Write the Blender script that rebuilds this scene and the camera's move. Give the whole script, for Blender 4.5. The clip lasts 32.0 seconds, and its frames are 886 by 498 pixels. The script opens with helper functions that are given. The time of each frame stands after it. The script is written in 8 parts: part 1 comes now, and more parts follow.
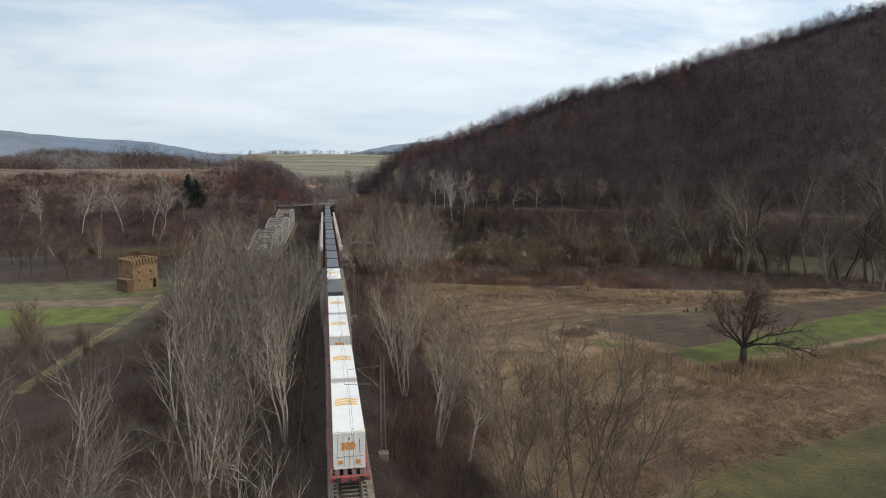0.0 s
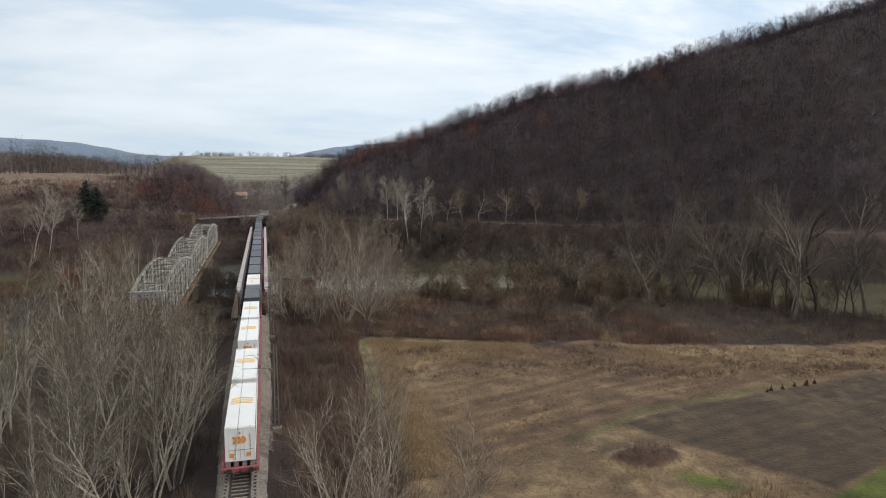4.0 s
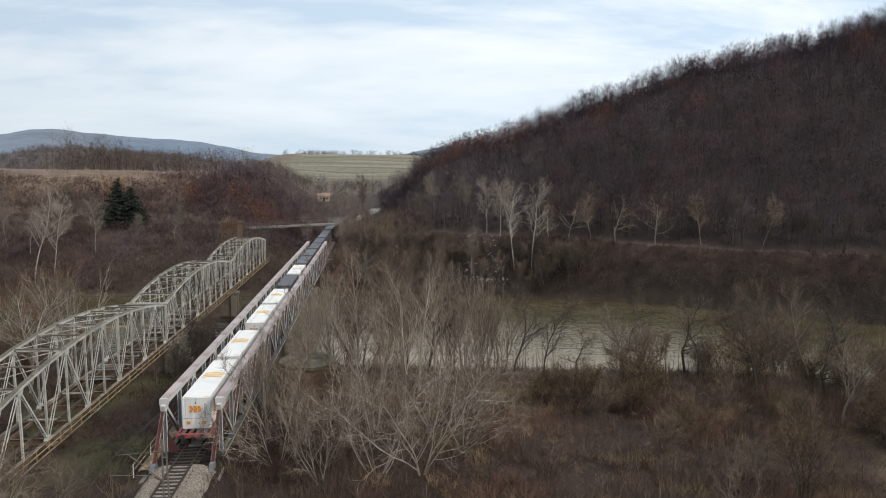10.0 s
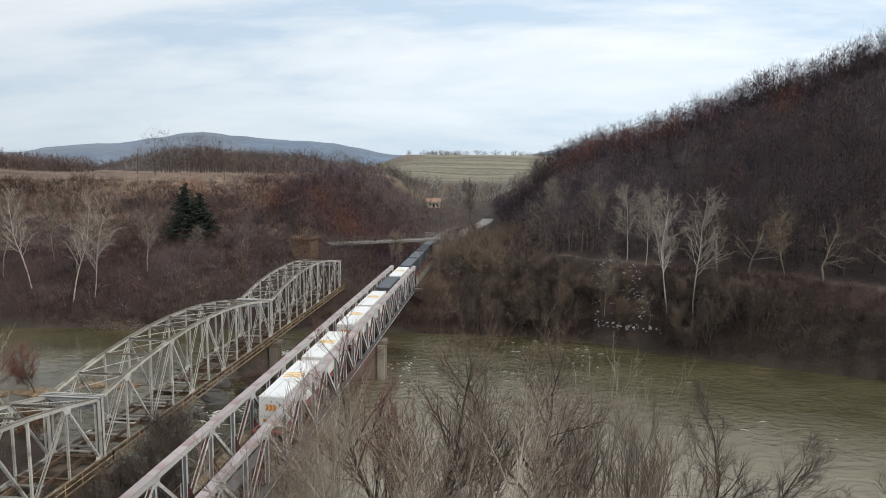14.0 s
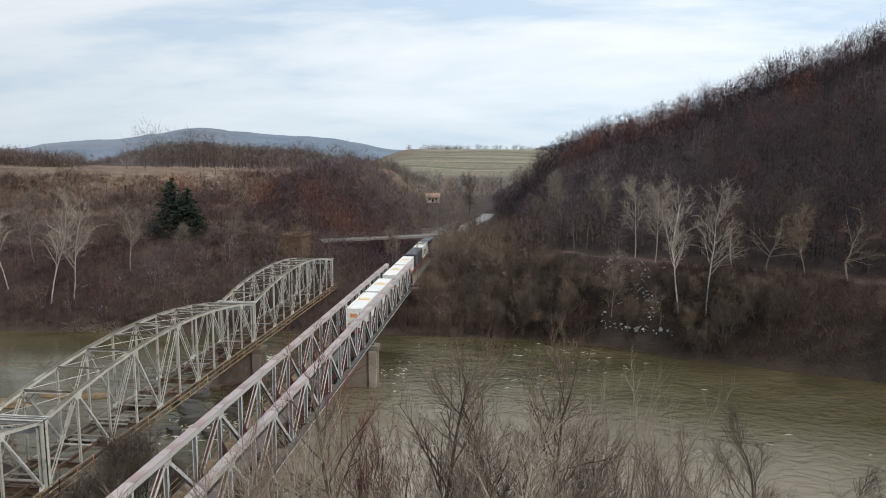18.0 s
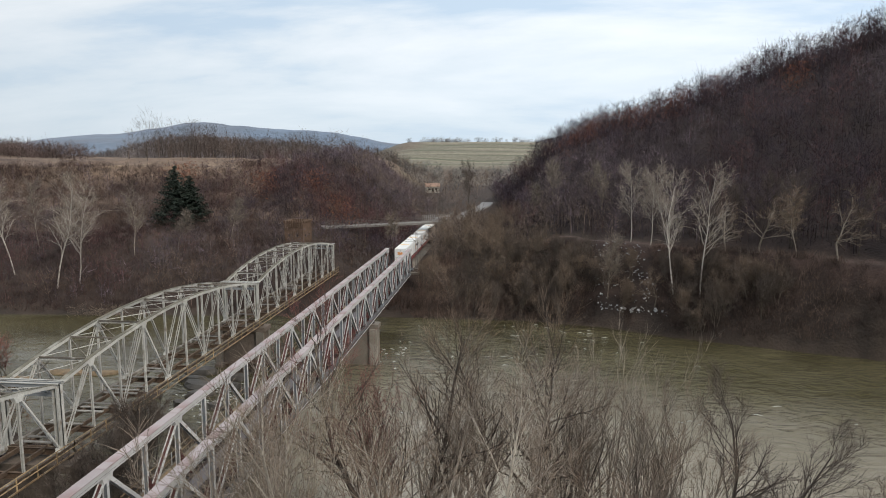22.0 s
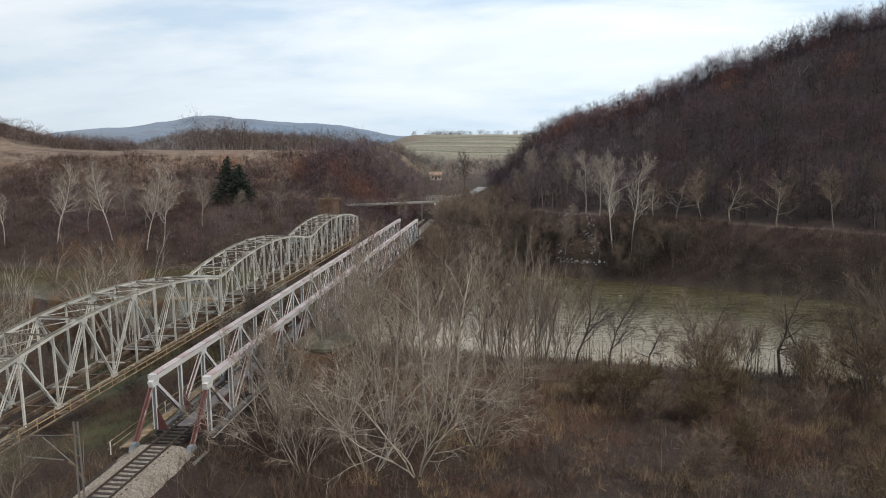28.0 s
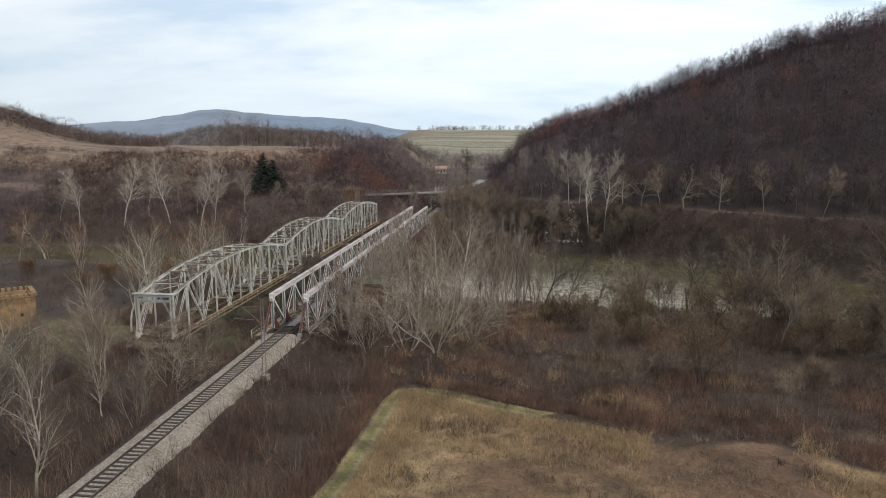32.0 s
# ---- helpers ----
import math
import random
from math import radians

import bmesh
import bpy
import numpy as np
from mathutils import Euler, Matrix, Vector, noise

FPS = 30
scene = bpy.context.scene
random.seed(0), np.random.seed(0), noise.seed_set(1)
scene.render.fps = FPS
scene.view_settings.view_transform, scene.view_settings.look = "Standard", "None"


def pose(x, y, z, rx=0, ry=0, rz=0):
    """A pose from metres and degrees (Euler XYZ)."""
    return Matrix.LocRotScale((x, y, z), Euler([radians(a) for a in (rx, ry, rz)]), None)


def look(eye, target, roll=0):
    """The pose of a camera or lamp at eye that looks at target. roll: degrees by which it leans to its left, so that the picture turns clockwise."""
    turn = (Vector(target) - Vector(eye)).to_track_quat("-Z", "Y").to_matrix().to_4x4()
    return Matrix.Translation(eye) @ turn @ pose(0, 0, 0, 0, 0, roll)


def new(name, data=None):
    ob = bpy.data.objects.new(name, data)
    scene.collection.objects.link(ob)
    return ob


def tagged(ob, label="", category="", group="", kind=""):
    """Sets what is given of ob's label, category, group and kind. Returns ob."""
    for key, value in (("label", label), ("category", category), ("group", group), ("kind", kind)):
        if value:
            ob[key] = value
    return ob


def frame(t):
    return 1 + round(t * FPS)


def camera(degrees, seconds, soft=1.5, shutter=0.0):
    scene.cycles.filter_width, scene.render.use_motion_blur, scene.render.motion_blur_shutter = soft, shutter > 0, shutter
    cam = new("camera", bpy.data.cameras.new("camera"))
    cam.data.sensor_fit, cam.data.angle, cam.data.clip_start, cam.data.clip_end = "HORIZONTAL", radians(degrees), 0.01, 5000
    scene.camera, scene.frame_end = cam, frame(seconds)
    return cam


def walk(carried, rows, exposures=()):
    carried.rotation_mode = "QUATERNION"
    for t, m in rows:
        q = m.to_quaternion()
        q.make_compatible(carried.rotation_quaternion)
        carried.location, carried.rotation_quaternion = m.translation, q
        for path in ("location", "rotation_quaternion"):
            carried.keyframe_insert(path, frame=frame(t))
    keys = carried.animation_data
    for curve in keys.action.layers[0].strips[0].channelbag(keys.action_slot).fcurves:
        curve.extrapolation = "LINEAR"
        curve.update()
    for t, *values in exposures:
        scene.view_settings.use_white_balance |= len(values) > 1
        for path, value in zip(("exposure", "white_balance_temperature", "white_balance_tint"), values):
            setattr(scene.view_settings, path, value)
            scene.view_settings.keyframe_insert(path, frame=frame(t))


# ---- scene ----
cam = camera(67.5, 32.0, 1.0)
# the world: x = 0 is the railway's centre line, y = 0 the near portal of the railway bridge, z = 0 the top of the rails
# seconds, place, and turn about x, y and z in degrees
ROWS = [
    (0.0, -1.437, -166.273, 24.287, 82.886, 0.119, -10.146),
    (0.5, -1.359, -161.070, 24.527, 82.902, 0.098, -10.214),
    (1.0, -1.120, -155.559, 25.042, 82.918, 0.050, -11.326),
    (1.5, -0.783, -150.080, 25.507, 82.929, 0.013, -12.833),
    (2.0, -0.366, -144.578, 25.698, 82.984, -0.019, -14.380),
    (2.5, 0.171, -139.101, 25.669, 83.034, -0.048, -14.990),
    (3.0, 0.879, -133.659, 25.590, 83.078, -0.093, -14.993),
    (3.5, 1.689, -128.358, 25.526, 83.134, -0.131, -15.015),
    (5.5, 5.626, -107.672, 25.511, 83.142, -0.142, -15.032),
    (6.0, 6.733, -102.288, 25.387, 83.153, -0.170, -15.068),
    (6.5, 7.826, -96.864, 25.290, 83.156, -0.230, -15.085),
    (7.0, 8.990, -91.466, 25.272, 83.148, -0.264, -14.699),
    (7.5, 10.213, -86.022, 25.201, 83.138, -0.295, -14.029),
    (8.0, 11.499, -80.629, 25.159, 83.147, -0.316, -13.029),
    (8.5, 12.819, -75.264, 25.068, 83.146, -0.360, -11.181),
    (9.0, 14.116, -69.922, 25.026, 83.125, -0.363, -9.122),
    (9.5, 15.284, -64.466, 24.967, 83.093, -0.417, -7.386),
    (10.0, 16.375, -58.910, 24.869, 83.079, -0.446, -5.739),
    (10.5, 17.405, -53.370, 24.894, 83.042, -0.476, -3.963),
    (11.0, 18.365, -47.790, 24.940, 83.034, -0.489, -2.120),
    (11.5, 19.226, -42.210, 25.063, 83.010, -0.505, -0.307),
    (12.0, 20.012, -36.640, 25.262, 82.993, -0.480, 1.532),
    (12.5, 20.590, -31.129, 25.377, 82.999, -0.524, 3.308),
    (13.0, 21.062, -25.529, 25.509, 82.989, -0.517, 4.756),
    (13.5, 21.432, -19.949, 25.573, 83.002, -0.522, 5.270),
    (14.0, 21.519, -14.715, 25.686, 83.037, -0.502, 5.227),
    (14.5, 21.576, -10.791, 25.665, 83.062, -0.491, 5.196),
    (16.5, 21.591, -6.784, 25.680, 82.893, -0.374, 5.283),
    (17.0, 21.572, -6.891, 25.595, 82.764, -0.331, 5.308),
    (17.5, 21.592, -7.059, 25.468, 82.665, -0.299, 5.324),
    (18.0, 21.657, -7.107, 25.179, 82.605, -0.258, 5.329),
    (18.5, 21.712, -7.076, 24.905, 82.505, -0.228, 5.326),
    (19.0, 21.750, -6.999, 24.576, 82.405, -0.197, 5.332),
    (19.5, 21.761, -6.936, 24.299, 82.296, -0.176, 5.340),
    (20.0, 21.769, -6.891, 24.073, 82.216, -0.156, 5.337),
    (20.5, 21.796, -7.021, 23.868, 82.176, -0.145, 5.346),
    (21.0, 21.872, -7.429, 23.695, 82.156, -0.126, 5.334),
    (21.5, 21.993, -8.285, 23.576, 82.126, -0.095, 5.340),
    (22.0, 22.157, -9.595, 23.462, 82.106, -0.074, 5.348),
    (22.5, 22.358, -11.403, 23.358, 82.076, -0.043, 5.356),
    (23.0, 22.685, -13.619, 23.303, 82.036, -0.018, 5.396),
    (23.5, 22.960, -16.138, 23.261, 82.004, 0.004, 5.418),
    (24.0, 23.295, -19.026, 23.288, 81.972, 0.019, 5.454),
    (24.5, 23.685, -22.169, 23.296, 81.919, 0.033, 5.490),
    (25.0, 24.134, -25.688, 23.347, 81.877, 0.057, 5.527),
    (25.5, 24.631, -29.513, 23.384, 81.854, 0.080, 5.564),
    (27.5, 27.037, -46.847, 23.180, 81.538, 0.136, 5.731),
    (28.0, 27.516, -51.291, 23.272, 81.442, 0.084, 5.741),
    (28.5, 27.998, -55.740, 23.428, 81.342, 0.064, 5.766),
    (29.0, 28.419, -60.135, 23.619, 81.257, 0.044, 5.791),
    (29.5, 28.799, -64.496, 23.877, 81.185, 0.016, 5.827),
    (30.0, 29.175, -68.883, 24.136, 81.114, 0.009, 5.870),
    (30.5, 29.501, -73.276, 24.300, 81.052, 0.003, 5.912),
    (31.0, 29.776, -77.530, 24.524, 81.001, -0.003, 5.953),
    (31.5, 29.990, -81.687, 24.643, 80.937, -0.008, 5.992),
    (32.0, 30.175, -85.683, 24.802, 80.889, -0.004, 6.028),
]
walk(cam, [(t, pose(x, y, z, rx, ry, rz)) for t, x, y, z, rx, ry, rz in ROWS], ((0.0, -0.14), (9.0, -0.05), (22.0, -0.04), (32.0, 0.10)))

# ---- light ----
world = bpy.data.worlds.new("overcast_sky")
scene.world = world
world.use_nodes = True


def sky_nodes():
    nt = world.node_tree
    nt.nodes.clear()
    N, L = nt.nodes.new, nt.links.new
    out, bg = N("ShaderNodeOutputWorld"), N("ShaderNodeBackground")
    sky = N("ShaderNodeTexSky")
    sky.sky_type, sky.sun_disc = "NISHITA", False
    sky.sun_elevation, sky.sun_rotation = radians(38), radians(127)
    scale = N("ShaderNodeVectorMath")
    scale.operation = "SCALE"
    scale.inputs["Scale"].default_value = 0.10
    L(sky.outputs[0], scale.inputs[0])
    tc, sep = N("ShaderNodeTexCoord"), N("ShaderNodeSeparateXYZ")
    L(tc.outputs["Generated"], sep.inputs[0])
    # cloud deck: the view direction laid on a flat ceiling
    up = N("ShaderNodeMath")
    up.operation = "MAXIMUM"
    up.inputs[1].default_value = 0.0
    L(sep.outputs[2], up.inputs[0])
    lift = N("ShaderNodeMath")
    lift.inputs[1].default_value = 0.27
    L(up.outputs[0], lift.inputs[0])
    flat = []
    for k in (0, 1):
        d = N("ShaderNodeMath")
        d.operation = "DIVIDE"
        L(sep.outputs[k], d.inputs[0])
        L(lift.outputs[0], d.inputs[1])
        flat.append(d)
    comb = N("ShaderNodeCombineXYZ")
    L(flat[0].outputs[0], comb.inputs[0])
    L(flat[1].outputs[0], comb.inputs[1])
    mp = N("ShaderNodeMapping")
    mp.inputs["Scale"].default_value = (0.30, 0.62, 1)
    mp.inputs["Rotation"].default_value = (0, 0, radians(-14))
    mp.inputs["Location"].default_value = (3.1, 0.4, 0)
    L(comb.outputs[0], mp.inputs[0])
    noi = N("ShaderNodeTexNoise")
    noi.inputs["Scale"].default_value, noi.inputs["Detail"].default_value = 2.1, 8
    noi.inputs["Roughness"].default_value, noi.inputs["Distortion"].default_value = 0.58, 0.25
    L(mp.outputs[0], noi.inputs["Vector"])
    ramp = N("ShaderNodeValToRGB")
    e = ramp.color_ramp.elements
    e[0].position, e[0].color = 0.36, (0.58, 0.71, 0.85, 1)
    e[1].position, e[1].color = 0.62, (1.07, 1.08, 1.09, 1)
    mid = e.new(0.46)
    mid.color = (0.84, 0.90, 0.95, 1)
    L(noi.outputs["Fac"], ramp.inputs["Fac"])
    # thicker, greyer air towards the horizon
    hor = N("ShaderNodeMapRange")
    hor.inputs["From Min"].default_value, hor.inputs["From Max"].default_value = 0.0, 0.22
    hor.inputs["To Min"].default_value, hor.inputs["To Max"].default_value = 0.80, 0.0
    L(up.outputs[0], hor.inputs["Value"])
    mixh = N("ShaderNodeMix")
    mixh.data_type = "RGBA"
    mixh.inputs["B"].default_value = (0.61, 0.735, 0.865, 1)
    L(hor.outputs[0], mixh.inputs["Factor"])
    L(ramp.outputs[0], mixh.inputs["A"])
    mixs = N("ShaderNodeMix")
    mixs.data_type = "RGBA"
    mixs.inputs["Factor"].default_value = 0.90
    L(scale.outputs[0], mixs.inputs["A"])
    L(mixh.outputs["Result"], mixs.inputs["B"])
    dot = N("ShaderNodeVectorMath")
    dot.operation = "DOT_PRODUCT"
    dot.inputs[1].default_value = (0.62, 0.52, 0.58)
    L(tc.outputs["Generated"], dot.inputs[0])
    glow = N("ShaderNodeMapRange")
    for k, q in zip(("From Min", "From Max", "To Min", "To Max"), (0.0, 1.0, 0.91, 1.27)):
        glow.inputs[k].default_value = q
    L(dot.outputs["Value"], glow.inputs["Value"])
    veil = N("ShaderNodeVectorMath")
    veil.operation = "SCALE"
    L(mixs.outputs["Result"], veil.inputs[0])
    L(glow.outputs[0], veil.inputs["Scale"])
    L(veil.outputs[0], bg.inputs["Color"])
    bg.inputs["Strength"].default_value = 1.02
    L(bg.outputs[0], out.inputs[0])


sky_nodes()
sun = new("sun", bpy.data.lights.new("sun", "SUN"))
sun.data.energy, sun.data.angle, sun.data.color = 2.0, radians(11), (1.0, 0.90, 0.76)
sun.matrix_world = look((0, 0, 300), (-125, 95, 175))

# ---- materials ----
MATS = {}


def material(name, colour, rough=0.8, metal=0.0, vary=0.25, scale=3.0, fine=40.0, bump=0.0, second=None, island=0.0, obj=0.0, stain=None, attr=False):
    """A procedural surface: base colour, varied at two scales, with optional second colour in patches, wear stains and relief."""
    if name in MATS:
        return MATS[name]
    m = bpy.data.materials.new(name)
    MATS[name] = m
    m.use_nodes = True
    nt = m.node_tree
    N, L = nt.nodes.new, nt.links.new
    bsdf = nt.nodes["Principled BSDF"]
    bsdf.inputs["Roughness"].default_value, bsdf.inputs["Metallic"].default_value = rough, metal
    geo = N("ShaderNodeNewGeometry")
    tc = N("ShaderNodeTexCoord")
    pos = tc.outputs["Object"]

    def noise_node(s, detail=4):
        n = N("ShaderNodeTexNoise")
        n.inputs["Scale"].default_value, n.inputs["Detail"].default_value = s, detail
        L(pos, n.inputs["Vector"])
        return n.outputs["Fac"]

    def mix(fac, a, b, mode="MIX"):
        x = N("ShaderNodeMix")
        x.data_type, x.blend_type = "RGBA", mode
        for sock, v in (("Factor", fac), ("A", a), ("B", b)):
            if hasattr(v, "is_linked"):
                L(v, x.inputs[sock])
            elif isinstance(v, tuple):
                x.inputs[sock].default_value = (*v, 1)
            else:
                x.inputs[sock].default_value = v
        return x.outputs["Result"]

    def remap(v, a, b, c, d):
        r = N("ShaderNodeMapRange")
        for k, q in zip(("From Min", "From Max", "To Min", "To Max"), (a, b, c, d)):
            r.inputs[k].default_value = q
        L(v, r.inputs["Value"])
        return r.outputs[0]

    if attr:
        at = N("ShaderNodeAttribute")
        at.attribute_name = "soil"
        col = at.outputs["Color"]
    else:
        col = mix(0.0, colour, colour)
    if second:
        col = mix(remap(noise_node(scale * 0.45), 0.42, 0.6, 0, 1), col, second)
    big, small = noise_node(scale), noise_node(fine, 3)
    v = remap(big, 0.3, 0.7, 1 - vary, 1 + vary)
    w = remap(small, 0.3, 0.7, 1 - vary * 0.6, 1 + vary * 0.6)
    mul = N("ShaderNodeMath")
    mul.operation = "MULTIPLY"
    L(v, mul.inputs[0])
    L(w, mul.inputs[1])
    val = mul.outputs[0]
    for amount, source in ((island, geo.outputs["Random Per Island"]),):
        if amount:
            m2 = N("ShaderNodeMath")
            m2.operation = "MULTIPLY"
            L(val, m2.inputs[0])
            L(remap(source, 0, 1, 1 - amount, 1 + amount), m2.inputs[1])
            val = m2.outputs[0]
    if obj:
        oi = N("ShaderNodeObjectInfo")
        m3 = N("ShaderNodeMath")
        m3.operation = "MULTIPLY"
        L(val, m3.inputs[0])
        L(remap(oi.outputs["Random"], 0, 1, 1 - obj, 1 + obj), m3.inputs[1])
        val = m3.outputs[0]
    sc = N("ShaderNodeVectorMath")
    sc.operation = "SCALE"
    L(col, sc.inputs[0])
    L(val, sc.inputs["Scale"])
    col = sc.outputs[0]
    if stain:
        scol, lo, hi, ss = stain
        col = mix(remap(noise_node(ss, 6), lo, hi, 0, 1), col, scol)
    L(col, bsdf.inputs["Base Color"])
    if bump:
        b = N("ShaderNodeBump")
        b.inputs["Strength"].default_value, b.inputs["Distance"].default_value = 0.6, bump
        L(small, b.inputs["Height"])
        L(b.outputs[0], bsdf.inputs["Normal"])
    return m


GROUND = material("ground_soil", (0.1, 0.08, 0.06), 0.95, vary=0.36, scale=0.30, fine=2.6, bump=0.30, attr=True)
STEEL = material("grey_paint_steel", (0.56, 0.565, 0.57), 0.6, 0.0, vary=0.12, scale=0.6, fine=9, stain=((0.16, 0.09, 0.07), 0.60, 0.74, 1.4), obj=0.10)
# darker blue-grey than the flanges: the recessed webs' shade is in the colour
STEEL_WEB = material("shade_toned_web_paint", (0.165, 0.185, 0.205), 0.6, vary=0.2, scale=0.8, fine=9, stain=((0.08, 0.055, 0.05), 0.6, 0.74, 1.4), obj=0.12)
STEEL_RED = material("red_primer_steel", (0.082, 0.029, 0.027), 0.75, vary=0.25, scale=1.2, fine=14)
CHORD = material("pink_weathered_cover_paint", (0.385, 0.335, 0.338), 0.6, vary=0.10, scale=0.35, fine=7, stain=((0.235, 0.145, 0.14), 0.50, 0.70, 0.16), obj=0.12)
CHORD_SIDE = material("pale_grey_chord_paint", (0.50, 0.50, 0.505), 0.6, vary=0.08, scale=0.5, fine=8, stain=((0.26, 0.19, 0.175), 0.62, 0.76, 0.9), obj=0.06)
# bottom chords are much darker than the chord sides, with paler patches
CHORD_DARK = material("dark_bottom_chord_paint", (0.085, 0.083, 0.085), 0.7, vary=0.2, scale=0.6, fine=9, stain=((0.20, 0.20, 0.205), 0.6, 0.74, 1.0))
END_RED = material("worn_red_end_post_paint", (0.17, 0.085, 0.08), 0.75, vary=0.25, scale=0.8, fine=9, stain=((0.36, 0.34, 0.345), 0.56, 0.7, 0.9))
OLD_STEEL = material("flaking_old_bridge_paint", (0.455, 0.45, 0.425), 0.7, vary=0.18, scale=0.5, fine=8, stain=((0.22, 0.185, 0.15), 0.58, 0.72, 0.8), obj=0.20)
OLD_MOSS = material("mossy_old_chord_top", (0.120, 0.110, 0.082), 0.85, vary=0.22, scale=0.4, fine=8, stain=((0.27, 0.262, 0.225), 0.54, 0.66, 0.5), obj=0.2)
OLD_BLUE = material("blue_grey_portal_paint", (0.215, 0.230, 0.245), 0.7, vary=0.18, scale=0.5, fine=8, stain=((0.40, 0.40, 0.385), 0.58, 0.7, 0.9), obj=0.2)
OLD_DARK = material("rust_stained_bracing", (0.115, 0.098, 0.080), 0.8, vary=0.25, scale=0.6, fine=9, stain=((0.36, 0.345, 0.31), 0.55, 0.68, 0.9), obj=0.3)
PLANK = material("grey_bleached_plank", (0.20, 0.19, 0.175), 0.9, vary=0.3, scale=1.5, fine=14, obj=0.35)
RUST = material("rusty_walkway_iron", (0.23, 0.155, 0.085), 0.85, vary=0.35, scale=0.8, fine=10, stain=((0.32, 0.28, 0.21), 0.52, 0.66, 1.5), obj=0.25)
OCHRE_RUST = material("ochre_rusty_railing", (0.30, 0.215, 0.12), 0.85, vary=0.3, scale=0.8, fine=10, stain=((0.12, 0.085, 0.05), 0.55, 0.68, 1.5), obj=0.25)
FLOOR_RUST = material("dark_rusty_floor_iron", (0.082, 0.054, 0.036), 0.85, vary=0.35, scale=0.8, fine=10, stain=((0.20, 0.17, 0.12), 0.58, 0.70, 1.5), obj=0.25)
DARK_IRON = material("dark_deck_iron", (0.045, 0.035, 0.035), 0.8, vary=0.3, scale=0.7, fine=9)
DECK_PLATE = material("grey_deck_plate", (0.125, 0.115, 0.122), 0.65, vary=0.15, scale=0.5, fine=6, stain=((0.12, 0.09, 0.08), 0.55, 0.7, 0.8))
MAST = material("weathered_mast_steel", (0.135, 0.125, 0.115), 0.7, vary=0.2, scale=0.8, fine=8)
SLEEPER = material("tarred_sleeper_wood", (0.034, 0.027, 0.023), 0.9, vary=0.3, scale=4, fine=30, obj=0.25)
RAIL = material("worn_rail_steel", (0.058, 0.040, 0.034), 0.55, 0.2, vary=0.2, scale=0.6, fine=10)
BALLAST = material("limestone_ballast", (0.225, 0.198, 0.168), 0.95, vary=0.5, scale=6.0, fine=14, bump=0.08, stain=((0.120, 0.095, 0.074), 0.54, 0.72, 0.5))
BALLAST_STONE = material("limestone_chips", (0.245, 0.218, 0.188), 0.95, vary=0.15, scale=1.6, fine=12, island=0.5)
CONCRETE = material("weathered_concrete", (0.185, 0.165, 0.14), 0.9, vary=0.2, scale=0.5, fine=6, stain=((0.16, 0.14, 0.12), 0.5, 0.7, 0.35))
CONCRETE_PALE = material("pale_weathered_concrete", (0.30, 0.275, 0.24), 0.9, vary=0.2, scale=0.5, fine=6, stain=((0.18, 0.155, 0.125), 0.5, 0.7, 0.35))
CONCRETE_DARK = material("sooty_concrete", (0.19, 0.18, 0.17), 0.9, vary=0.25, scale=0.5, fine=6)
STONE = material("dark_pier_masonry", (0.115, 0.092, 0.075), 0.95, vary=0.3, scale=0.6, fine=5, bump=0.04, obj=0.2)
BRICK = material("ochre_old_brick", (0.225, 0.148, 0.082), 0.95, vary=0.22, scale=0.8, fine=7, stain=((0.14, 0.09, 0.055), 0.52, 0.7, 0.7), obj=0.15)
BRICK_DARK = material("sooty_brick", (0.12, 0.075, 0.05), 0.95, vary=0.25, scale=0.8, fine=7)
BLACK = material("black_opening", (0.012, 0.011, 0.010), 1.0, vary=0.1)
WHITE = material("white_container_paint", (0.74, 0.755, 0.76), 0.5, vary=0.035, scale=0.8, fine=12, stain=((0.50, 0.48, 0.44), 0.66, 0.82, 1.2), obj=0.03)
DARK_BOX = material("slate_container_paint", (0.075, 0.088, 0.105), 0.55, vary=0.14, scale=0.6, fine=12, obj=0.25)
ORANGE = material("orange_lettering_film", (0.70, 0.27, 0.035), 0.5, vary=0.08, scale=2, fine=20)
FADED = material("faded_yellow_roof_film", (0.78, 0.50, 0.14), 0.6, vary=0.14, scale=1.5, fine=14)
INK = material("dark_print", (0.05, 0.05, 0.055), 0.6, vary=0.1)
WAGON_DECK = material("worn_wagon_deck", (0.15, 0.085, 0.082), 0.8, vary=0.3, scale=1.2, fine=12)
WAGON = material("red_wagon_paint", (0.275, 0.070, 0.070), 0.65, vary=0.2, scale=1.0, fine=12, stain=((0.14, 0.07, 0.06), 0.55, 0.7, 1.5))
RUNNING = material("greasy_running_gear", (0.035, 0.031, 0.03), 0.7, vary=0.3, scale=2, fine=15)
BARK = material("grey_brown_bark", (0.150, 0.125, 0.100), 0.95, vary=0.3, scale=1.5, fine=14, obj=0.2)
BARK_PALE = material("pale_poplar_bark", (0.35, 0.315, 0.265), 0.9, vary=0.3, scale=0.8, fine=8, obj=0.15, stain=((0.12, 0.10, 0.08), 0.58, 0.7, 1.6))
BARK_WHITE = material("white_poplar_bark", (0.45, 0.415, 0.37), 0.9, vary=0.25, scale=0.8, fine=8, obj=0.15, stain=((0.14, 0.12, 0.10), 0.60, 0.72, 1.6))
BARK_MID = material("ash_grey_bark", (0.250, 0.215, 0.178), 0.9, vary=0.3, scale=1.0, fine=9, obj=0.2)
BARK_DARK = material("dark_oak_bark", (0.060, 0.048, 0.040), 0.95, vary=0.3, scale=1.5, fine=14, obj=0.2)
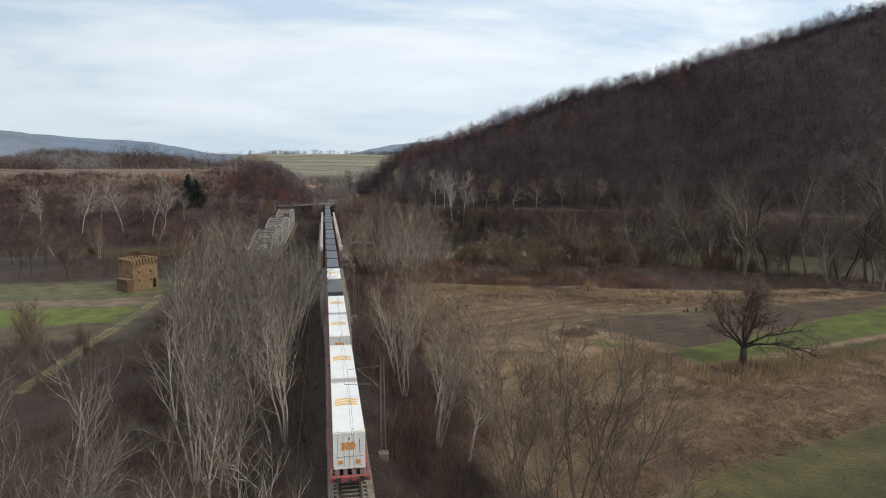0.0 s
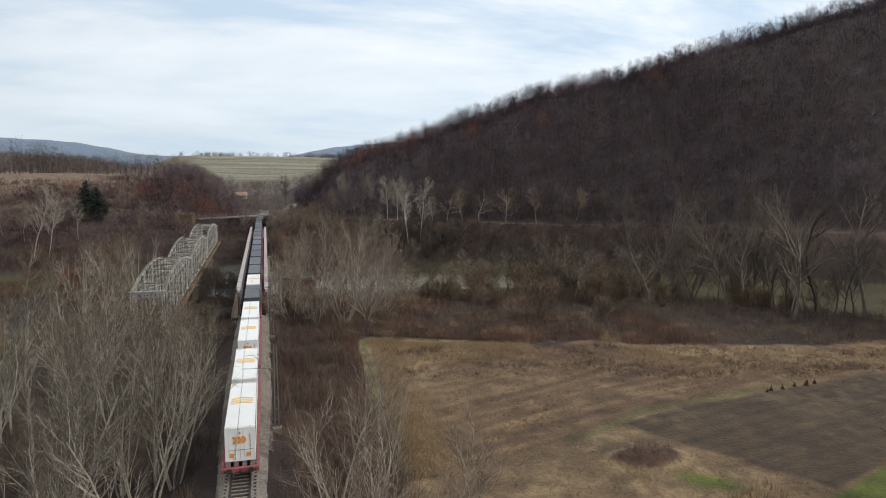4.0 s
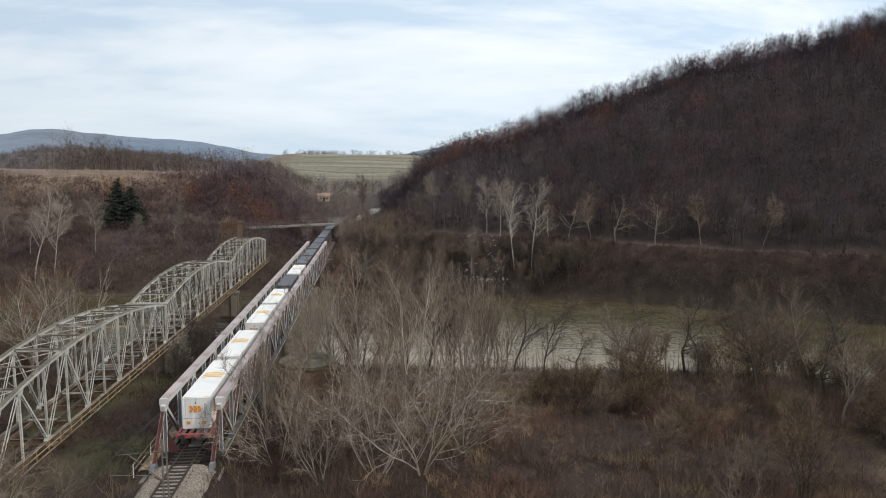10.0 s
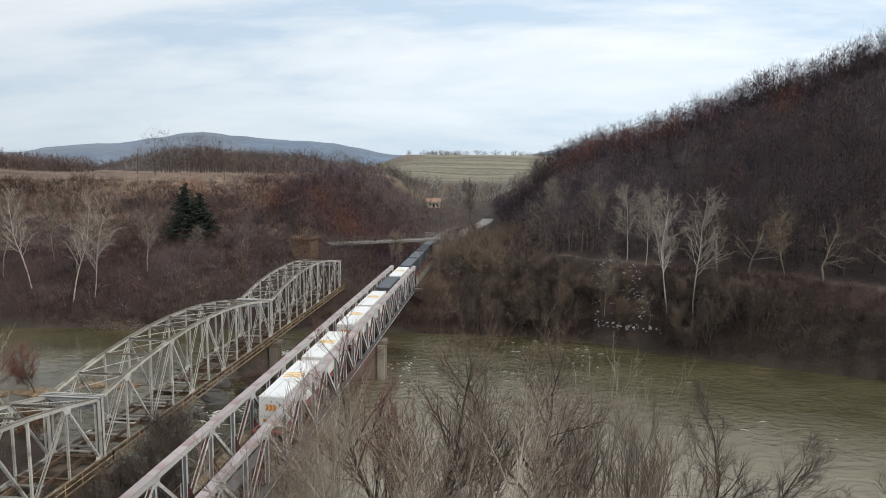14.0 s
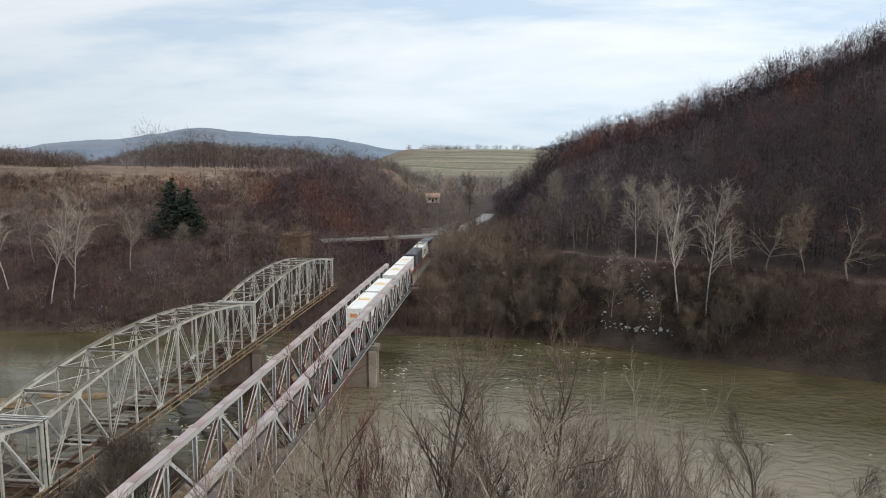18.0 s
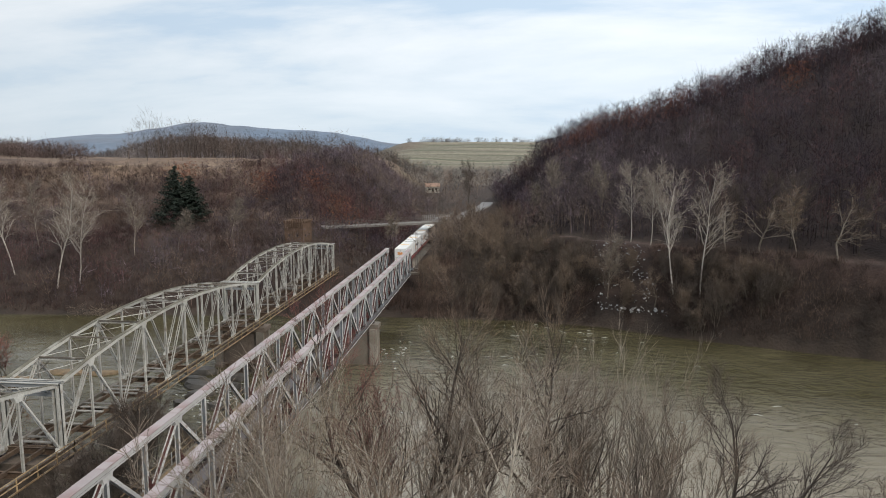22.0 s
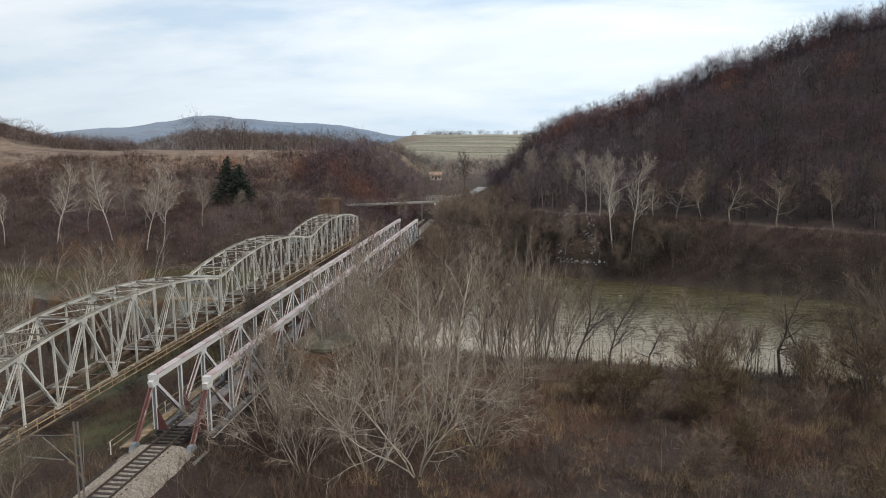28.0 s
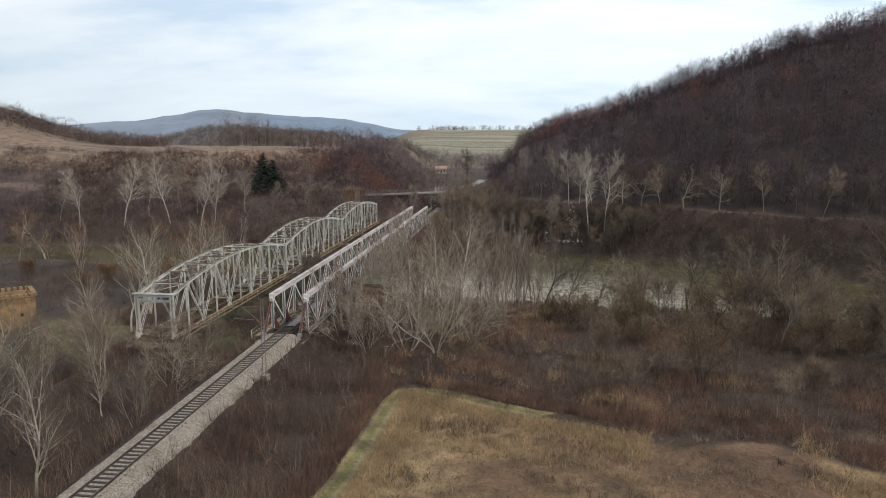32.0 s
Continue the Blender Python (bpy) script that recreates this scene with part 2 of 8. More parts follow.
TWIG = material("grey_brown_twigs", (0.158, 0.116, 0.086), 0.95, vary=0.12, scale=0.4, island=0.3, obj=0.18)
TWIG_PALE = material("pale_grey_twigs", (0.205, 0.165, 0.132), 0.95, vary=0.12, scale=0.4, island=0.3, obj=0.12)
TWIG_WHITE = material("whitish_poplar_twigs", (0.265, 0.225, 0.190), 0.95, vary=0.12, scale=0.4, island=0.3, obj=0.12)
TWIG_UMBER = material("umber_grey_twigs", (0.106, 0.088, 0.067), 0.95, vary=0.12, scale=0.4, island=0.3, obj=0.15)
TWIG_GREY = material("ash_grey_twigs", (0.180, 0.150, 0.126), 0.95, vary=0.12, scale=0.4, island=0.3, obj=0.15)
TWIG_TAN = material("straw_tan_osier_twigs", (0.235, 0.185, 0.125), 0.95, vary=0.12, scale=0.4, island=0.3, obj=0.12)
TWIG_RED = material("reddish_bud_twigs", (0.165, 0.066, 0.058), 0.95, vary=0.15, scale=0.4, island=0.3, obj=0.15)
TWIG_DARK = material("dark_twigs", (0.085, 0.066, 0.055), 0.95, vary=0.12, scale=0.4, island=0.3, obj=0.15)
WOOD = material("winter_wood_twigs", (0.09, 0.065, 0.058), 0.95, vary=0.26, scale=0.03, fine=0.2, island=0.3, attr=True)
BRUSH = material("bramble_stems", (0.066, 0.038, 0.029), 0.95, vary=0.5, scale=0.16, fine=1.0, island=0.45, second=(0.120, 0.086, 0.060))
FOX = material("fox_brown_weed_stems", (0.180, 0.104, 0.072), 0.95, vary=0.4, scale=0.16, fine=1.0, island=0.4, second=(0.105, 0.060, 0.048))
DRY = material("dry_grass_blades", (0.228, 0.167, 0.108), 0.95, vary=0.35, scale=0.16, fine=1.0, island=0.4, second=(0.132, 0.082, 0.054))
CORN = material("dry_maize_stalks", (0.31, 0.225, 0.13), 0.95, vary=0.2, scale=0.3, fine=2, island=0.35)
BRUSH_DARK = material("bank_scrub_stems", (0.055, 0.035, 0.029), 0.95, vary=0.5, scale=0.2, fine=1.2, island=0.7, second=(0.098, 0.068, 0.055))
BRUSH_PALE = material("fox_grey_bank_stems", (0.125, 0.086, 0.066), 0.95, vary=0.5, scale=0.2, fine=1.2, island=0.55, second=(0.205, 0.152, 0.118))
SAPLING = material("pale_sapling_stems", (0.205, 0.167, 0.136), 0.95, vary=0.2, scale=0.2, fine=1.0, island=0.4)
SAPLING_DARK = material("grey_brown_thicket_stems", (0.105, 0.082, 0.062), 0.95, vary=0.3, scale=0.2, fine=1.0, island=0.45)
TWIG_OLIVE = material("olive_brown_twigs", (0.118, 0.082, 0.047), 0.95, vary=0.15, scale=0.4, island=0.35, obj=0.2)
HAZEL = material("red_brown_shoots", (0.082, 0.047, 0.038), 0.95, vary=0.45, scale=0.22, fine=1.2, island=0.5, second=(0.122, 0.088, 0.067))
TWIG_WARM = material("fox_brown_twigs", (0.150, 0.086, 0.048), 0.95, vary=0.15, scale=0.4, island=0.35, obj=0.25)
BRUSH_WARM = material("red_brown_slope_stems", (0.055, 0.031, 0.027), 0.95, vary=0.5, scale=0.12, fine=0.9, island=0.6, second=(0.086, 0.059, 0.046))
OLIVE_GRASS = material("olive_winter_grass", (0.088, 0.082, 0.028), 0.95, vary=0.4, scale=0.3, fine=1.5, island=0.5, second=(0.125, 0.088, 0.045))
GREEN = material("winter_grass_blades", (0.108, 0.125, 0.026), 0.9, vary=0.25, scale=0.15, fine=1.0, island=0.3)
NEEDLE = material("dark_spruce_needles", (0.016, 0.026, 0.018), 0.9, vary=0.25, scale=0.6, fine=6, island=0.3)
LEAF_RUST = material("rusty_oak_leaves", (0.205, 0.078, 0.043), 0.9, vary=0.2, scale=0.5, fine=4, island=0.35)
LITTER = material("pale_rubbish", (0.62, 0.63, 0.64), 0.7, vary=0.2, scale=1, fine=8, obj=0.4)
ROADWAY = material("worn_asphalt", (0.22, 0.215, 0.215), 0.9, vary=0.15, scale=0.3, fine=4)
# the blue-grey of distance haze is put into the mountain's own colour
HAZE = material("haze_tinted_far_mountain", (0.138, 0.185, 0.255), 1.0, vary=0.16, scale=0.004, fine=0.03, second=(0.165, 0.19, 0.235))
ROCK = material("wet_river_rock", (0.060, 0.054, 0.047), 0.6, vary=0.3, scale=0.8, fine=6, bump=0.05)
GRAVEL = material("ochre_river_gravel", (0.215, 0.158, 0.098), 0.95, vary=0.35, scale=0.7, fine=9, bump=0.05, stain=((0.12, 0.09, 0.06), 0.52, 0.68, 0.6))
WIRE = material("dull_copper_wire", (0.05, 0.045, 0.04), 0.6, vary=0.1)
ROOF = material("old_tile_roof", (0.30, 0.20, 0.15), 0.9, vary=0.2)


def water_material():
    m = bpy.data.materials.new("murky_olive_river")
    m.use_nodes = True
    nt = m.node_tree
    N, L = nt.nodes.new, nt.links.new
    b = nt.nodes["Principled BSDF"]
    b.inputs["Roughness"].default_value = 0.10
    b.inputs["IOR"].default_value = 1.33
    tc = N("ShaderNodeTexCoord")
    mp = N("ShaderNodeMapping")
    mp.inputs["Scale"].default_value = (0.52, 1.0, 1)
    mp.inputs["Rotation"].default_value = (0, 0, radians(16))
    L(tc.outputs["Object"], mp.inputs[0])
    hts = []
    for s, d in ((0.50, 6), (0.07, 3)):
        n = N("ShaderNodeTexNoise")
        n.inputs["Scale"].default_value, n.inputs["Detail"].default_value = s, d
        n.inputs["Distortion"].default_value = 1.4
        L(mp.outputs[0], n.inputs["Vector"])
        hts.append(n.outputs["Fac"])
    bu = N("ShaderNodeBump")
    bu.inputs["Strength"].default_value, bu.inputs["Distance"].default_value = 1.0, 0.50
    L(hts[0], bu.inputs["Height"])
    sep = N("ShaderNodeSeparateXYZ")
    L(tc.outputs["Object"], sep.inputs[0])
    calm = N("ShaderNodeMapRange")
    for k, q in zip(("From Min", "From Max", "To Min", "To Max"), (-42.0, -14.0, 0.14, 1.0)):
        calm.inputs[k].default_value = q
    L(sep.outputs[0], calm.inputs["Value"])
    slow = N("ShaderNodeMapRange")
    for k, q in zip(("From Min", "From Max", "To Min", "To Max"), (68.0, 108.0, 1.0, 0.16)):
        slow.inputs[k].default_value = q
    L(sep.outputs[0], slow.inputs["Value"])
    rough_water = N("ShaderNodeMath")
    rough_water.operation = "MULTIPLY"
    L(calm.outputs[0], rough_water.inputs[0])
    L(slow.outputs[0], rough_water.inputs[1])
    L(rough_water.outputs[0], bu.inputs["Strength"])
    L(bu.outputs[0], b.inputs["Normal"])
    ramp = N("ShaderNodeValToRGB")
    ramp.color_ramp.elements[0].position, ramp.color_ramp.elements[0].color = 0.38, (0.050, 0.044, 0.021, 1)
    ramp.color_ramp.elements[1].position, ramp.color_ramp.elements[1].color = 0.66, (0.096, 0.086, 0.048, 1)
    L(hts[1], ramp.inputs["Fac"])
    slant = N("ShaderNodeMath")
    slant.operation = "MULTIPLY_ADD"
    slant.inputs[1].default_value = 0.30
    L(sep.outputs[0], slant.inputs[0])
    L(sep.outputs[1], slant.inputs[2])
    wander = N("ShaderNodeMath")
    wander.operation = "MULTIPLY_ADD"
    wander.inputs[1].default_value = 26.0
    L(hts[1], wander.inputs[0])
    L(slant.outputs[0], wander.inputs[2])
    # paler towards the near bank: silt, plus the sky's reflection painted into the colour
    silt_sheen = N("ShaderNodeMapRange")
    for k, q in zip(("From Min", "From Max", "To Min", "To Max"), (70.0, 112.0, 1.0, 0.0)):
        silt_sheen.inputs[k].default_value = q
    L(wander.outputs[0], silt_sheen.inputs["Value"])
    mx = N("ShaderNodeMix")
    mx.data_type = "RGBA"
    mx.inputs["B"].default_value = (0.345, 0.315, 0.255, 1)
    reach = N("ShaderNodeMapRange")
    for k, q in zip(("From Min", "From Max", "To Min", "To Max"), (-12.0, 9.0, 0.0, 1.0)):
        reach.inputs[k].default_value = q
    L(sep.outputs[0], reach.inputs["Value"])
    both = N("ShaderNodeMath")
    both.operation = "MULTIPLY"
    L(silt_sheen.outputs[0], both.inputs[0])
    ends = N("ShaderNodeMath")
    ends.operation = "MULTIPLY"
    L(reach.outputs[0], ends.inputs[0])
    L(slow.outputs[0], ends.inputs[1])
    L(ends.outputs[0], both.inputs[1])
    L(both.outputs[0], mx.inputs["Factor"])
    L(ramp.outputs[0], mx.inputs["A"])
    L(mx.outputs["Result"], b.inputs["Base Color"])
    return m


RIVER = water_material()
FOAM = material("white_water", (0.50, 0.51, 0.48), 0.6, vary=0.2, scale=1.5, fine=8)

# ---- mesh tools ----


class Shape:
    """Collects boxes, beams and tubes into one mesh."""

    def __init__(self):
        self.v, self.f = [], []

    def add(self, verts, faces):
        k = len(self.v)
        self.v += [tuple(p) for p in verts]
        self.f += [tuple(i + k for i in q) for q in faces]
        return self

    def box(self, x0, x1, y0, y1, z0, z1, bevel=0.0):
        b = min(bevel, (x1 - x0) / 3, (y1 - y0) / 3, (z1 - z0) / 3)
        if b <= 0:
            return self.add([(x, y, z) for z in (z0, z1) for x, y in ((x0, y0), (x1, y0), (x1, y1), (x0, y1))],
                            [(3, 2, 1, 0), (4, 5, 6, 7), (0, 1, 5, 4), (1, 2, 6, 5), (2, 3, 7, 6), (3, 0, 4, 7)])
        ring = lambda i: [(x0 + i, y0 + i), (x1 - i, y0 + i), (x1 - i, y1 - i), (x0 + i, y1 - i)]
        vs = [(*p, z0) for p in ring(b)] + [(*p, z0 + b) for p in ring(0)] + [(*p, z1 - b) for p in ring(0)] + [(*p, z1) for p in ring(b)]
        fs = [(3, 2, 1, 0), (12, 13, 14, 15)]
        for a in (0, 4, 8):
            fs += [(a + i, a + (i + 1) % 4, a + 4 + (i + 1) % 4, a + 4 + i) for i in range(4)]
        return self.add(vs, fs)

    def beam(self, p, q, w, h, up=(0, 0, 1), flange=0.0):
        """A bar from p to q, w across and h in the direction of up; flange > 0 makes an I-section with that plate thickness."""
        p, q = Vector(p), Vector(q)
        d = (q - p).normalized()
        side = d.cross(Vector(up))
        if side.length < 1e-4:
            side = d.cross(Vector((0, 1, 0)))
        side.normalize()
        u = side.cross(d).normalized()
        if flange:
            t = flange
            prof = [(-w / 2, -h / 2), (w / 2, -h / 2), (w / 2, -h / 2 + t), (t / 2, -h / 2 + t), (t / 2, h / 2 - t), (w / 2, h / 2 - t), (w / 2, h / 2),
                    (-w / 2, h / 2), (-w / 2, h / 2 - t), (-t / 2, h / 2 - t), (-t / 2, -h / 2 + t), (-w / 2, -h / 2 + t)]
        else:
            prof = [(-w / 2, -h / 2), (w / 2, -h / 2), (w / 2, h / 2), (-w / 2, h / 2)]
        n = len(prof)
        vs = [e + side * a + u * b for e in (p, q) for a, b in prof]
        fs = [(i, (i + 1) % n, n + (i + 1) % n, n + i) for i in range(n)]
        return self.add(vs, fs + [tuple(range(n))[::-1], tuple(range(n, 2 * n))])

    def tube(self, p, q, r0, r1=None, n=6, caps=True):
        p, q = Vector(p), Vector(q)
        r1 = r0 if r1 is None else r1
        d = (q - p).normalized()
        a = d.orthogonal().normalized()
        b = d.cross(a)
        vs = [c + (a * math.cos(2 * math.pi * i / n) + b * math.sin(2 * math.pi * i / n)) * r for c, r in ((p, r0), (q, r1)) for i in range(n)]
        fs = [(i, (i + 1) % n, n + (i + 1) % n, n + i) for i in range(n)]
        return self.add(vs, fs + ([tuple(range(n))[::-1], tuple(range(n, 2 * n))] if caps else []))

    def plate(self, pts, thick, axis):
        """A flat plate: outline pts, given thickness along the axis vector."""
        ax = Vector(axis) * thick / 2
        n = len(pts)
        vs = [Vector(p) - ax for p in pts] + [Vector(p) + ax for p in pts]
        return self.add(vs, [tuple(range(n))[::-1], tuple(range(n, 2 * n))] + [(i, (i + 1) % n, n + (i + 1) % n, n + i) for i in range(n)])

    def mesh(self, name, mat):
        me = bpy.data.meshes.new(name)
        me.from_pydata(self.v, [], self.f)
        me.materials.append(mat)
        bm = bmesh.new()
        bm.from_mesh(me)
        bmesh.ops.recalc_face_normals(bm, faces=bm.faces)
        bm.to_mesh(me)
        bm.free()
        return me


def part(name, shape, mat, parent, label=""):
    """One mesh object under a thing or under a part. shape: a Shape, or a mesh that is shared."""
    ob = new(name, shape.mesh(name, mat) if isinstance(shape, Shape) else shape)
    ob.parent = parent
    if label:
        ob["label"] = label
    return ob


def thing(name, label, category, group="", at=None, kind=""):
    ob = new(name)
    ob.empty_display_size = 0.2
    if at is not None:
        ob.matrix_world = at
    return tagged(ob, label, category, group, kind)


def arrays(name, V, F, mat, kind="stuff", label="", category="", parent=None):
    me = bpy.data.meshes.new(name)
    me.from_pydata(np.asarray(V, dtype=np.float32), [], np.asarray(F, dtype=np.int32))
    me.materials.append(mat)
    ob = new(name, me)
    if parent is not None:
        ob.parent = parent
    return tagged(ob, label, category, "", kind)


rng = np.random.default_rng(7)


def value_noise(x, y, size, seed=0):
    """Smooth noise of -1..1 over the plan."""
    table = np.random.default_rng(seed).uniform(-1, 1, (64, 64))
    u, v = np.asarray(x) / size, np.asarray(y) / size
    i, j = np.floor(u).astype(int), np.floor(v).astype(int)
    a, b = u - i, v - j
    a, b = a * a * (3 - 2 * a), b * b * (3 - 2 * b)
    g = lambda p, q: table[p % 64, q % 64]
    return (g(i, j) * (1 - a) + g(i + 1, j) * a) * (1 - b) + (g(i, j + 1) * (1 - a) + g(i + 1, j + 1) * a) * b


def step(x, a, b):
    t = np.clip((x - a) / (b - a), 0, 1)
    return t * t * (3 - 2 * t)


# ---- the land ----
WATER = -7.5


def near_bank(x):
    return np.interp(x, [-400, -200, -90, -50, -20, 0, 20, 45, 70, 90, 105, 118, 130, 150, 200, 400], [70, 82, 78, 66, 52, 45, 42, 38, 34, 27, 11, -7, -24, -54, -120, -390])


def far_bank(x):
    return np.interp(x, [-400, -200, -80, 0, 25, 40, 52, 68, 81, 118, 160, 250, 400], [90, 104, 109.5, 115.6, 115.6, 112.4, 106.2, 100.4, 96.4, 74.5, 43, -31, -151])


def path_line(x):
    return np.interp(x, [20, 34, 50, 65, 84, 120, 200, 400], [146, 135, 123.8, 116.2, 101.5, 80, 28, -132])


CREST_X = [-40, 5, 30, 55, 70, 94, 115, 130, 165, 212, 250, 350, 600]
CREST_Y = [330, 260, 228, 208, 202, 193, 187, 185, 173, 160, 152, 130, 60]
CREST_Z = [10, 13, 21, 30, 35.5, 44.5, 53, 59, 65.5, 80.5, 92, 124, 180]


def land(x, y):
    """Height of the ground."""
    x, y = np.asarray(x, float), np.asarray(y, float)
    nb, fb = near_bank(x), far_bank(x)
    n1, n2, n3 = value_noise(x, y, 23, 1), value_noise(x, y, 7, 2), value_noise(x, y, 60, 3)
    # near side: flood plain, lower on the west of the railway
    near = np.where(x > 0, -2.9, -5.3) + 0.35 * n1 + 0.12 * n2 + 0.3 * step(y, -40, -120) * (x > 0)
    near = near + np.where(x > 0, -1.6 * step(y, nb - 26, nb - 6), 0)
    near = near + 6 * step(-x, 140, 400)
    zn = near + (-9.3 - near) * step(y, nb - 5, nb + 3)
    zn = zn + 1.3 * np.exp(-(((x - 37.8) / 4.2) ** 2 + ((y + 69.0) / 2.6) ** 2))
    # far side, east: steep bank, path terrace, wooded hill
    pl = path_line(x)
    cx, cz = np.interp(x, CREST_X, CREST_Y), np.interp(x, CREST_X, CREST_Z)
    bank = -9 + 15.4 * np.clip((y - fb + 2) / np.maximum(pl - 2 - fb, 6), 0, 1) ** 0.8
    u = np.clip((y - pl - 3) / np.maximum(cx - pl - 3, 20), 0, 1)
    hill = 6.4 + (cz - 6.4) * (0.35 * u + 0.65 * step(u, -0.25, 1.0) - 0.65 * step(0, -0.25, 1.0)) / (1 - 0.65 * step(0, -0.25, 1.0))
    over = np.clip((y - cx) / 160, 0, 1)
    hill = hill - over * (cz - 8) * 0.6
    east = np.where(y < pl - 2, bank, np.where(y < pl + 3, 6.4, hill)) + 0.5 * n2 * step(y, fb, fb + 4) + 1.2 * n1 * step(y, pl + 4, pl + 25)
    # far side, west: slope up to a plateau with a knoll at its end
    d = y - fb
    west = np.interp(d, [-4, 0, 10, 22, 40, 66, 84, 110, 400, 900], [-9.3, -7.6, -2, 2.5, 5.5, 13, 20, 22, 22.5, 24]) + 1.0 * n1 * step(d, 4, 12) + 0.4 * n2 * step(d, 2, 6)
    west = west + np.interp(-x, [165, 200, 235, 300, 500], [0, 4, 14, 32, 42]) * step(d, 60, 140) * (1 - step(y, 275, 330))
    kn = np.exp(-(((x + 27) / 20) ** 2 + ((y - 178) / 26) ** 2))
    west = west + 3.0 * kn
    # the valley that road and railway follow
    centre = np.interp(y, [120, 170, 210, 260, 420], [2, 4, 5, 2, -8])
    dl = step(centre - x, 6, 34) * (1 - step(y, 215, 260)) + step(centre - x, 14, 40) * step(y, 215, 260)
    dr = step(x - centre, 14, 34)
    valley = np.interp(y, [110, 125, 131, 170, 230, 300], [-9, -4.5, -0.6, 0.5, 4.0, 8.0])
    far = valley + (west - valley) * dl
    far = np.where(x > centre, valley + (east - valley) * dr, far)
    zf = np.where(y < fb - 2, -9.3, np.maximum(far, -9.3))
    z = np.where(y > (nb + fb) / 2, zf, zn)
    z = np.maximum(z, -10.2 + 3.6 * np.exp(-(((x + 15.5) / 5.0) ** 2 + ((y - 83) / 6.5) ** 2)) + 0.25 * n2)
    # far country: gentle rise to the terraced field and beyond
    r = step(y, 330, 480)
    beyond = np.interp(y, [300, 420, 560, 900, 1100, 4000], [8, 13, 21, 42, 43, 30]) + 2.0 * n3
    lowland = np.interp(y, [300, 420, 900, 1100, 4000], [14, 13, 22, 22, 10]) + 1.5 * n3
    wl = step(-x - 0.16 * y, -40, 40)
    beyond = beyond * (1 - wl) + lowland * wl
    z = z * (1 - r) + beyond * r
    z = z + r * (21.0 * np.exp(-(((x + 278) / 62) ** 2 + ((y - 590) / 60) ** 2)) + 15.0 * np.exp(-(((x + 175) / 62) ** 2 + ((y - 600) / 60) ** 2)))
    far_east = step(x, 500, 1500)
    z = z * (1 - far_east) + 40 * far_east
    # the railway's bank and cutting
    a = np.abs(x)
    w = np.where(y < 60, step(-y, 0.0, 2.0), step(y, 129.0, 133.0)) * (y < 215) * (a < 26)
    shoulder = np.where(y < 60, 2.6, 4.2)
    toe = -0.72 - np.clip(a - shoulder, 0, 40) / 1.5
    z = np.where((w > 0) & (y < 60), np.maximum(z, toe * w + z * (1 - w)), z)
    cut = np.where(a < 11, -0.62 + np.clip(a - shoulder, 0, 40) / 1.1, 99)
    z = np.where((w > 0) & (y > 60), np.where(w < 1, np.maximum(z, toe * w + z * (1 - w)), np.minimum(np.maximum(z, toe), cut)), z)
    # bank under the valley road
    rx = np.interp(y, [165, 169.5, 174, 184, 198, 212, 235], [0, 4.5, 9, 10.5, 13, 15.5, 19])
    rz = np.interp(y, [169.5, 235], [5.9, 8.4])
    wr = (y > 171) * (y < 240) * (np.abs(x - rx) < 16)
    z = np.where(wr, np.maximum(z, rz - np.clip(np.abs(x - rx) - 2.6, 0, 20) / 1.4), z)
    z = np.where(wr & (np.abs(x - rx) < 2.7), np.minimum(z, rz), z)
    # the old line's bank south of the old bridge
    ao = np.abs(x + 16.9)
    wo = step(-y, 4.0, 8.0) * step(y, -60, -20) + step(y, 128.5, 132) * (y > 60) * (y < 160)
    z = np.maximum(z, (-1.7 - np.clip(ao - 3.2, 0, 40) / 1.6) * wo + z * (1 - wo))
    return z


def axis(lo, hi, fine, far0, far1, grow=1.22):
    mid = list(np.arange(lo, hi + fine / 2, fine))
    up, s = [], fine
    p = hi
    while p < far1:
        s *= grow
        p += s
        up.append(p)
    down, s, p = [], fine, lo
    while p > far0:
        s *= grow
        p -= s
        down.append(p)
    return np.array(down[::-1] + mid + up)


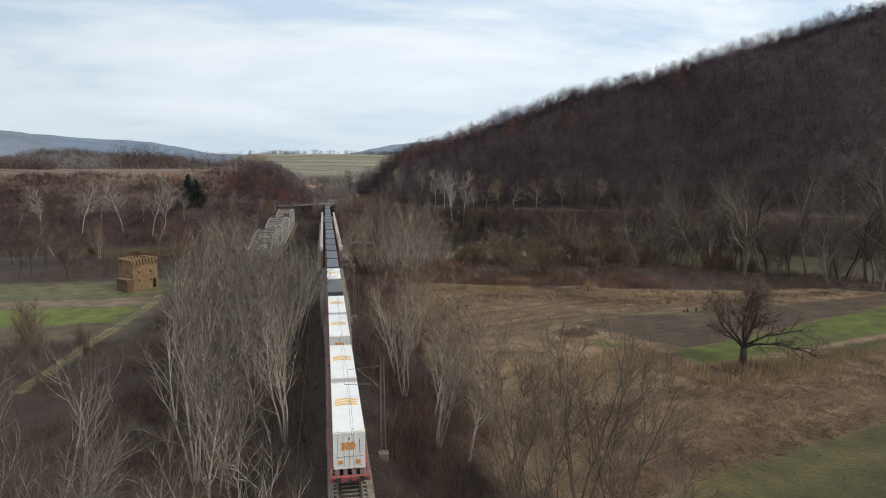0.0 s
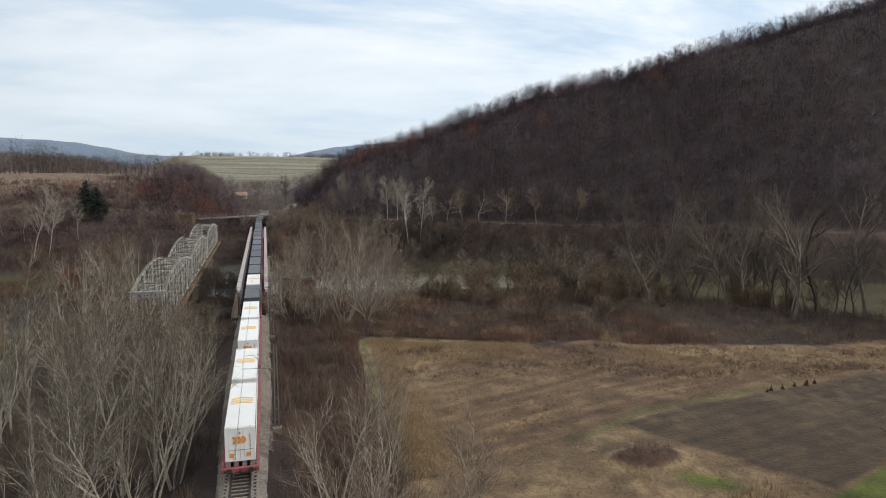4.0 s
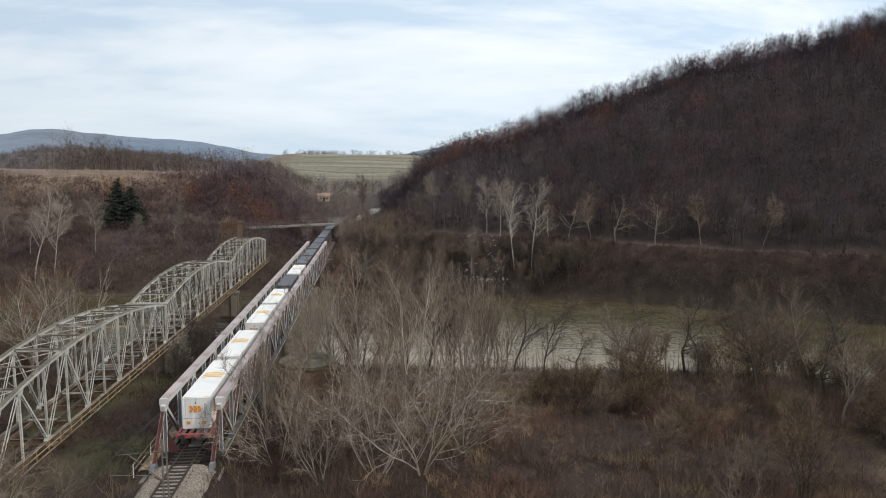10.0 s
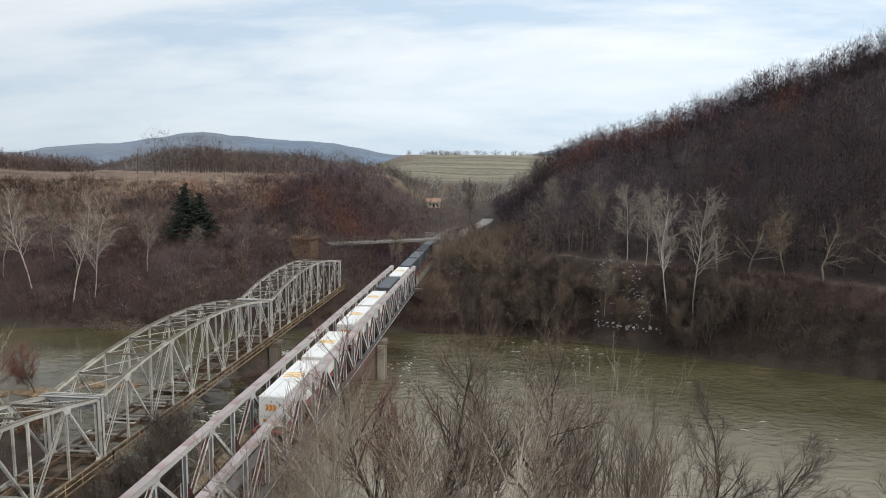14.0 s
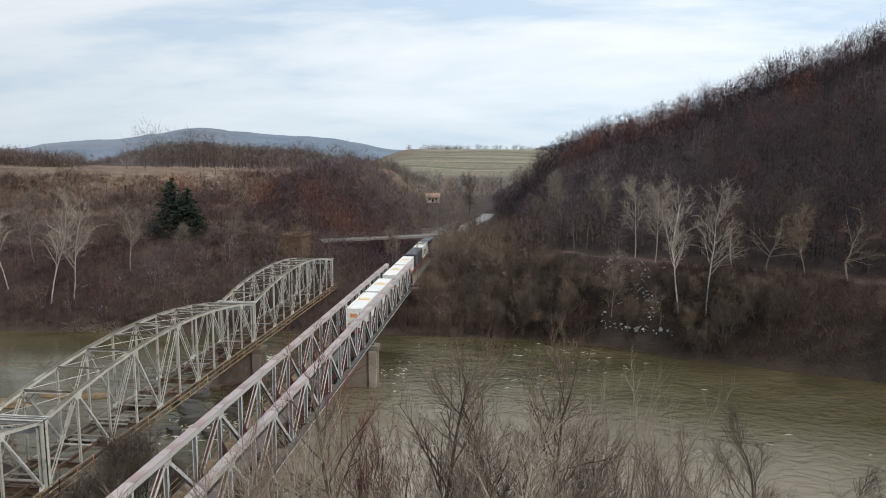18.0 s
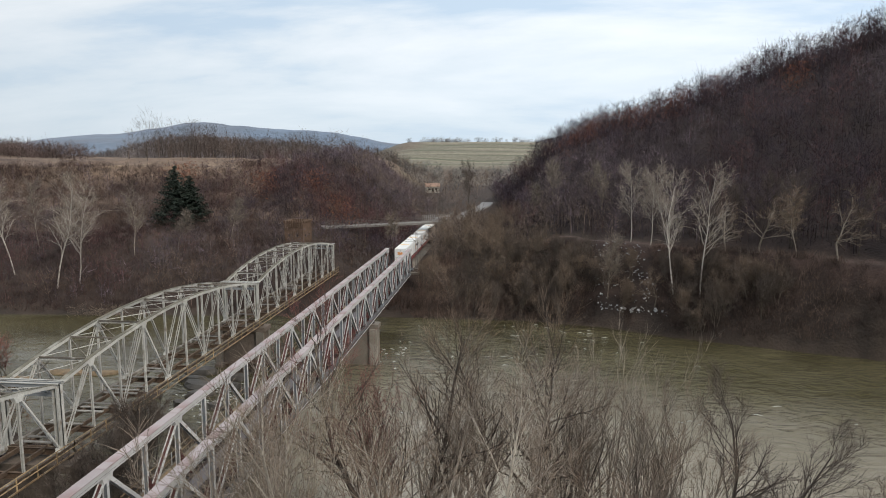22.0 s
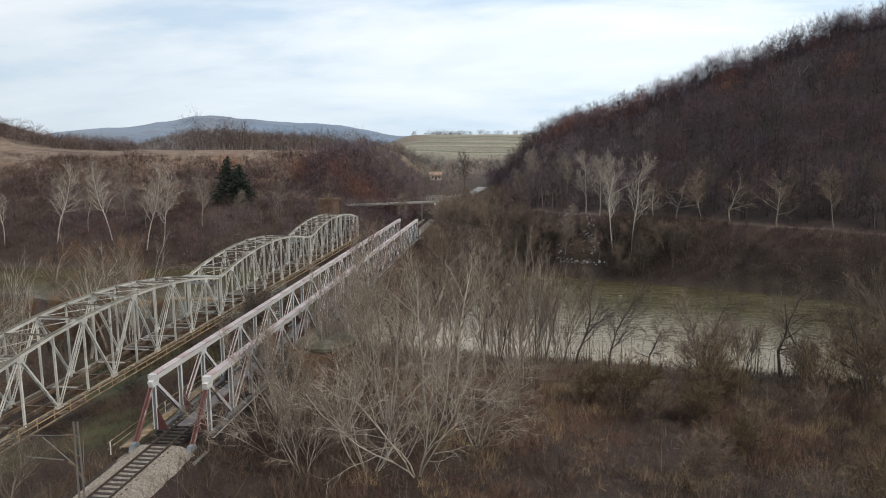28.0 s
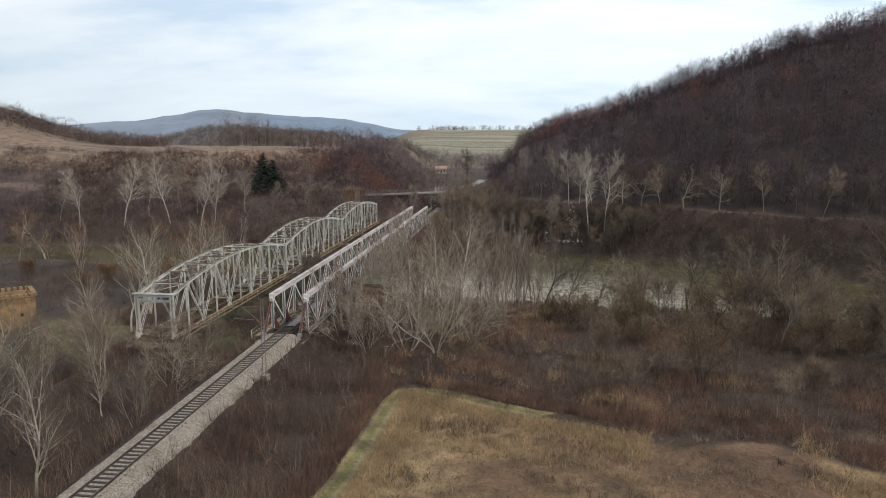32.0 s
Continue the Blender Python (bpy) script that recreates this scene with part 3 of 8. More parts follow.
def soil(x, y, z):
    """Base colours of the ground by what grows on it, darkened for shade under scrub."""
    n1, n2, n3 = value_noise(x, y, 11, 11), value_noise(x, y, 3.7, 12), value_noise(x, y, 40, 13)
    nb, fb = near_bank(x), far_bank(x)
    c = np.zeros((len(x), 3))
    def put(mask, col):
        mk = np.clip(mask, 0, 1)[:, None]
        c[:] = c * (1 - mk) + np.array(col) * mk
    def inside(u0, u1, v0, v1, u=x, v=y, soft=1.5):
        w = 1.2 * n2 + 0.8 * n1
        return step(u + w, u0 - soft, u0 + soft) * (1 - step(u + w, u1 - soft, u1 + soft)) * step(v + w, v0 - soft, v0 + soft) * (1 - step(v + w, v1 - soft, v1 + soft))
    # near-black base: shade in the deep gaps of the scrub is in this colour
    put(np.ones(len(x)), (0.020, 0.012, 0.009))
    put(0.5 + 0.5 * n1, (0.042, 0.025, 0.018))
    # fields east of the railway: straw margin, stubble, rough grass, ploughed plot, winter crop, matted grass
    v = y + 0.28 * x
    edge_x = np.interp(y, [-75, -66, -50, -40, -31, -24, -19], [12.8, 13.4, 13.8, 14.6, 15.6, 16.3, 17.2])
    east = step(x + 0.3 * n2, edge_x - 0.7, edge_x + 0.7) * (1 - step(v - 2.6 * value_noise(x, y, 9, 61) + 0.8 * n2, -12, -10))
    run, cross = 0.96 * x + 0.27 * y, 0.96 * y - 0.27 * x
    swathe = value_noise(run * 0.07, cross * 1.0, 1.3, 15) + 0.6 * value_noise(run * 0.16, cross * 1.3, 1.0, 16)
    speck = value_noise(x, y, 1.1, 17) + 0.7 * value_noise(x, y, 2.6, 18)
    put(east, (0.122, 0.078, 0.048))
    put(east * step(swathe, 0.0, 0.7) * 0.7, (0.200, 0.137, 0.085))
    put(east * step(-swathe, 0.1, 0.8) * 0.6, (0.074, 0.044, 0.029))
    put(east * step(speck, 0.4, 1.0) * 0.5, (0.215, 0.150, 0.095))
    margin = east * step(v, -24, -19)
    put(margin * (1 - step(x, 28, 38)) * step(speck, -0.6, 0.3), (0.245, 0.175, 0.108))
    put(margin * step(x, 30, 36) * (1 - step(x, 54, 60)) * 0.8, (0.082, 0.047, 0.033))
    put(margin * step(x, 56, 62) * step(speck, -0.4, 0.4) * 0.8, (0.225, 0.162, 0.100))
    put(np.exp(-(((x - 21.5) / 4.2) ** 2 + ((y + 35) / 6.5) ** 2)) * 1.1 * step(speck, -0.9, 0.1), (0.265, 0.195, 0.122))
    # rough grass in the west of the field, with the divider that leaves it
    divider = np.interp(x, [10, 30, 37.7, 44.2, 63.8, 76, 130], [-66, -63, -60.3, -56.8, -53.0, -51.3, -44])
    rough_w = east * (1 - step(y, divider - 1.5, divider)) * (1 - step(x, 44, 49))
    put(rough_w * 0.8, (0.150, 0.104, 0.066))
    put(rough_w * step(speck + n1, 0.2, 0.9) * 0.8, (0.230, 0.166, 0.106))
    put(rough_w * step(-speck - n1, 0.5, 1.2) * 0.7, (0.098, 0.076, 0.036))
    put(east * np.exp(-((y - divider) / 0.8) ** 2) * step(x, 30, 36) * (1 - step(x, 66, 76)) * 0.85, (0.105, 0.098, 0.044))
    # ploughed plot and winter crop
    top = -79.2 + 0.40 * (x - 49.3)
    bottom = -86.2 + 0.28 * (x - 51)
    plough = east * step(x - 42.0 - 0.55 * (-62.0 - y) + 0.4 * n2, -0.4, 0.4) * step(y + 0.3 * n2, top, top + 0.6) * (1 - step(y + 0.3 * n2, divider - 1.4, divider - 0.8)) * (x < 130)
    put(plough, (0.066, 0.045, 0.029))
    furrow = np.sin((y - 0.22 * x) * 2.9 + 0.5 * n2)
    put(plough * step(furrow, 0.1, 0.7) * 0.6, (0.042, 0.028, 0.019))
    put(plough * step(speck + 0.4 * n1, 0.4, 1.1) * 0.55, (0.118, 0.088, 0.055))
    crop = step(x + 0.5 * n2, 47.5, 49.5) * step(y + 0.4 * n2, bottom, bottom + 0.8) * (1 - step(y + 0.3 * n2, top - 0.6, top))
    put(crop, (0.078, 0.100, 0.014))
    put(crop * step(n1, 0.2, 0.7) * 0.5, (0.062, 0.070, 0.020))
    put(np.exp(-((y - bottom + 0.9 + 0.4 * n2) / 0.9) ** 2) * step(x, 54, 58), (0.215, 0.158, 0.102))
    put(step(x + n2, 56, 60) * step(y + n2, bottom - 6.5, bottom - 5.5) * (1 - step(y + n2, bottom - 2.4, bottom - 1.6)), (0.072, 0.078, 0.022))
    put(np.exp(-(((x - 52) / 5.5) ** 2 + ((y + 88.4) / 2.2) ** 2) ** 2) * 0.95, (0.060, 0.039, 0.028))
    low = -119 + 0.35 * (x - 24)
    matted = step(x, 16, 22) * step(y + n1, low, low + 1.5) * (1 - step(y + n1, low + 15, low + 19))
    put(matted, (0.140, 0.090, 0.058))
    put(matted * step(swathe + speck, 0.2, 1.0) * 0.8, (0.215, 0.150, 0.098))
    put(matted * step(-swathe - speck, 0.3, 1.1) * 0.7, (0.080, 0.050, 0.035))
    put(step(x, 4, 8) * (1 - step(y + n1, low - 1.5, low)), (0.074, 0.068, 0.024))
    # overgrown mound with a green patch beside it
    mound = np.exp(-(((x - 37.8) / 4.6) ** 2 + ((y + 69.0) / 2.8) ** 2))
    put(step(mound, 0.25, 0.45) * step(mound, 0.1, 0.3), (0.225, 0.168, 0.105))
    put(step(mound + 0.1 * n2, 0.45, 0.6), (0.082, 0.045, 0.036))
    put(np.exp(-((((x - 41) + 1.1 * (y + 74.2)) / 2.2) ** 2 + (((y + 74.2) - 0.8 * (x - 41)) / 3.6) ** 2) ** 2), (0.085, 0.110, 0.020))
    # warm, clayey earth under the fields
    c *= 1 - np.maximum(east, matted)[:, None] * np.array([0.04, 0.075, 0.20])
    put(np.exp(-(((x + 3.5) / 7) ** 2 + ((y - 243) / 5) ** 2)) * 1.5, (0.30, 0.225, 0.13))
    under = (x > -40) * (x < -3) * (y > -6) * (y < nb - 4)
    put(under * step(n1, 0.15, 0.6) * 0.8, (0.052, 0.056, 0.022))
    put(under * step(-n1, 0.3, 0.7) * 0.6, (0.095, 0.068, 0.042))
    c[(x > 12) & (v < -24) & (y < 20)] *= 0.88
    # patches of straw and moss in the brambles
    rough = (x > 4) * (y < nb - 4) * (v > -10)
    put(rough * step(n1, 0.25, 0.7) * step(n2, -0.2, 0.6) * 0.7, (0.135, 0.098, 0.062))
    # west: green plots by the ruin
    put(inside(-120, -36, -47, 18, soft=2.5), (0.070, 0.056, 0.031))
    put(inside(-120, -41.5, -33, -16.5), (0.090, 0.112, 0.017))
    put(inside(-120, -43, -5, 9), (0.082, 0.092, 0.036))
    put(inside(-120, -42, -16, -6), (0.150, 0.112, 0.072))
    put(inside(-120, -31, 0, 16) * 0.85, (0.098, 0.088, 0.038))
    # river bed and banks
    put((y > nb - 2) & (y < fb - 1), (0.036, 0.026, 0.019))
    put((y >= fb - 1) & (y < fb + 3) & (y > 20), (0.040, 0.029, 0.023))
    # far side
    side = step(y, fb + 1, fb + 4)
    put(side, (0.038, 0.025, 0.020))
    pl = path_line(x)
    put(side * (x > 28) * (np.abs(y - pl + 1.5) < 4.0) * 0.7, (0.060, 0.036, 0.030))
    put(side * (x > 28) * (np.abs(y - pl) < 1.4 + 0.4 * n2) * (0.45 + 0.45 * step(n2, -0.5, 0.5)) * (1 - 0.75 * step(x, 56, 84)), (0.150, 0.104, 0.084))
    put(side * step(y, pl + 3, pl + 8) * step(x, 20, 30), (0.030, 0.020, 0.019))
    west = side * step(-x, 18, 30)
    d = y - fb
    open_ = west * np.maximum(step(-x, 46, 66), step(y, 300, 330))
    put(west * step(d, 12, 36), (0.046, 0.028, 0.023))
    put(west * step(d, 34, 55) * step(n1, -0.1, 0.6) * 0.7, (0.125, 0.084, 0.060))
    ledge = step(np.sin((y + 0.12 * x + 3 * n1) / 3.4), 0.45, 0.8) * west * step(d, 30, 44)
    put(ledge * 0.6, (0.150, 0.105, 0.078))
    put(open_ * step(d, 74 + 10 * n3, 84 + 10 * n3), (0.160, 0.110, 0.078))
    put(open_ * step(d, 74, 84) * step(n1 + n2, 0.2, 0.9), (0.20, 0.142, 0.094))
    put(open_ * step(d, 84, 95) * step(n3, 0.1, 0.6) * step(x, -150, -130), (0.15, 0.135, 0.075))
    rise = west * step(d, 80, 90) * (1 - step(x, -150, -120))
    put(rise, (0.150, 0.106, 0.080))
    put(rise * (np.sin((y + 0.5 * x) / 2.6 + n3) > 0.3), (0.165, 0.118, 0.084))
    put(rise * step(np.sin((y + 0.5 * x) / 7 + n1), 0.6, 0.8), (0.085, 0.056, 0.045))
    put(open_ * step(d, 90, 110) * (1 - step(n3, -0.3, 0.3)), (0.155, 0.105, 0.075))
    # distant terraced field
    f = step(y, 430, 500) * step(x, -110, -70) * (1 - step(x, 150, 210))
    put(f, (0.165, 0.152, 0.108))
    strip = np.sin(y / 17 + 1.2 * np.sin(y / 90)) > 0.55
    put(f * strip, (0.225, 0.198, 0.142))
    strip2 = np.sin(y / 11.3 + 2) > 0.8
    put(f * strip2, (0.105, 0.108, 0.070))
    put(step(y, 330, 380) * (1 - step(y, 430, 500)), (0.115, 0.095, 0.078))
    put(step(y, 480, 600) * (1 - step(x, -130, -70)), (0.13, 0.115, 0.09))
    # low ridge behind the plateau, its purple-grey lightened for haze
    put(step(y, 480, 520) * (1 - step(y, 600, 640)) * np.exp(-(((x + 275) / 150) ** 2) ** 2), (0.098, 0.082, 0.082))
    put(step(y, 950, 1100), (0.13, 0.14, 0.12))
    c *= (1 + 0.12 * n2)[:, None]
    return np.clip(c, 0.01, 0.9)


def build_ground():
    xs = axis(-110, 190, 1.5, -4200, 4200)
    xs = np.concatenate([xs[xs <= 190], np.arange(193, 430, 3.0), xs[xs > 432]])
    ys = axis(-170, 250, 1.5, -1500, 300)
    ys = ys[ys < 251]
    ys = np.concatenate([ys, np.arange(254, 1000, 5.0), 1000 + np.cumsum(8 * 1.3 ** np.arange(18))])
    xs = np.unique(np.concatenate([xs, np.arange(14.0, 92, 0.5) + 0.01]))
    ys = np.unique(np.concatenate([ys, np.arange(-122.0, -12, 0.5) + 0.01]))
    xs, ys = xs[np.concatenate([[True], np.diff(xs) > 0.22])], ys[np.concatenate([[True], np.diff(ys) > 0.22])]
    X, Y = np.meshgrid(xs, ys)
    Z = land(X.ravel(), Y.ravel())
    V = np.stack([X.ravel(), Y.ravel(), Z], 1)
    nx, ny = len(xs), len(ys)
    i = (np.arange(ny - 1)[:, None] * nx + np.arange(nx - 1)[None]).ravel()
    F = np.stack([i, i + 1, i + nx + 1, i + nx], 1)
    ob = arrays("ground", V, F, GROUND, "structure", "brown winter ground with meadows, stubble, wooded banks and hills", "ground")
    me = ob.data
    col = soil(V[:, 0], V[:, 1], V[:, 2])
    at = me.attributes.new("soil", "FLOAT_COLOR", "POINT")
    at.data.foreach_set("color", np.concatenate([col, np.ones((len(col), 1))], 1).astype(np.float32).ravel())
    me.polygons.foreach_set("use_smooth", np.ones(len(me.polygons), bool))


build_ground()


def build_lane(xs, ys):
    # two ruts and a grassy crown
    run = np.concatenate([[0], np.cumsum(np.hypot(np.diff(xs), np.diff(ys)))])
    s = np.arange(0, run[-1], 0.5)
    cx, cy = np.interp(s, run, xs), np.interp(s, run, ys)
    for k in range(2):
        cx, cy = [np.convolve(np.pad(a, 5, mode="edge"), np.ones(11) / 11, mode="valid") for a in (cx, cy)]
    tx, ty = np.gradient(cx), np.gradient(cy)
    ln = np.hypot(tx, ty)
    cols = [(-1.55, (0.120, 0.094, 0.046)), (-1.05, (0.112, 0.098, 0.038)), (-0.85, (0.150, 0.114, 0.064)), (-0.50, (0.142, 0.108, 0.060)), (-0.32, (0.104, 0.096, 0.034)),
            (0.32, (0.104, 0.096, 0.034)), (0.50, (0.142, 0.108, 0.060)), (0.85, (0.150, 0.114, 0.064)), (1.05, (0.112, 0.098, 0.038)), (1.55, (0.120, 0.094, 0.046))]
    V, C = [], []
    for o, colour in cols:
        off = 0.8 * o * (1 + 0.12 * value_noise(s, s * 0, 3.0, 120)) + 0.15 * value_noise(s, s * 0, 2.0, 121)
        x, y = cx - ty / ln * off, cy + tx / ln * off
        V.append(np.stack([x, y, land(x, y) + (0.08 if abs(o) < 1.5 else -0.04) - 0.25 * step(s, s[-1] - 16, s[-1]) + 0.06 * value_noise(s, s * 0 + o, 1.7, 123)], 1))
        C.append(np.array(colour) * (1 + 0.3 * value_noise(s, s * 0 + o, 1.3, 122))[:, None])
    n = len(s)
    i = np.concatenate([k * n + np.arange(n - 1) for k in range(len(cols) - 1)])
    F = np.stack([i, i + 1, i + n + 1, i + n], 1)
    ob = arrays("farm_track", np.concatenate(V), F, GROUND, "structure", "grassy farm track with two worn wheel ruts", "track")
    col = np.concatenate(C)
    at = ob.data.attributes.new("soil", "FLOAT_COLOR", "POINT")
    at.data.foreach_set("color", np.concatenate([col, np.ones((len(col), 1))], 1).astype(np.float32).ravel())


LANE_X, LANE_Y = [14.4, 14.8, 15.6, 16.6, 17.2, 17.7, 18.6, 24, 32.5, 44], [-66, -50, -40, -31, -22, -15.2, -13.6, -15.8, -19.7, -23.3]
build_lane(LANE_X, LANE_Y)
build_lane([-42.6, -41.4, -40.2, -39.4, -39.6, -40.5], [-74, -57, -41, -18, -4, 7.5])


def build_water():
    xs = np.arange(-420, 421, 6.0)
    V, F = [], []
    for x in xs:
        V += [(x, float(near_bank(x)) - 6, WATER), (x, float(far_bank(x)) + 4, WATER)]
    for k in range(len(xs) - 1):
        F.append((2 * k, 2 * k + 2, 2 * k + 3, 2 * k + 1))
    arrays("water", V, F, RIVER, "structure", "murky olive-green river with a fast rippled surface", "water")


build_water()


def build_mountains():
    bear = np.linspace(-75, 75, 220)
    top = np.interp(bear, [-75, -48, -37, -35.3, -33.4, -31.5, -29.5, -27.5, -25.8, -24, -22, -20, -16.5, -14, -12, -9.5, -6, 0, 2.3, 5.6, 8, 14, 30, 75],
                    [0.8, 0.7, 0.9, 1.2, 1.5, 1.63, 1.84, 2.24, 2.6, 2.68, 2.48, 2.34, 2.17, 1.97, 1.65, 1.15, 1.0, 0.95, 1.15, 1.9, 2.15, 2.5, 2.6, 2])
    top = top + 0.05 * value_noise(bear, bear * 0, 1.6, 5) + 0.03 * value_noise(bear, bear * 0, 0.5, 6)
    V, F = [], []
    for k, (b, e) in enumerate(zip(bear, top)):
        s, c = math.sin(radians(b)), math.cos(radians(b))
        for j, (dist, frac) in enumerate(((2300, -0.4), (2500, 0.45), (2800, 0.85), (3000, 1.0), (3400, 0.2))):
            V.append((10 + dist * s, -60 + dist * c, 24 + frac * 3000 * math.tan(radians(e)) if frac > 0 else -20))
        if k:
            a = 5 * (k - 1)
            F += [(a + j, a + 5 + j, a + 6 + j, a + 1 + j) for j in range(4)]
    ob = arrays("backdrop", V, F, HAZE, "structure", "wooded mountain ridge in the far distance, tinted blue-grey for haze", "mountain")
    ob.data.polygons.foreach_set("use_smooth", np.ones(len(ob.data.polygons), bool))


build_mountains()

# ---- railway bridge ----
BAY = 9.07
BAYS = 14
LENGTH = BAY * BAYS


def build_rail_bridge():
    br = thing("railway_bridge", "grey-painted steel truss railway bridge with red-primed inner faces", "bridge", at=pose(0, 0, 0))
    TZ, BZ, HW = 4.15, -0.75, 2.4
    top, bot = [k * BAY for k in range(BAYS + 1)], [(k - 0.5) * BAY for k in range(BAYS + 2)]
    bot[0], bot[-1] = -3.4, LENGTH + 3.4
    chord_piece = Shape().box(-0.31, 0.31, -BAY / 2 + 0.012, BAY / 2 - 0.012, -0.24, 0.24, 0.02)
    chord_mesh = chord_piece.mesh("top_chord", CHORD_SIDE)
    cover_mesh = Shape().box(-0.37, 0.37, -BAY / 4 + 0.014, BAY / 4 - 0.014, 0.243, 0.285, 0.006).mesh("cover_plate", CHORD)
    splice_mesh = Shape().box(-0.335, 0.335, -0.45, 0.45, 0.288, 0.31).mesh("splice_plate", CHORD)
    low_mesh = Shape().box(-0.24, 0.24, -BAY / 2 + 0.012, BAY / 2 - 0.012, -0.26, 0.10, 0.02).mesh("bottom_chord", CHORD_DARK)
    lip_mesh = Shape().box(-0.30, 0.30, -BAY / 2 + 0.03, BAY / 2 - 0.03, -0.30, -0.263).mesh("bottom_flange", CHORD_SIDE)
    post = Shape()
    for e in (-0.155, 0.155):
        post.beam((e, 0, BZ + 0.3), (e, 0, TZ - 0.25), 0.24, 0.03, (1, 0, 0))
    post_mesh = post.mesh("vertical_post", STEEL)
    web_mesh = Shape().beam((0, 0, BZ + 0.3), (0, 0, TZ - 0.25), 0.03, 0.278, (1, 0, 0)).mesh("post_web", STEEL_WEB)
    knee_mesh = Shape().plate([(0, 0, BZ + 0.25), (0, 0, 1.5), (1, 0, BZ + 0.25)], 0.03, (0, 1, 0)).mesh("knee_bracket", STEEL_RED)
    def diagonal(name, p, q, inner):
        s = Shape()
        for e in (-0.145, 0.145):
            o = Vector((e, 0, 0))
            s.beam(Vector(p) + o, Vector(q) + o, 0.27, 0.03, (1, 0, 0))
        part(name, s, END_RED if name == "end_post" else STEEL, br)
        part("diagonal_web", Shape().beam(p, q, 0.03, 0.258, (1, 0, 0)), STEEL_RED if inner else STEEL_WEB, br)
    for sx in (-1, 1):
        x = sx * HW
        for k in range(BAYS):
            o = part("top_chord", chord_mesh, CHORD, br)
            o.location = (x, top[k] + BAY / 2, TZ)
            for q in (0.25, 0.75):
                o = part("cover_plate", cover_mesh, CHORD, br)
                o.location = (x, top[k] + q * BAY, TZ)
            if k:
                o = part("splice_plate", splice_mesh, CHORD, br)
                o.location = (x, top[k], TZ)
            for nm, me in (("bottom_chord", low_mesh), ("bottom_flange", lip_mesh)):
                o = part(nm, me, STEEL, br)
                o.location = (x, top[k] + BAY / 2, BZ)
        for y, s in ((-0.02, -1), (LENGTH + 0.02, 1)):
            part("chord_end_cap", Shape().box(x - 0.36, x + 0.36, y - 0.18, y + 0.16, TZ - 0.26, TZ + 0.31, 0.03), CHORD_SIDE, br)
        for y in top + bot[1:-1]:
            o = part("vertical_post", post_mesh, STEEL, br)
            o.location = (x, y, 0)
            o = part("post_web", web_mesh, STEEL_WEB, br)
            o.location = (x, y, 0)
            o = part("knee_bracket", knee_mesh, STEEL_RED, br)
            o.location = (x - sx * 0.17, y, 0)
            o.scale = (-sx * 0.95, 1, 1)
        for k, y in enumerate(top):
            part("gusset", Shape().plate([(x, y - 0.62, TZ - 0.2), (x, y + 0.62, TZ - 0.2), (x, y + 0.42, TZ - 0.75), (x, y - 0.42, TZ - 0.75)], 0.40, (1, 0, 0)), STEEL, br)
            for j, yb in ((k, bot[k]), (k + 1, bot[k + 1])):
                end = j in (0, len(bot) - 1)
                diagonal("end_post" if end else "diagonal", (x, y, TZ - 0.3), (x, yb, BZ + (0.35 if end else 0.1)), j == k)
        for y in bot:
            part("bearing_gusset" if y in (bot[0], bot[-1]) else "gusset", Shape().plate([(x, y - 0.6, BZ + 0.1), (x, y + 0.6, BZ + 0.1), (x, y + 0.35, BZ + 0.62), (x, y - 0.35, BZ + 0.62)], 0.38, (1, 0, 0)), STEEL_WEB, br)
    # west footwalk with its handrail
    x, xo = -HW, -HW - 1.15
    part("footwalk_edge", Shape().beam((xo, -3.6, -0.55), (xo, LENGTH + 3.6, -0.55), 0.08, 0.16), CONCRETE, br)
    part("footwalk_deck", Shape().box(xo + 0.08, x - 0.33, -3.5, LENGTH + 3.5, -0.56, -0.50), RUST, br)
    for z in (0.55, 0.05):
        part("handrail", Shape().tube((xo, -5.2, z), (xo, LENGTH + 4, z), 0.035, n=5), RUST, br)
    rail_post = Shape().beam((0, 0, -0.55), (0, 0, 0.58), 0.06, 0.06).mesh("rail_post", STEEL)
    for k in range(33):
        o = part("rail_post", rail_post, STEEL, br)
        o.location = (xo, -4.8 + k * (LENGTH + 8) / 32, 0)
    # floor: cross girders, stringers, deck plates
    girder = Shape().beam((-HW, 0, BZ - 0.05), (HW, 0, BZ - 0.05), 0.3, 0.6, (0, 0, 1), 0.04).mesh("cross_girder", DARK_IRON)
    for y in top + bot:
        o = part("cross_girder", girder, DARK_IRON, br)
        o.location = (0, y, 0)
    for x in (-0.9, 0.9):
        part("stringer", Shape().beam((x, -3.4, -0.52), (x, LENGTH + 3.4, -0.52), 0.22, 0.36), DARK_IRON, br)
    plate = Shape().box(-0.56, 0.56, 0.02, BAY / 2 - 0.02, -0.10, -0.075).mesh("deck_plate", DECK_PLATE)
    for k in range(2 * BAYS):
        o = part("deck_plate", plate, DECK_PLATE, br)
        o.location = (0, k * BAY / 2, 0)
    lat = Shape()
    for k in range(BAYS):
        lat.beam((-HW, top[k], BZ - 0.2), (HW, top[k] + BAY, BZ - 0.2), 0.12, 0.12)
        lat.beam((HW, top[k], BZ - 0.2), (-HW, top[k] + BAY, BZ - 0.2), 0.12, 0.12)
    part("wind_bracing", lat, DARK_IRON, br)


build_rail_bridge()


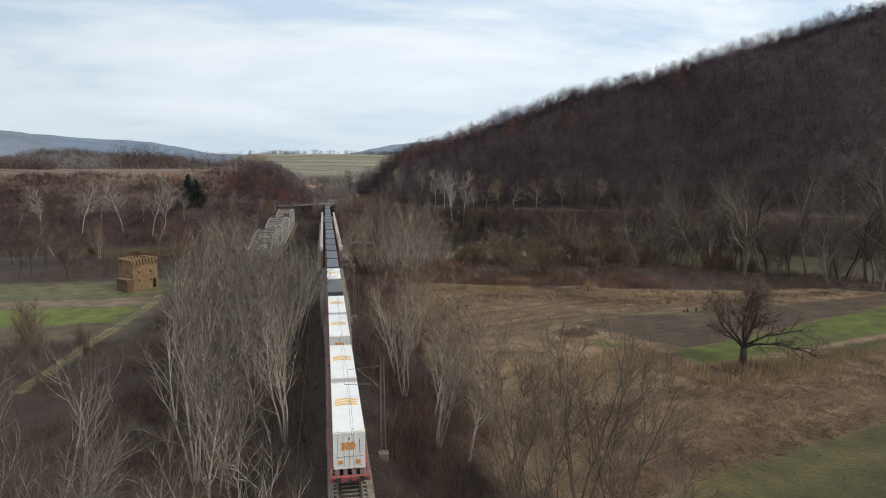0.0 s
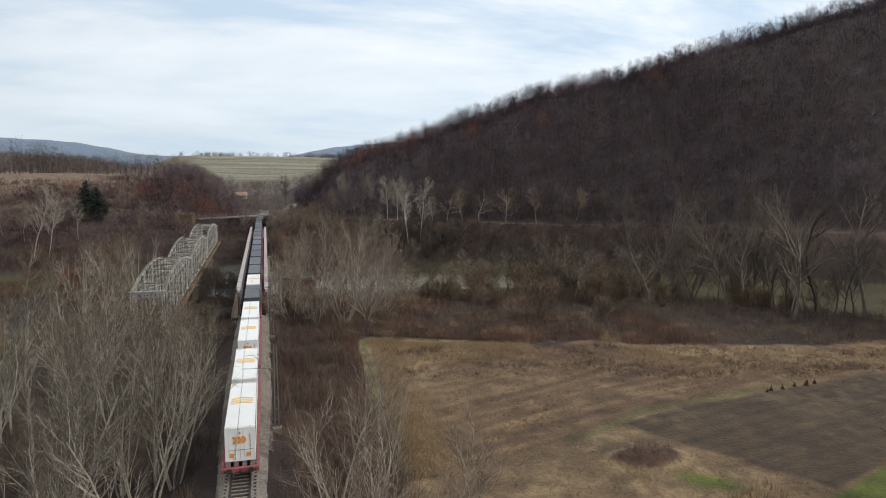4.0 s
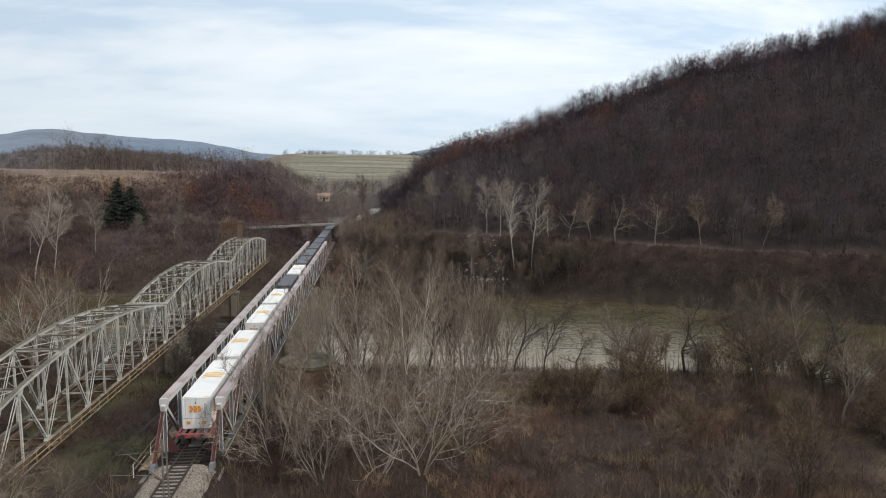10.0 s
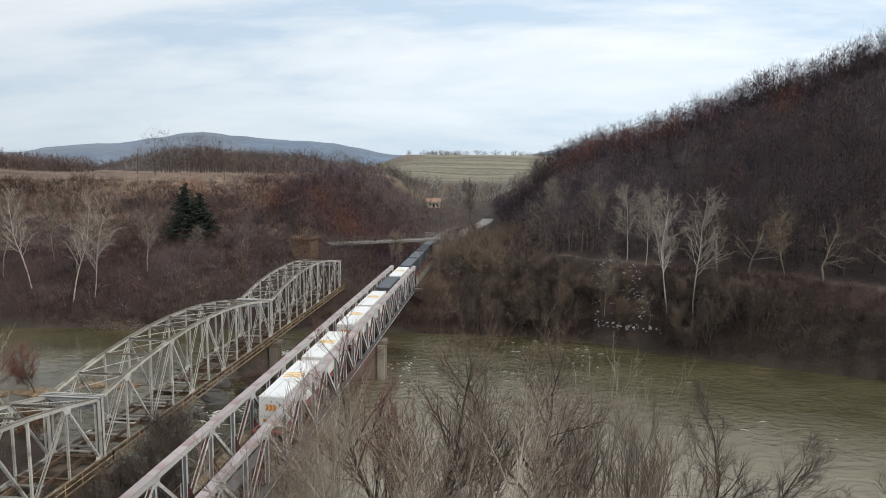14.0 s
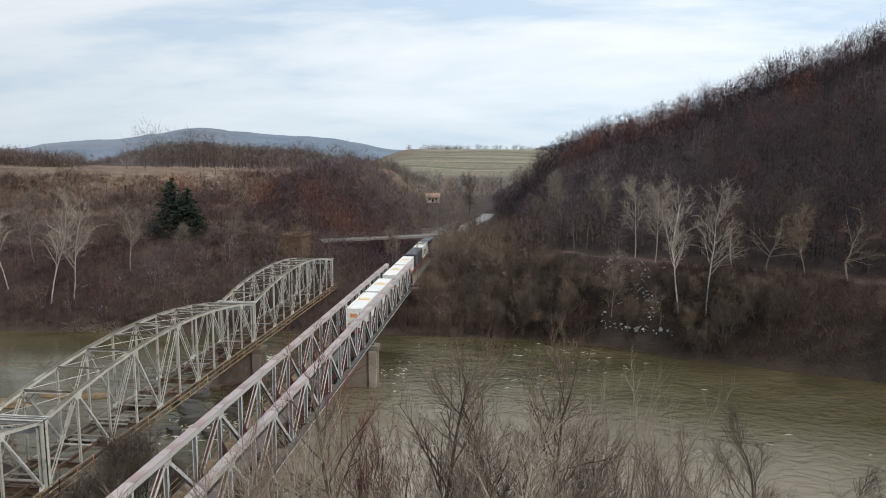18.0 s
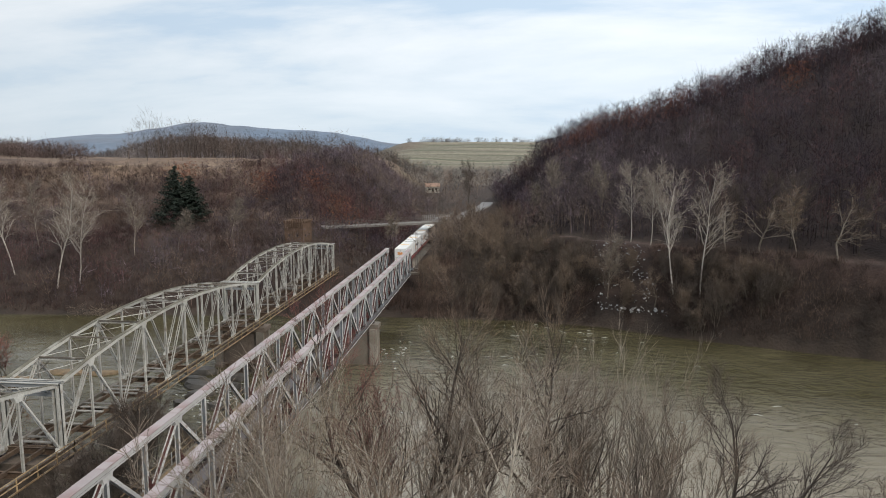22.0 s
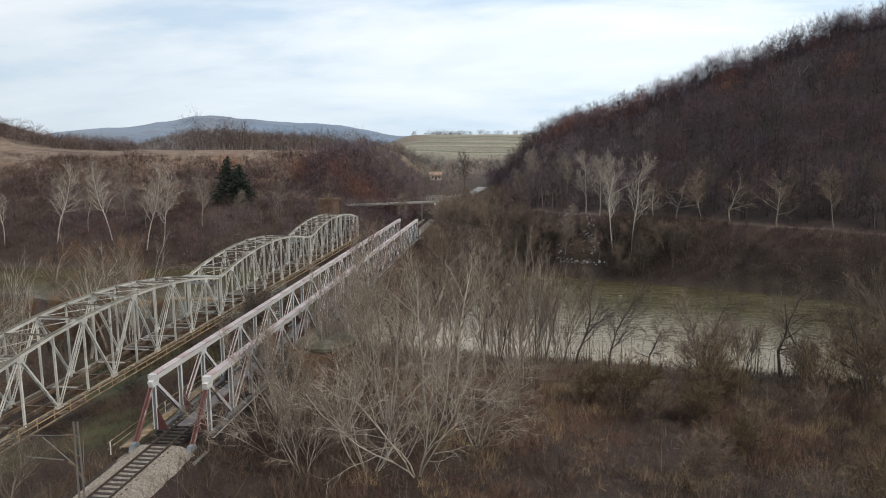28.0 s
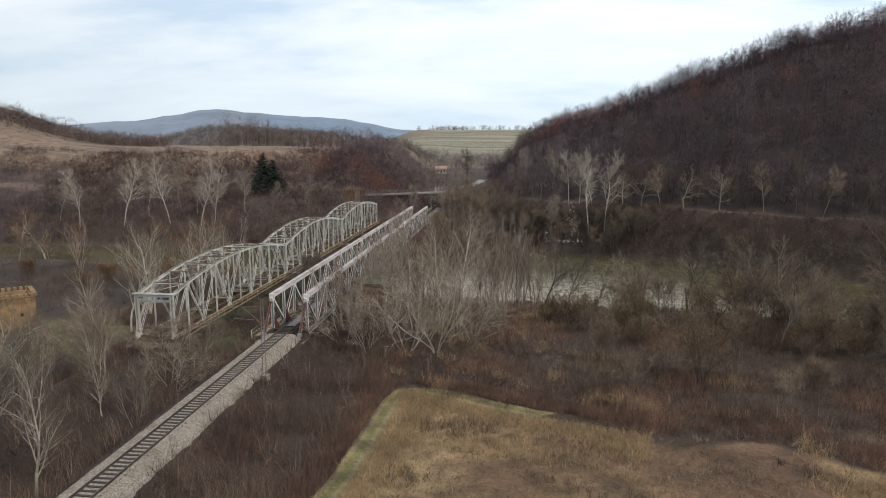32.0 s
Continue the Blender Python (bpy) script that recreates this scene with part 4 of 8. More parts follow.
def pier(name, x0, x1, y, half, ztop, mat, label, courses):
    p = thing(name, label, "bridge pier", "bridge piers", pose((x0 + x1) / 2, y, -10))
    w = (x1 - x0) / 2
    s = Shape()
    n = 10
    lo, hi = [], []
    for zz, g in ((-1.0, 1.12), (ztop + 10 - 0.7, 1.0)):
        ring = []
        for k in range(n):
            a = math.pi * (k / (n - 1)) - math.pi / 2
            ring.append((w * g - half + half * g * math.cos(a), half * g * math.sin(a), zz))
        ring += [(-px, py, pz) for px, py, pz in ring[::-1]]
        lo, hi = hi, ring
    m = len(hi)
    s.add(lo + hi, [(i, (i + 1) % m, m + (i + 1) % m, m + i) for i in range(m)] + [tuple(range(m, 2 * m))])
    part("shaft", s, mat, p)
    part("cap", Shape().box(-w - 0.25, w + 0.25, -half - 0.25, half + 0.25, ztop + 10 - 0.7, ztop + 10, 0.06), mat, p)
    for sx in (-1, 1):
        for sy in (-1, 1):
            u, v = sx * (w - 0.55), sy * (half + 0.06)
            part("pilaster", Shape().box(u - 0.55, u + 0.55, v - 0.28, v + 0.28, -0.5, ztop + 10 - 0.703, 0.05), CONCRETE if courses else CONCRETE_PALE, p, "pale edge pilaster")
    if courses:
        r3 = random.Random(int(y))
        for k in range(9):
            u, v, zz = r3.uniform(-w, w), r3.choice((-1, 1)) * (half + r3.uniform(0.5, 1.6)), 1.6 + r3.uniform(0, 1.0)
            part("footing_block", Shape().box(u - r3.uniform(0.7, 1.4), u + r3.uniform(0.7, 1.4), v - 0.6, v + 0.6, zz, zz + r3.uniform(0.35, 0.6), 0.06), mat, p)
    for sx in (-1, 1):
        part("bearing", Shape().box(sx * (w - 0.8) - 0.3, sx * (w - 0.8) + 0.3, -0.35, 0.35, ztop + 10 + 0.003, ztop + 10 + 0.22, 0.03), DARK_IRON, p)


for y in (43.2, 86.2):
    pier("concrete_pier", -3.4, 3.4, y, 0.75, -1.25, CONCRETE, "pale weathered concrete pier standing in the river", False)
for y in (39.9, 84.3):
    pier("stone_pier", -20.6, -13.2, y, 1.1, -1.6, STONE, "dark old masonry pier with a cutwater in the river", True)


def abutment(name, x0, x1, y0, y1, ztop, mat, label):
    a = thing(name, label, "abutment", "bridge abutments", pose((x0 + x1) / 2, (y0 + y1) / 2, ztop))
    w, d = (x1 - x0) / 2, (y1 - y0) / 2
    part("wall", Shape().box(-w, w, -d, d, -8, -0.3, 0.05), mat, a)
    part("coping", Shape().box(-w - 0.15, w + 0.15, -d - 0.1, d + 0.1, -0.297, 0, 0.05), mat, a)


abutment("bridge_abutment", -3.1, 3.1, -4.6, -2.4, -1.06, CONCRETE_DARK, "concrete abutment of the railway bridge on the near bank")
abutment("bridge_abutment", -3.9, 3.9, LENGTH + 2.4, LENGTH + 4.6, -1.06, CONCRETE, "concrete abutment of the railway bridge on the far bank")
abutment("bridge_abutment", -20.2, -13.8, -6.2, -4.0, -1.75, STONE, "old masonry abutment of the disused bridge")
abutment("bridge_abutment", -20.4, -13.4, 128.2, 132, -1.62, STONE, "old masonry abutment of the disused bridge")

# ---- disused bridge ----


def build_old_bridge():
    X0, X1 = -19.4, -14.5
    SPAN, PAN = 44.4, 4.44
    BZ = -0.95
    br_label = "disused arched steel truss bridge span with flaking grey paint"
    zt = lambda u: 4.75 + 2.35 * (1 - (2 * u - 1) ** 2)
    for n in range(3):
        y0 = -4.5 + n * SPAN
        br = thing("old_truss_span", br_label, "bridge", "spans of the disused bridge", pose(0, y0, 0))
        ys = [k * PAN for k in range(11)]
        ys[0], ys[10] = 0.16, SPAN - 0.16
        Z = [zt(k / 10) for k in range(11)]
        for x in (X0, X1):
            for k in range(10):
                part("top_chord", Shape().beam((x, ys[k], Z[k]), (x, ys[k + 1], Z[k + 1]), 0.34, 0.30), OLD_STEEL, br)
                part("chord_cover", Shape().beam((x, ys[k], Z[k] + 0.168), (x, ys[k + 1], Z[k + 1] + 0.168), 0.40, 0.03), OLD_MOSS, br)
                part("bottom_chord", Shape().beam((x, ys[k], BZ), (x, ys[k + 1], BZ), 0.32, 0.34), OLD_DARK, br)
            for k in range(11):
                w = 0.46 if k in (0, 10) else 0.18
                s = Shape()
                for e in (-1, 1):
                    s.beam((x + e * w * 0.36, ys[k], BZ), (x + e * w * 0.36, ys[k], Z[k]), 0.05 if k not in (0, 10) else 0.12, w, (0, 1, 0))
                m = int((Z[k] - BZ) / 0.55)
                for j in range(m):
                    s.beam((x - w * 0.36, ys[k], BZ + j * 0.55 + 0.2), (x + w * 0.36, ys[k], BZ + j * 0.55 + 0.5), 0.05, 0.02, (0, 1, 0))
                part("end_post" if k in (0, 10) else "vertical_post", s, OLD_STEEL, br)
            for k in range(1, 10, 2):
                for j in (k - 1, k + 1):
                    laced = (j > k) == (k < 5)
                    s = Shape()
                    for e in (-1, 1):
                        s.beam((x + e * 0.11, ys[k], Z[k] - 0.1), (x + e * 0.11, ys[j], BZ + 0.1), 0.17 if laced else 0.15, 0.03, (1, 0, 0))
                    part("diagonal", s, OLD_STEEL, br)
                    if laced:
                        p0, p1 = Vector((0, ys[k], Z[k] - 0.1)), Vector((0, ys[j], BZ + 0.1))
                        lace = Shape()
                        for i in range(12):
                            a, b = p0.lerp(p1, (i + 0.5) / 13), p0.lerp(p1, (i + 1.5) / 13)
                            lace.beam((x - 0.11 * (-1) ** i, a.y, a.z), (x + 0.11 * (-1) ** i, b.y, b.z), 0.05, 0.014, (1, 0, 0))
                        part("diagonal_lacing", lace, OLD_DARK, br)["kind"] = "stuff"
                part("gusset", Shape().plate([(x, ys[k] - 0.55, Z[k] - 0.05), (x, ys[k] + 0.55, Z[k] - 0.05), (x, ys[k] + 0.3, Z[k] - 0.6), (x, ys[k] - 0.3, Z[k] - 0.6)], 0.36, (1, 0, 0)), OLD_STEEL, br)
            for k in range(0, 11, 2):
                part("gusset", Shape().plate([(x, ys[k] - 0.5, BZ), (x, ys[k] + 0.5, BZ), (x, ys[k] + 0.28, BZ + 0.6), (x, ys[k] - 0.28, BZ + 0.6)], 0.36, (1, 0, 0)), OLD_STEEL, br)
        # overhead bracing
        for k in range(11):
            deep = k in (0, 10)
            part("portal_beam" if deep else "cross_strut", Shape().beam((X0, ys[k], Z[k] + 0.05), (X1, ys[k], Z[k] + 0.05), 0.5 if deep else 0.13, 0.34 if deep else 0.14), OLD_BLUE if deep else OLD_DARK, br)
            if deep:
                part("portal_beam", Shape().beam((X0, ys[k], Z[k] - 0.75), (X1, ys[k], Z[k] - 0.75), 0.16, 0.30), OLD_BLUE, br)
                for j in range(8):
                    a, b = X0 + j * (X1 - X0) / 8, X0 + (j + 1) * (X1 - X0) / 8
                    part("lacing_bar", Shape().beam((a, ys[k], Z[k] - (0.7 if j % 2 else 0.05)), (b, ys[k], Z[k] - (0.05 if j % 2 else 0.7)), 0.06, 0.05), OLD_STEEL, br)
                for j in range(3):
                    y1 = ys[k] - 0.36 + 0.28 * j
                    part("cover_strip", Shape().box(X0 - 0.45, X1 + 0.45, y1, y1 + 0.17, Z[k] + 0.225, Z[k] + 0.30, 0.01), OLD_BLUE if j == 1 else OLD_STEEL, br)
            elif k % 2:
                for x, s in ((X0, 1), (X1, -1)):
                    part("strut_angle", Shape().beam((X0, ys[k] + s * 0.14, Z[k] - 0.12), (X1, ys[k] + s * 0.14, Z[k] - 0.12), 0.06, 0.06), OLD_STEEL, br)
                    part("sway_brace", Shape().beam((x, ys[k], Z[k] - 1.3), (x + s * 1.3, ys[k], Z[k] - 0.02), 0.07, 0.07), OLD_DARK, br)
        for k in range(10):
            for a, b in ((X0, X1), (X1, X0)):
                part("wind_brace", Shape().beam((a, ys[k], Z[k]), (b, ys[k + 1], Z[k + 1]), 0.065, 0.05), OLD_STEEL if a < b else OLD_DARK, br)
        # floor
        for k in range(11):
            part("cross_girder", Shape().beam((X0, ys[k], BZ), (X1, ys[k], BZ), 0.24, 0.55, (0, 0, 1), 0.03), FLOOR_RUST, br)
        for x in (-18.0, -15.9):
            part("stringer", Shape().beam((x, 0.1, BZ + 0.2), (x, SPAN - 0.1, BZ + 0.2), 0.2, 0.34), FLOOR_RUST, br)
        r2 = random.Random(n)
        for k in range(44):
            if r2.random() < 0.28:
                y = 0.4 + k * 0.99
                part("floor_plank", Shape().box(-18.9 + r2.random() * 0.5, -15.0 - r2.random() * 0.8, y, y + 0.32, BZ + 0.38, BZ + 0.47), PLANK, br)
        # side footwalk on the river's downstream side
        xo = X1 + 1.15
        part("footwalk_edge", Shape().beam((xo, 0, BZ - 0.1), (xo, SPAN, BZ - 0.1), 0.08, 0.13), RUST, br)
        part("footwalk_edge", Shape().beam((X1 + 0.25, 0, BZ + 0.1), (X1 + 0.25, SPAN, BZ + 0.1), 0.08, 0.12), FLOOR_RUST, br)
        for z in (0.95, 0.45):
            part("handrail", Shape().beam((xo, 0, BZ + z), (xo, SPAN, BZ + z), 0.05, 0.07), OCHRE_RUST, br)
        for k in range(21):
            part("rail_post", Shape().beam((xo, k * SPAN / 20, BZ - 0.2), (xo, k * SPAN / 20, BZ + 1.0), 0.07, 0.07), OCHRE_RUST, br)
        for k in range(30):
            if r2.random() < 0.3:
                y = 0.3 + k * 1.46
                part("footwalk_plank", Shape().box(X1 + 0.32, xo - 0.06, y, y + 1.1, BZ + 0.0, BZ + 0.05), FLOOR_RUST, br)


build_old_bridge()

# ---- the track ----


def track(s):
    """Centre line: place and heading at the distance s along it."""
    if s < 168:
        return 0.0, s, 0.0
    R = 420.0
    a = (s - 168) / R
    return R * (1 - math.cos(a)), 168 + R * math.sin(a), -math.degrees(a)


def build_track():
    def sweep(name, prof, s0, s1, mat, label, cat, kind, parent=None, ds=3.0, ragged=0.0):
        n = max(2, int((s1 - s0) / ds))
        V, F = [], []
        m = len(prof)
        for i in range(n + 1):
            x, y, h = track(s0 + (s1 - s0) * i / n)
            c, sn = math.cos(radians(h)), math.sin(radians(h))
            for j, (px, pz) in enumerate(prof):
                w = ragged * (1.0 if j in (0, m - 1) else 0.5 if j in (1, m - 2) else 0.0)
                o = px * (0.72 + 0.28 * float(step(y, -85, -40)) if abs(px) > 1 else 1.0) + w * math.copysign(float(value_noise(np.array([px * 5.0]), np.array([y]), 1.1, 185)[0]), px)
                V.append((x + o * c, y + o * sn, pz + 0.12 * ragged * (0.0 if j in (0, m - 1) else float(value_noise(np.array([px * 3.0]), np.array([y]), 0.7, 186)[0])) * (abs(px) > 0.9)))
        for i in range(n):
            F += [(i * m + j, i * m + j + 1, (i + 1) * m + j + 1, (i + 1) * m + j) for j in range(m - 1)]
        return arrays(name, V, F, mat, kind, label, cat, parent)
    bed = [(-2.9, -1.35), (-2.15, -0.44), (-1.6, -0.17), (-0.88, -0.135), (-0.66, -0.20), (0, -0.21), (0.66, -0.20), (0.88, -0.135), (1.65, -0.20), (2.45, -0.58), (3.2, -1.50)]
    blab = "pale grey limestone ballast bed of the railway"
    sweep("track_bed", bed, -330, -110, BALLAST, blab, "track bed", "structure")
    sweep("track_bed", bed, -110, -3.6, BALLAST, blab, "track bed", "structure", ds=0.5, ragged=0.22)
    sweep("track_bed", bed, LENGTH + 3.6, 330, BALLAST, blab, "track bed", "structure")
    # loose stones on the ballast
    g = np.random.default_rng(187)
    n = 16000
    px, py = np.where(g.uniform(0, 1, n) < 0.55, g.uniform(0.85, 2.7, n), g.uniform(-2.4, -0.85, n)), g.uniform(-62, -3.8, n)
    pz = np.interp(px, [q[0] for q in bed], [q[1] for q in bed]) + 0.015
    r = g.uniform(0.03, 0.075, n)
    corner = np.array([(1, 0, -.3), (-.5, .87, -.3), (-.5, -.87, -.3), (0.1, 0, 0.8)])
    V = np.stack([px, py, pz], 1)[:, None, :] + (corner[None] + g.normal(0, 0.25, (n, 4, 3))) * r[:, None, None]
    F = (np.arange(n)[:, None, None] * 4 + np.array([(0, 1, 3), (1, 2, 3), (2, 0, 3)])[None]).reshape(-1, 3)
    arrays("ballast_stones", V.reshape(-1, 3), F, BALLAST_STONE, "stuff", "loose pale ballast stones along the track", "stones")
    tr = thing("railway_track", "single railway track with worn rails on dark sleepers", "railway track", at=pose(0, 0, 0))
    rail = [(-0.075, -0.16), (-0.075, -0.13), (-0.02, -0.12), (-0.02, -0.04), (-0.04, -0.035), (-0.04, 0), (0.04, 0), (0.04, -0.035), (0.02, -0.04), (0.02, -0.12), (0.075, -0.13), (0.075, -0.16)]
    for x in (-0.7525, 0.7525):
        sweep("rail", [(x + a, b) for a, b in rail], -330, 330, RAIL, "", "", "", tr)
    sl = Shape().box(-1.25, 1.25, -0.13, 0.13, -0.30, -0.155, 0.02).mesh("sleeper", SLEEPER)
    # the sleepers passed nearest are parts of their own, the rest is one mesh
    rest = Shape()
    s, k = -328.0, 0
    while s < 328:
        x, y, h = track(s)
        if -64 < s < LENGTH + 40 and k < 298:
            o = part("sleeper", sl, SLEEPER, tr)
            o.location, o.rotation_euler = (x, y, 0), (0, 0, radians(h))
            k += 1
        else:
            q = Shape().box(-1.25, 1.25, -0.13, 0.13, -0.30, -0.155)
            mm = pose(x, y, 0, 0, 0, h)
            rest.add([mm @ Vector(v) for v in q.v], q.f)
        s += 0.63
    o = part("sleepers_beyond", rest, SLEEPER, tr)
    o["kind"] = "stuff"


build_track()

# ---- trees and growth ----


class Twigs:
    """Collects limbs as tapered tubes and twigs as slim blades."""

    def __init__(self, rnd):
        self.r, self.v, self.f, self.tv, self.tf = rnd, [], [], [], []

    def limb(self, p, q, r0, r1, n):
        d = q - p
        a = d.orthogonal().normalized()
        b = d.normalized().cross(a)
        k = len(self.v)
        for c, r in ((p, r0), (q, r1)):
            self.v += [tuple(c + (a * math.cos(6.2832 * i / n) + b * math.sin(6.2832 * i / n)) * r) for i in range(n)]
        self.f += [(k + i, k + (i + 1) % n, k + n + (i + 1) % n, k + n + i) for i in range(n)]

    def twig(self, p, d, w):
        side = d.cross(Vector((self.r.uniform(-1, 1), self.r.uniform(-1, 1), self.r.uniform(-1, 1))))
        if side.length < 1e-3:
            return
        side = side.normalized() * w / 2
        k = len(self.tv)
        mid = p + d * 0.55 + Vector((self.r.uniform(-1, 1), self.r.uniform(-1, 1), self.r.uniform(-.3, 1))) * d.length * 0.08
        self.tv += [tuple(p - side), tuple(p + side), tuple(mid + side * 0.7), tuple(mid - side * 0.7), tuple(p + d)]
        self.tf += [(k, k + 1, k + 2, k + 3), (k + 3, k + 2, k + 4)]

    def branch(self, p, d, L, r, level, o):
        R = self.r
        n = o["segs"][level]
        steps = []
        for i in range(n):
            d = (d + Vector((R.gauss(0, 1), R.gauss(0, 1), R.gauss(0, 1))) * o["wobble"] + Vector((0, 0, o["rise"]))).normalized()
            q = p + d * (L / n)
            ra, rb = r * (1 - 0.75 * i / n), r * (1 - 0.75 * (i + 1) / n)
            self.limb(p, q, ra, rb, 5 if level == 0 else 3)
            steps.append((p, q, d, rb))
            p = q
        last = level == len(o["segs"]) - 1
        kids = o["kids"][level]
        for j in range(kids):
            f = o["first"][level] + (1 - o["first"][level]) * (j + R.random()) / kids
            k = min(n - 1, int(f * n))
            a, b, dd, rr = steps[k]
            c = a.lerp(b, f * n - k)
            turn = R.uniform(0, 6.2832)
            o1 = dd.orthogonal().normalized()
            o2 = dd.cross(o1)
            ang = radians(o["angle"][level] * R.uniform(0.7, 1.3))
            nd = (dd * math.cos(ang) + (o1 * math.cos(turn) + o2 * math.sin(turn)) * math.sin(ang)).normalized()
            if last:
                self.twig(c, nd * o["twig"] * R.uniform(0.5, 1.2), o["width"])
            else:
                self.branch(c, nd, L * o["ratio"][level] * R.uniform(0.7, 1.15) * (1.15 - 0.55 * f), max(rr * 0.62, 0.016), level + 1, o)


KINDS = {
    # alders and osiers at the water: long bare limbs, fine ascending twigs
    "alder": dict(segs=(10, 6, 4), kids=(17, 9, 11), first=(0.24, 0.2, 0.1), angle=(38, 30, 27), ratio=(0.46, 0.5), wobble=0.11, rise=0.06, twig=1.2, width=0.017, stems=1, trunk=0.17),
    "vase": dict(segs=(9, 5, 3), kids=(8, 5, 8), first=(0.25, 0.2, 0.1), angle=(23, 22, 22), ratio=(0.46, 0.5), wobble=0.06, rise=0.05, twig=1.2, width=0.014, stems=6, trunk=0.075),
    # tall, slim-limbed grey poplars and willows
    "poplar": dict(segs=(8, 4, 3), kids=(19, 7, 11), first=(0.20, 0.15, 0.05), angle=(34, 36, 34), ratio=(0.40, 0.48), wobble=0.09, rise=0.08, twig=1.3, width=0.021, stems=1, trunk=0.115),
    "clump": dict(segs=(7, 4, 3), kids=(10, 6, 8), first=(0.28, 0.15, 0.05), angle=(27, 31, 32), ratio=(0.42, 0.48), wobble=0.09, rise=0.08, twig=1.2, width=0.023, stems=4, trunk=0.095),
    "fan": dict(segs=(7, 4, 3), kids=(9, 6, 8), first=(0.20, 0.15, 0.05), angle=(38, 40, 38), ratio=(0.42, 0.48), wobble=0.15, rise=0.035, twig=1.1, width=0.021, stems=6, trunk=0.068),
    "spread": dict(segs=(4, 7, 5, 3), kids=(10, 11, 7, 13), first=(0.6, 0.22, 0.1, 0.05), angle=(50, 44, 42, 42), ratio=(3.6, 0.46, 0.5), wobble=0.13, rise=0.02, twig=0.85, width=0.026, stems=1, trunk=0.44),
    "white": dict(segs=(9, 4, 3), kids=(22, 8, 8), first=(0.34, 0.2, 0.05), angle=(42, 42, 38), ratio=(0.33, 0.5), wobble=0.08, rise=0.045, twig=1.2, width=0.038, stems=1, trunk=0.080),
    "bush": dict(segs=(4, 3), kids=(6, 12), first=(0.25, 0.05), angle=(32, 34), ratio=(0.5,), wobble=0.14, rise=0.03, twig=0.8, width=0.03, stems=8, trunk=0.035),
    "willow": dict(segs=(5, 4, 3), kids=(9, 6, 9), first=(0.15, 0.12, 0.05), angle=(36, 38, 36), ratio=(0.55, 0.52), wobble=0.12, rise=0.04, twig=0.95, width=0.023, stems=6, trunk=0.085),
    "oak": dict(segs=(6, 5, 3), kids=(14, 7, 12), first=(0.28, 0.2, 0.05), angle=(50, 44, 40), ratio=(0.52, 0.48), wobble=0.14, rise=0.02, twig=1.0, width=0.025, stems=1, trunk=0.19),
}
TEMPLATES = {}


def template(kind, bark, twig, height, seed):
    key = (kind, bark.name, twig.name, height, seed)
    if key in TEMPLATES:
        return TEMPLATES[key]
    o = KINDS[kind]
    R = random.Random(seed * 31 + len(kind))
    t = Twigs(R)
    if kind == "spread":
        fork = Vector((0.1, 0, 2.1))
        t.limb(Vector((0, 0, -0.4)), fork, 0.48, 0.36, 9)
        for j in range(9):
            tilt = radians((62, 48, 30)[j % 3] + R.uniform(-8, 8))
            turn = j * 2.4
            t.branch(fork + Vector((0, 0, R.uniform(-0.25, 0.5))), Vector((math.cos(turn) * math.sin(tilt), math.sin(turn) * math.sin(tilt), math.cos(tilt))), (7.6, 7.2, 8.0)[j % 3] * R.uniform(0.9, 1.08), 0.20, 1, o)
    for s in range(0 if kind == "spread" else o["stems"]):
        tilt = (R.uniform(0.25, 1.15) if kind == "fan" else R.uniform(0.05, 0.32)) if o["stems"] > 1 else R.uniform(0, 0.08)
        turn = R.uniform(0, 6.2832)
        d = Vector((math.cos(turn) * tilt, math.sin(turn) * tilt, 1)).normalized()
        L = height * (0.23 if kind == "spread" else 0.9) * R.uniform(0.85, 1.05)
        p = Vector((math.cos(turn), math.sin(turn), 0)) * (0.25 if o["stems"] > 1 else 0) + Vector((0, 0, -0.4))
        t.branch(p, d, L, o["trunk"] * height / 12, 0, o)
    meshes = []
    for nm, v, f, m in (("trunk", t.v, t.f, bark), ("crown", t.tv, t.tf, twig)):
        me = bpy.data.meshes.new(nm)
        me.from_pydata(v, [], f)
        me.materials.append(m)
        meshes.append(me)
    TEMPLATES[key] = meshes
    return meshes


def ground_z(x, y):
    return float(land(np.array([x]), np.array([y]))[0])


def tree(x, y, kind, height, bark, twig, label, group, seed=0, turn=None, name="bare_tree", scale=1.0, z=None):
    R = random.Random(int(x * 13 + y * 7))
    zz = ground_z(x, y) - 0.1 if z is None else z
    t = thing(name, label, "tree" if name != "bush" else "bush", group, pose(x, y, zz, 0, 0, R.uniform(0, 360) if turn is None else turn))
    tr, cr = template(kind, bark, twig, height, seed)
    for nm, me in (("trunk", tr), ("crown", cr)):
        o = part(nm, me, None, t)
        o.scale = (scale, scale, scale)
    return t


def grove(n, x0, x1, y0, y1, kinds, heights, bark, twig, label, group, seed, gap=2.5, keep=None, name="bare_tree"):
    R = random.Random(seed)
    done = []
    tries = 0
    while len(done) < n and tries < n * 40:
        tries += 1
        x, y = R.uniform(x0, x1), R.uniform(y0, y1)
        if any((x - a) ** 2 + (y - b) ** 2 < gap * gap for a, b in done) or (keep and not keep(x, y)):
            continue
        done.append((x, y))
        h = R.choice(heights)
        tree(x, y, R.choice(kinds), h, bark, twig, label, group, R.randrange(2), name=name, scale=R.uniform(0.85, 1.15))


